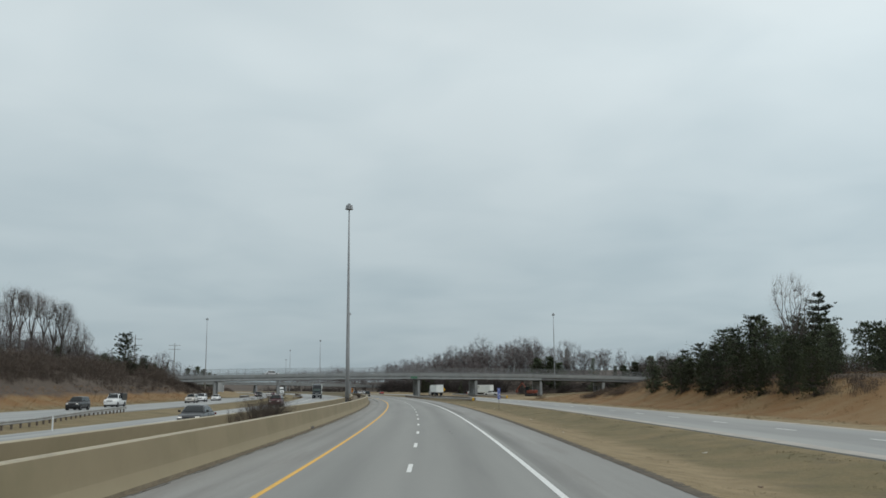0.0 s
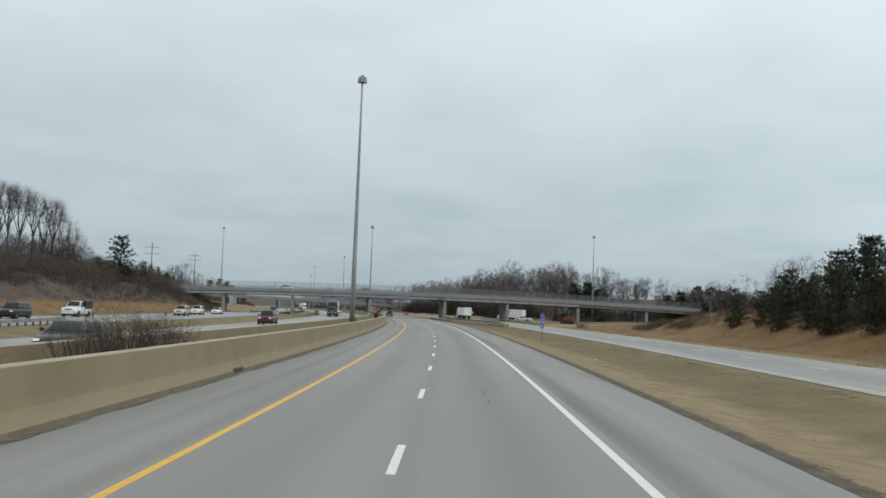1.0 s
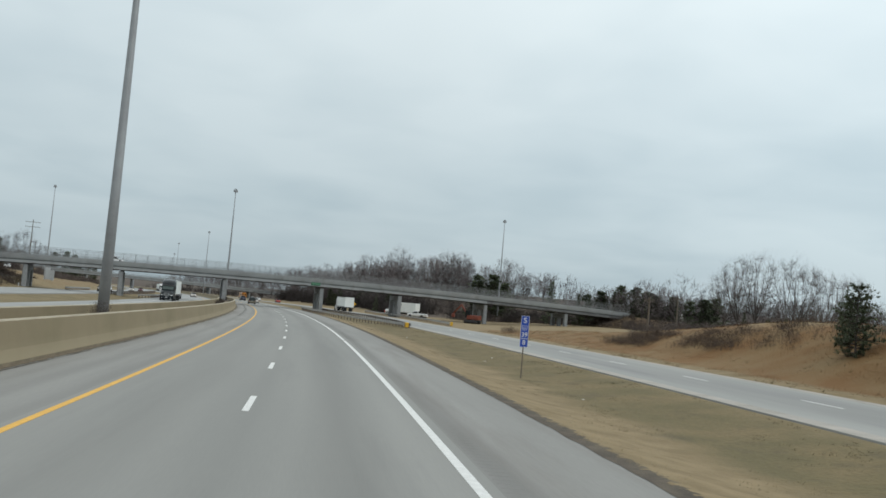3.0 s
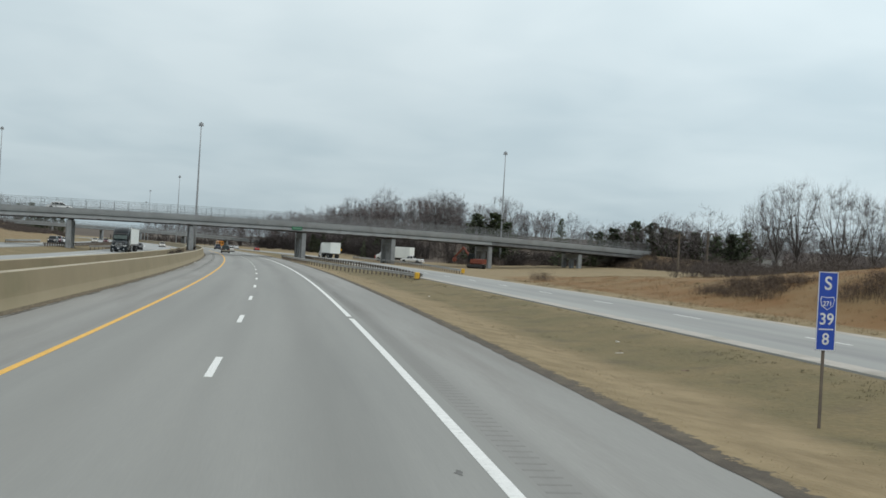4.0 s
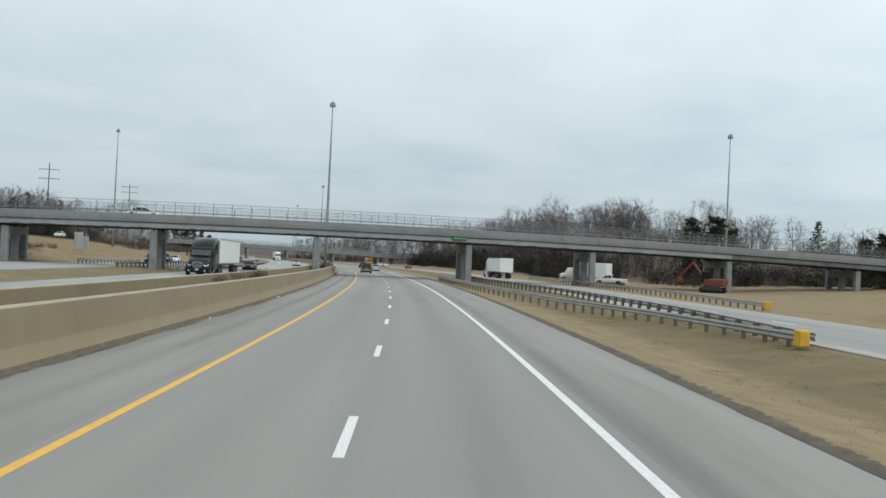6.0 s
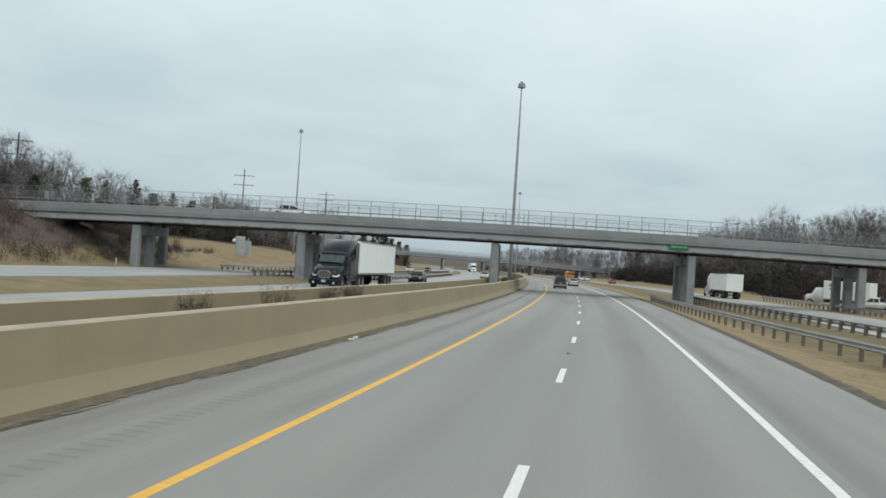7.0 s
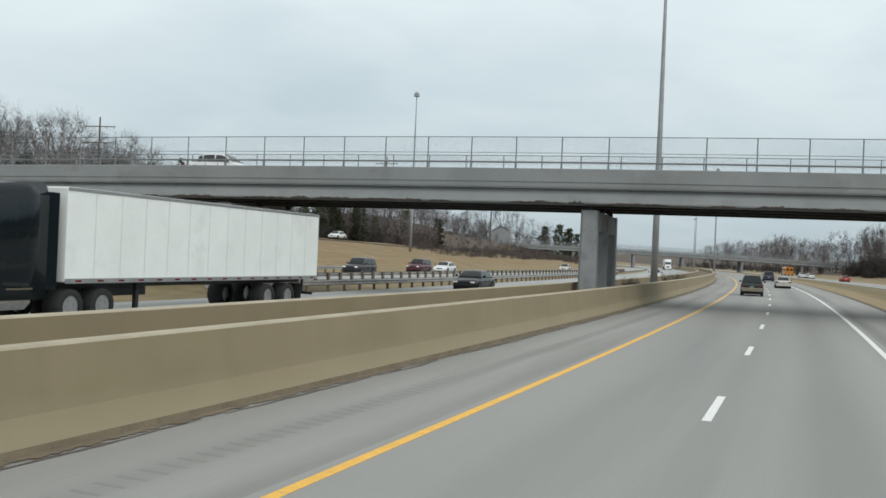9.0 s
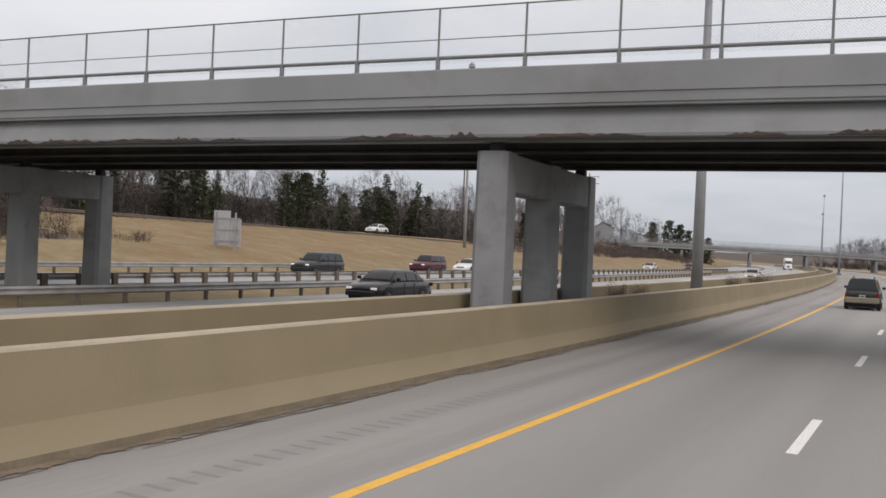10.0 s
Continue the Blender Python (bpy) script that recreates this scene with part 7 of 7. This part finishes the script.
    for sx in (-1, 1):
        for i in range(1, 13):
            shared_part("panel_seam", meshes[0], trailer, pose(sx * 1.293, y0 - box_len * i / 13, 2.6))
        for i in range(16):
            shared_part("marker_tape", meshes[1], trailer, pose(sx * 1.318, y0 - 0.5 - (box_len - 1) * i / 15, 1.25))
        bm = bmesh.new()
        box(bm, sx * 1.3, (y0 + y1) / 2, 1.25, 0.03, box_len, 0.14)
        part("lower_rail", bm, M_SKIRT, trailer, "aluminium lower side rail")
        bm = bmesh.new()
        box(bm, sx * 1.295, (y0 + y1) / 2, 3.89, 0.02, box_len, 0.1)
        part("upper_rail", bm, M_SKIRT, trailer, "aluminium upper side rail")
    bm = bmesh.new()
    box(bm, 0, (y0 + y1) / 2, 1.1, 1.0, box_len * 0.98, 0.2)
    for sx in (-1, 1):
        box(bm, sx * 0.8, y0 - 3.6, 0.72, 0.14, 0.14, 0.9)
    part("landing_gear", bm, M_TRIM, trailer, "black frame and landing legs")
    for y in (y1 + 2.3, y1 + 3.8):
        for sx in (-1, 1):
            wheel(t, sx * 1.27, y, 0.51, 0.62)
    bm = bmesh.new()
    for sx in (-1, 1):
        box(bm, sx * 0.95, y1 + 1.25, 0.62, 0.6, 0.02, 0.75)
    box(bm, 0, y1 + 0.05, 0.55, 2.2, 0.1, 0.12)
    for sx in (-1, 1):
        box(bm, sx * 0.6, y1 + 0.08, 0.85, 0.08, 0.08, 0.6)
    part("mud_flap", bm, M_TRIM, t, "black mud flaps and rear guard")
    return t


put(semi(P_NAVY, box_len=14.6), 258.9, -19.5, "dark navy semi truck pulling a long white box trailer", "truck", "", True)
far_semi = semi(P_WHITE, box_len=14)
put(far_semi, 600, -16.5, "white semi truck far off coming towards", "truck", "", True)
# trucks parked along the far side of the ramp


def box_truck(cab_paint):
    """A short truck with a white box body; the nose is at y = 0."""
    t = empty("box_truck")
    bm = bmesh.new()
    loft(bm, [[(w, y, 0.55), (w, y, z1 - 0.25), (w * 0.85, y, z1), (-w * 0.85, y, z1), (-w, y, z1 - 0.25), (-w, y, 0.55)] for y, w, z1 in ((0, 0.85, 1.35), (-0.3, 1.0, 1.6), (-1.1, 1.05, 1.75), (-1.25, 1.08, 2.0), (-1.75, 1.1, 2.7), (-2.9, 1.1, 2.75))])
    part("cab", bm, P_WHITE, t, "white cab", True)
    bm = bmesh.new()
    box(bm, 0, 0.02, 0.95, 1.9, 0.3, 0.8, 0.08)
    part("nose", bm, cab_paint, t, "orange-red nose")
    bm = bmesh.new()
    quad_panel(bm, (-0.95, -1.24, 1.95), (0.95, -1.24, 1.95), (0.9, -1.72, 2.58), (-0.9, -1.72, 2.58), 0.02, Vector((0, 0.03, 0)))
    part("windscreen", bm, M_GLASS, t)
    bm = bmesh.new()
    box(bm, 0, -6.4, 2.45, 2.5, 6.8, 2.7, 0.04)
    bx = part("cargo_box", bm, P_TRAILER, t, "white cargo box")
    bm = bmesh.new()
    for sx in (-1, 1):
        box(bm, sx * 1.256, -4.6, 3.15, 0.01, 1.5, 0.28)
        box(bm, sx * 1.256, -4.4, 2.6, 0.01, 0.9, 0.24)
    part("lettering_bars", bm, M_BAR, bx, "dark bars of lettering")
    bm = bmesh.new()
    box(bm, 0, -5.2, 0.8, 0.9, 9, 0.3)
    part("chassis", bm, M_TRIM, t)
    for y in (-1.0, -7.6):
        for sx in (-1, 1):
            wheel(t, sx * 1.2, y, 0.48, 0.32)
    return t


t2 = box_truck(P_BRIGHT)
t2.matrix_basis = pose(10.4, 339.5, 0.0, 0, 0, 58)
tagged(t2, "box truck with an orange-red nose and a white cargo box", "truck")
t3 = semi(P_WHITE, box_len=13)
t3.matrix_basis = stand(358, 25.8, 0.0)
tagged(t3, "white semi truck with a white box trailer on the ramp", "truck")
pk = car("pickup", P_WHITE, 5.6, 1.95, 1.8, name="pickup_truck")
pk.matrix_basis = pose(18.4, 329.0, 0.0, 0, 0, 60)
tagged(pk, "white pickup truck beside the ramp", "truck")


def school_bus():
    t = empty("school_bus")
    bm = bmesh.new()
    loft(bm, [[(1.15, y, 0.6), (1.2, y, 1.2), (1.2, y, 2.7), (0.9, y, 3.05), (-0.9, y, 3.05), (-1.2, y, 2.7), (-1.2, y, 1.2), (-1.15, y, 0.6)] for y in (-5, 4)])
    box(bm, 0, 4.7, 1.2, 1.9, 1.4, 1.2, 0.1)
    part("body", bm, P_ORANGE, t, "orange-yellow bus body")
    for sx in (-1, 1):
        for k in range(9):
            bm = bmesh.new()
            box(bm, sx * 1.2, -4.4 + k * 0.95, 2.1, 0.03, 0.72, 0.6)
            part("window", bm, M_GLASS, t)
        for y in (-3.2, 4.2):
            wheel(t, sx * 1.22, y, 0.48, 0.3)
    for x in (-0.6, 0.6):
        bm = bmesh.new()
        box(bm, x, -5.01, 2.1, 0.8, 0.03, 0.65)
        part("rear_window", bm, M_GLASS, t)
    return t


put(school_bus(), 575, 22, "orange-yellow school bus far ahead", "bus")


def excavator():
    t = empty("excavator")
    for sx in (-1, 1):
        bm = bmesh.new()
        box(bm, sx * 1.1, 0, 0.45, 0.55, 3.6, 0.85, 0.3)
        part("track", bm, M_TRIM, t, "dark crawler track")
    bm = bmesh.new()
    box(bm, 0, -0.4, 1.55, 2.4, 3.0, 1.1, 0.15)
    part("engine_house", bm, P_DIGGER, t, "red engine housing")
    bm = bmesh.new()
    box(bm, -0.7, 0.9, 2.3, 0.95, 1.2, 1.7, 0.08)
    part("cab", bm, M_GLASS, t, "glazed cab")
    bm = bmesh.new()
    tube(bm, (0.3, 1.0, 1.6), (0.3, 3.2, 4.4), 0.24, 0.2, 6)
    tube(bm, (0.3, 3.2, 4.4), (0.3, 5.2, 2.2), 0.2, 0.16, 6)
    box(bm, 0.3, 5.2, 1.7, 0.9, 0.8, 0.9, 0.2)
    part("boom", bm, P_DIGGER, t, "red digger boom and bucket")
    return t


ex = excavator()
ex.matrix_basis = pose(29.6, 301.2, -0.1, 0, 0, 60)
tagged(ex, "red excavator parked on the grass by the bridge", "excavator")
# cars on the overpass
wc = car("sedan", P_WHITE, 4.6, 1.8, 1.5)
wc.matrix_basis = pose(*on_bridge(-24.0, 2.6, 6.88), 0, 0, math.degrees(math.atan2(UX[1], UX[0])) - 90)
tagged(wc, "white car driving over the overpass", "car")


# ---- houses on the far hill ----
def house(w, l, h, roof_h, wall, roof):
    t = empty("house")
    bm = bmesh.new()
    box(bm, 0, 0, h / 2, w, l, h)
    part("wall", bm, wall, t, "pale siding walls")
    bm = bmesh.new()
    e = 0.4
    loft(bm, [[(-w / 2 - e, y, h - 0.15), (0, y, h + roof_h), (w / 2 + e, y, h - 0.15), (0, y, h + roof_h - 0.25)] for y in (-l / 2 - e, l / 2 + e)])
    bm2 = bmesh.new()
    part("roof", bm, roof, t, "dark shingled gable roof")
    loft(bm2, [[(-w / 2, y, h - 0.02), (0, y, h + roof_h - 0.26), (w / 2, y, h - 0.02)] for y in (-l / 2, l / 2)])
    part("gable", bm2, wall, t)
    for y in (-l * 0.3, 0, l * 0.3):
        for z in ((1.4, 4.0) if h > 4.5 else (1.4,)):
            for sx in (-1, 1):
                bm = bmesh.new()
                box(bm, sx * (w / 2 + 0.01), y, z, 0.06, 0.9, 1.2)
                wi = part("window", bm, M_SIGN_WHITE, t, "white window frame")
                bm = bmesh.new()
                box(bm, sx * (w / 2 + 0.035), y, z, 0.03, 0.7, 1.0)
                part("pane", bm, M_GLASS, wi)
    return t


W_PALE = material("pale_siding", (0.6, 0.6, 0.58), (0.54, 0.54, 0.52), scale=0.8, rough=0.7)
W_GREY = material("grey_siding", (0.3, 0.31, 0.32), scale=0.8, rough=0.7)
R_DARK = material("dark_shingles", (0.07, 0.065, 0.062), (0.1, 0.09, 0.085), scale=1.5, rough=0.9)
for x, y, t_, w, l, h, wall in ((113, 344, 70, 8, 11, 5.0, W_PALE), (94, 353, 60, 8, 12, 5.2, W_PALE), (-190, 631, 30, 9, 12, 5.2, W_GREY)):
    hs_ = house(w, l, h, 2.6, wall, R_DARK)
    hs_.matrix_basis = pose(x, y, ground_at(x, y) - 0.2, 0, 0, t_)
    tagged(hs_, "grey gabled house among bare trees on the hill" if wall is W_GREY else "small gabled house with pale walls among the trees", "house", "houses on the hill")
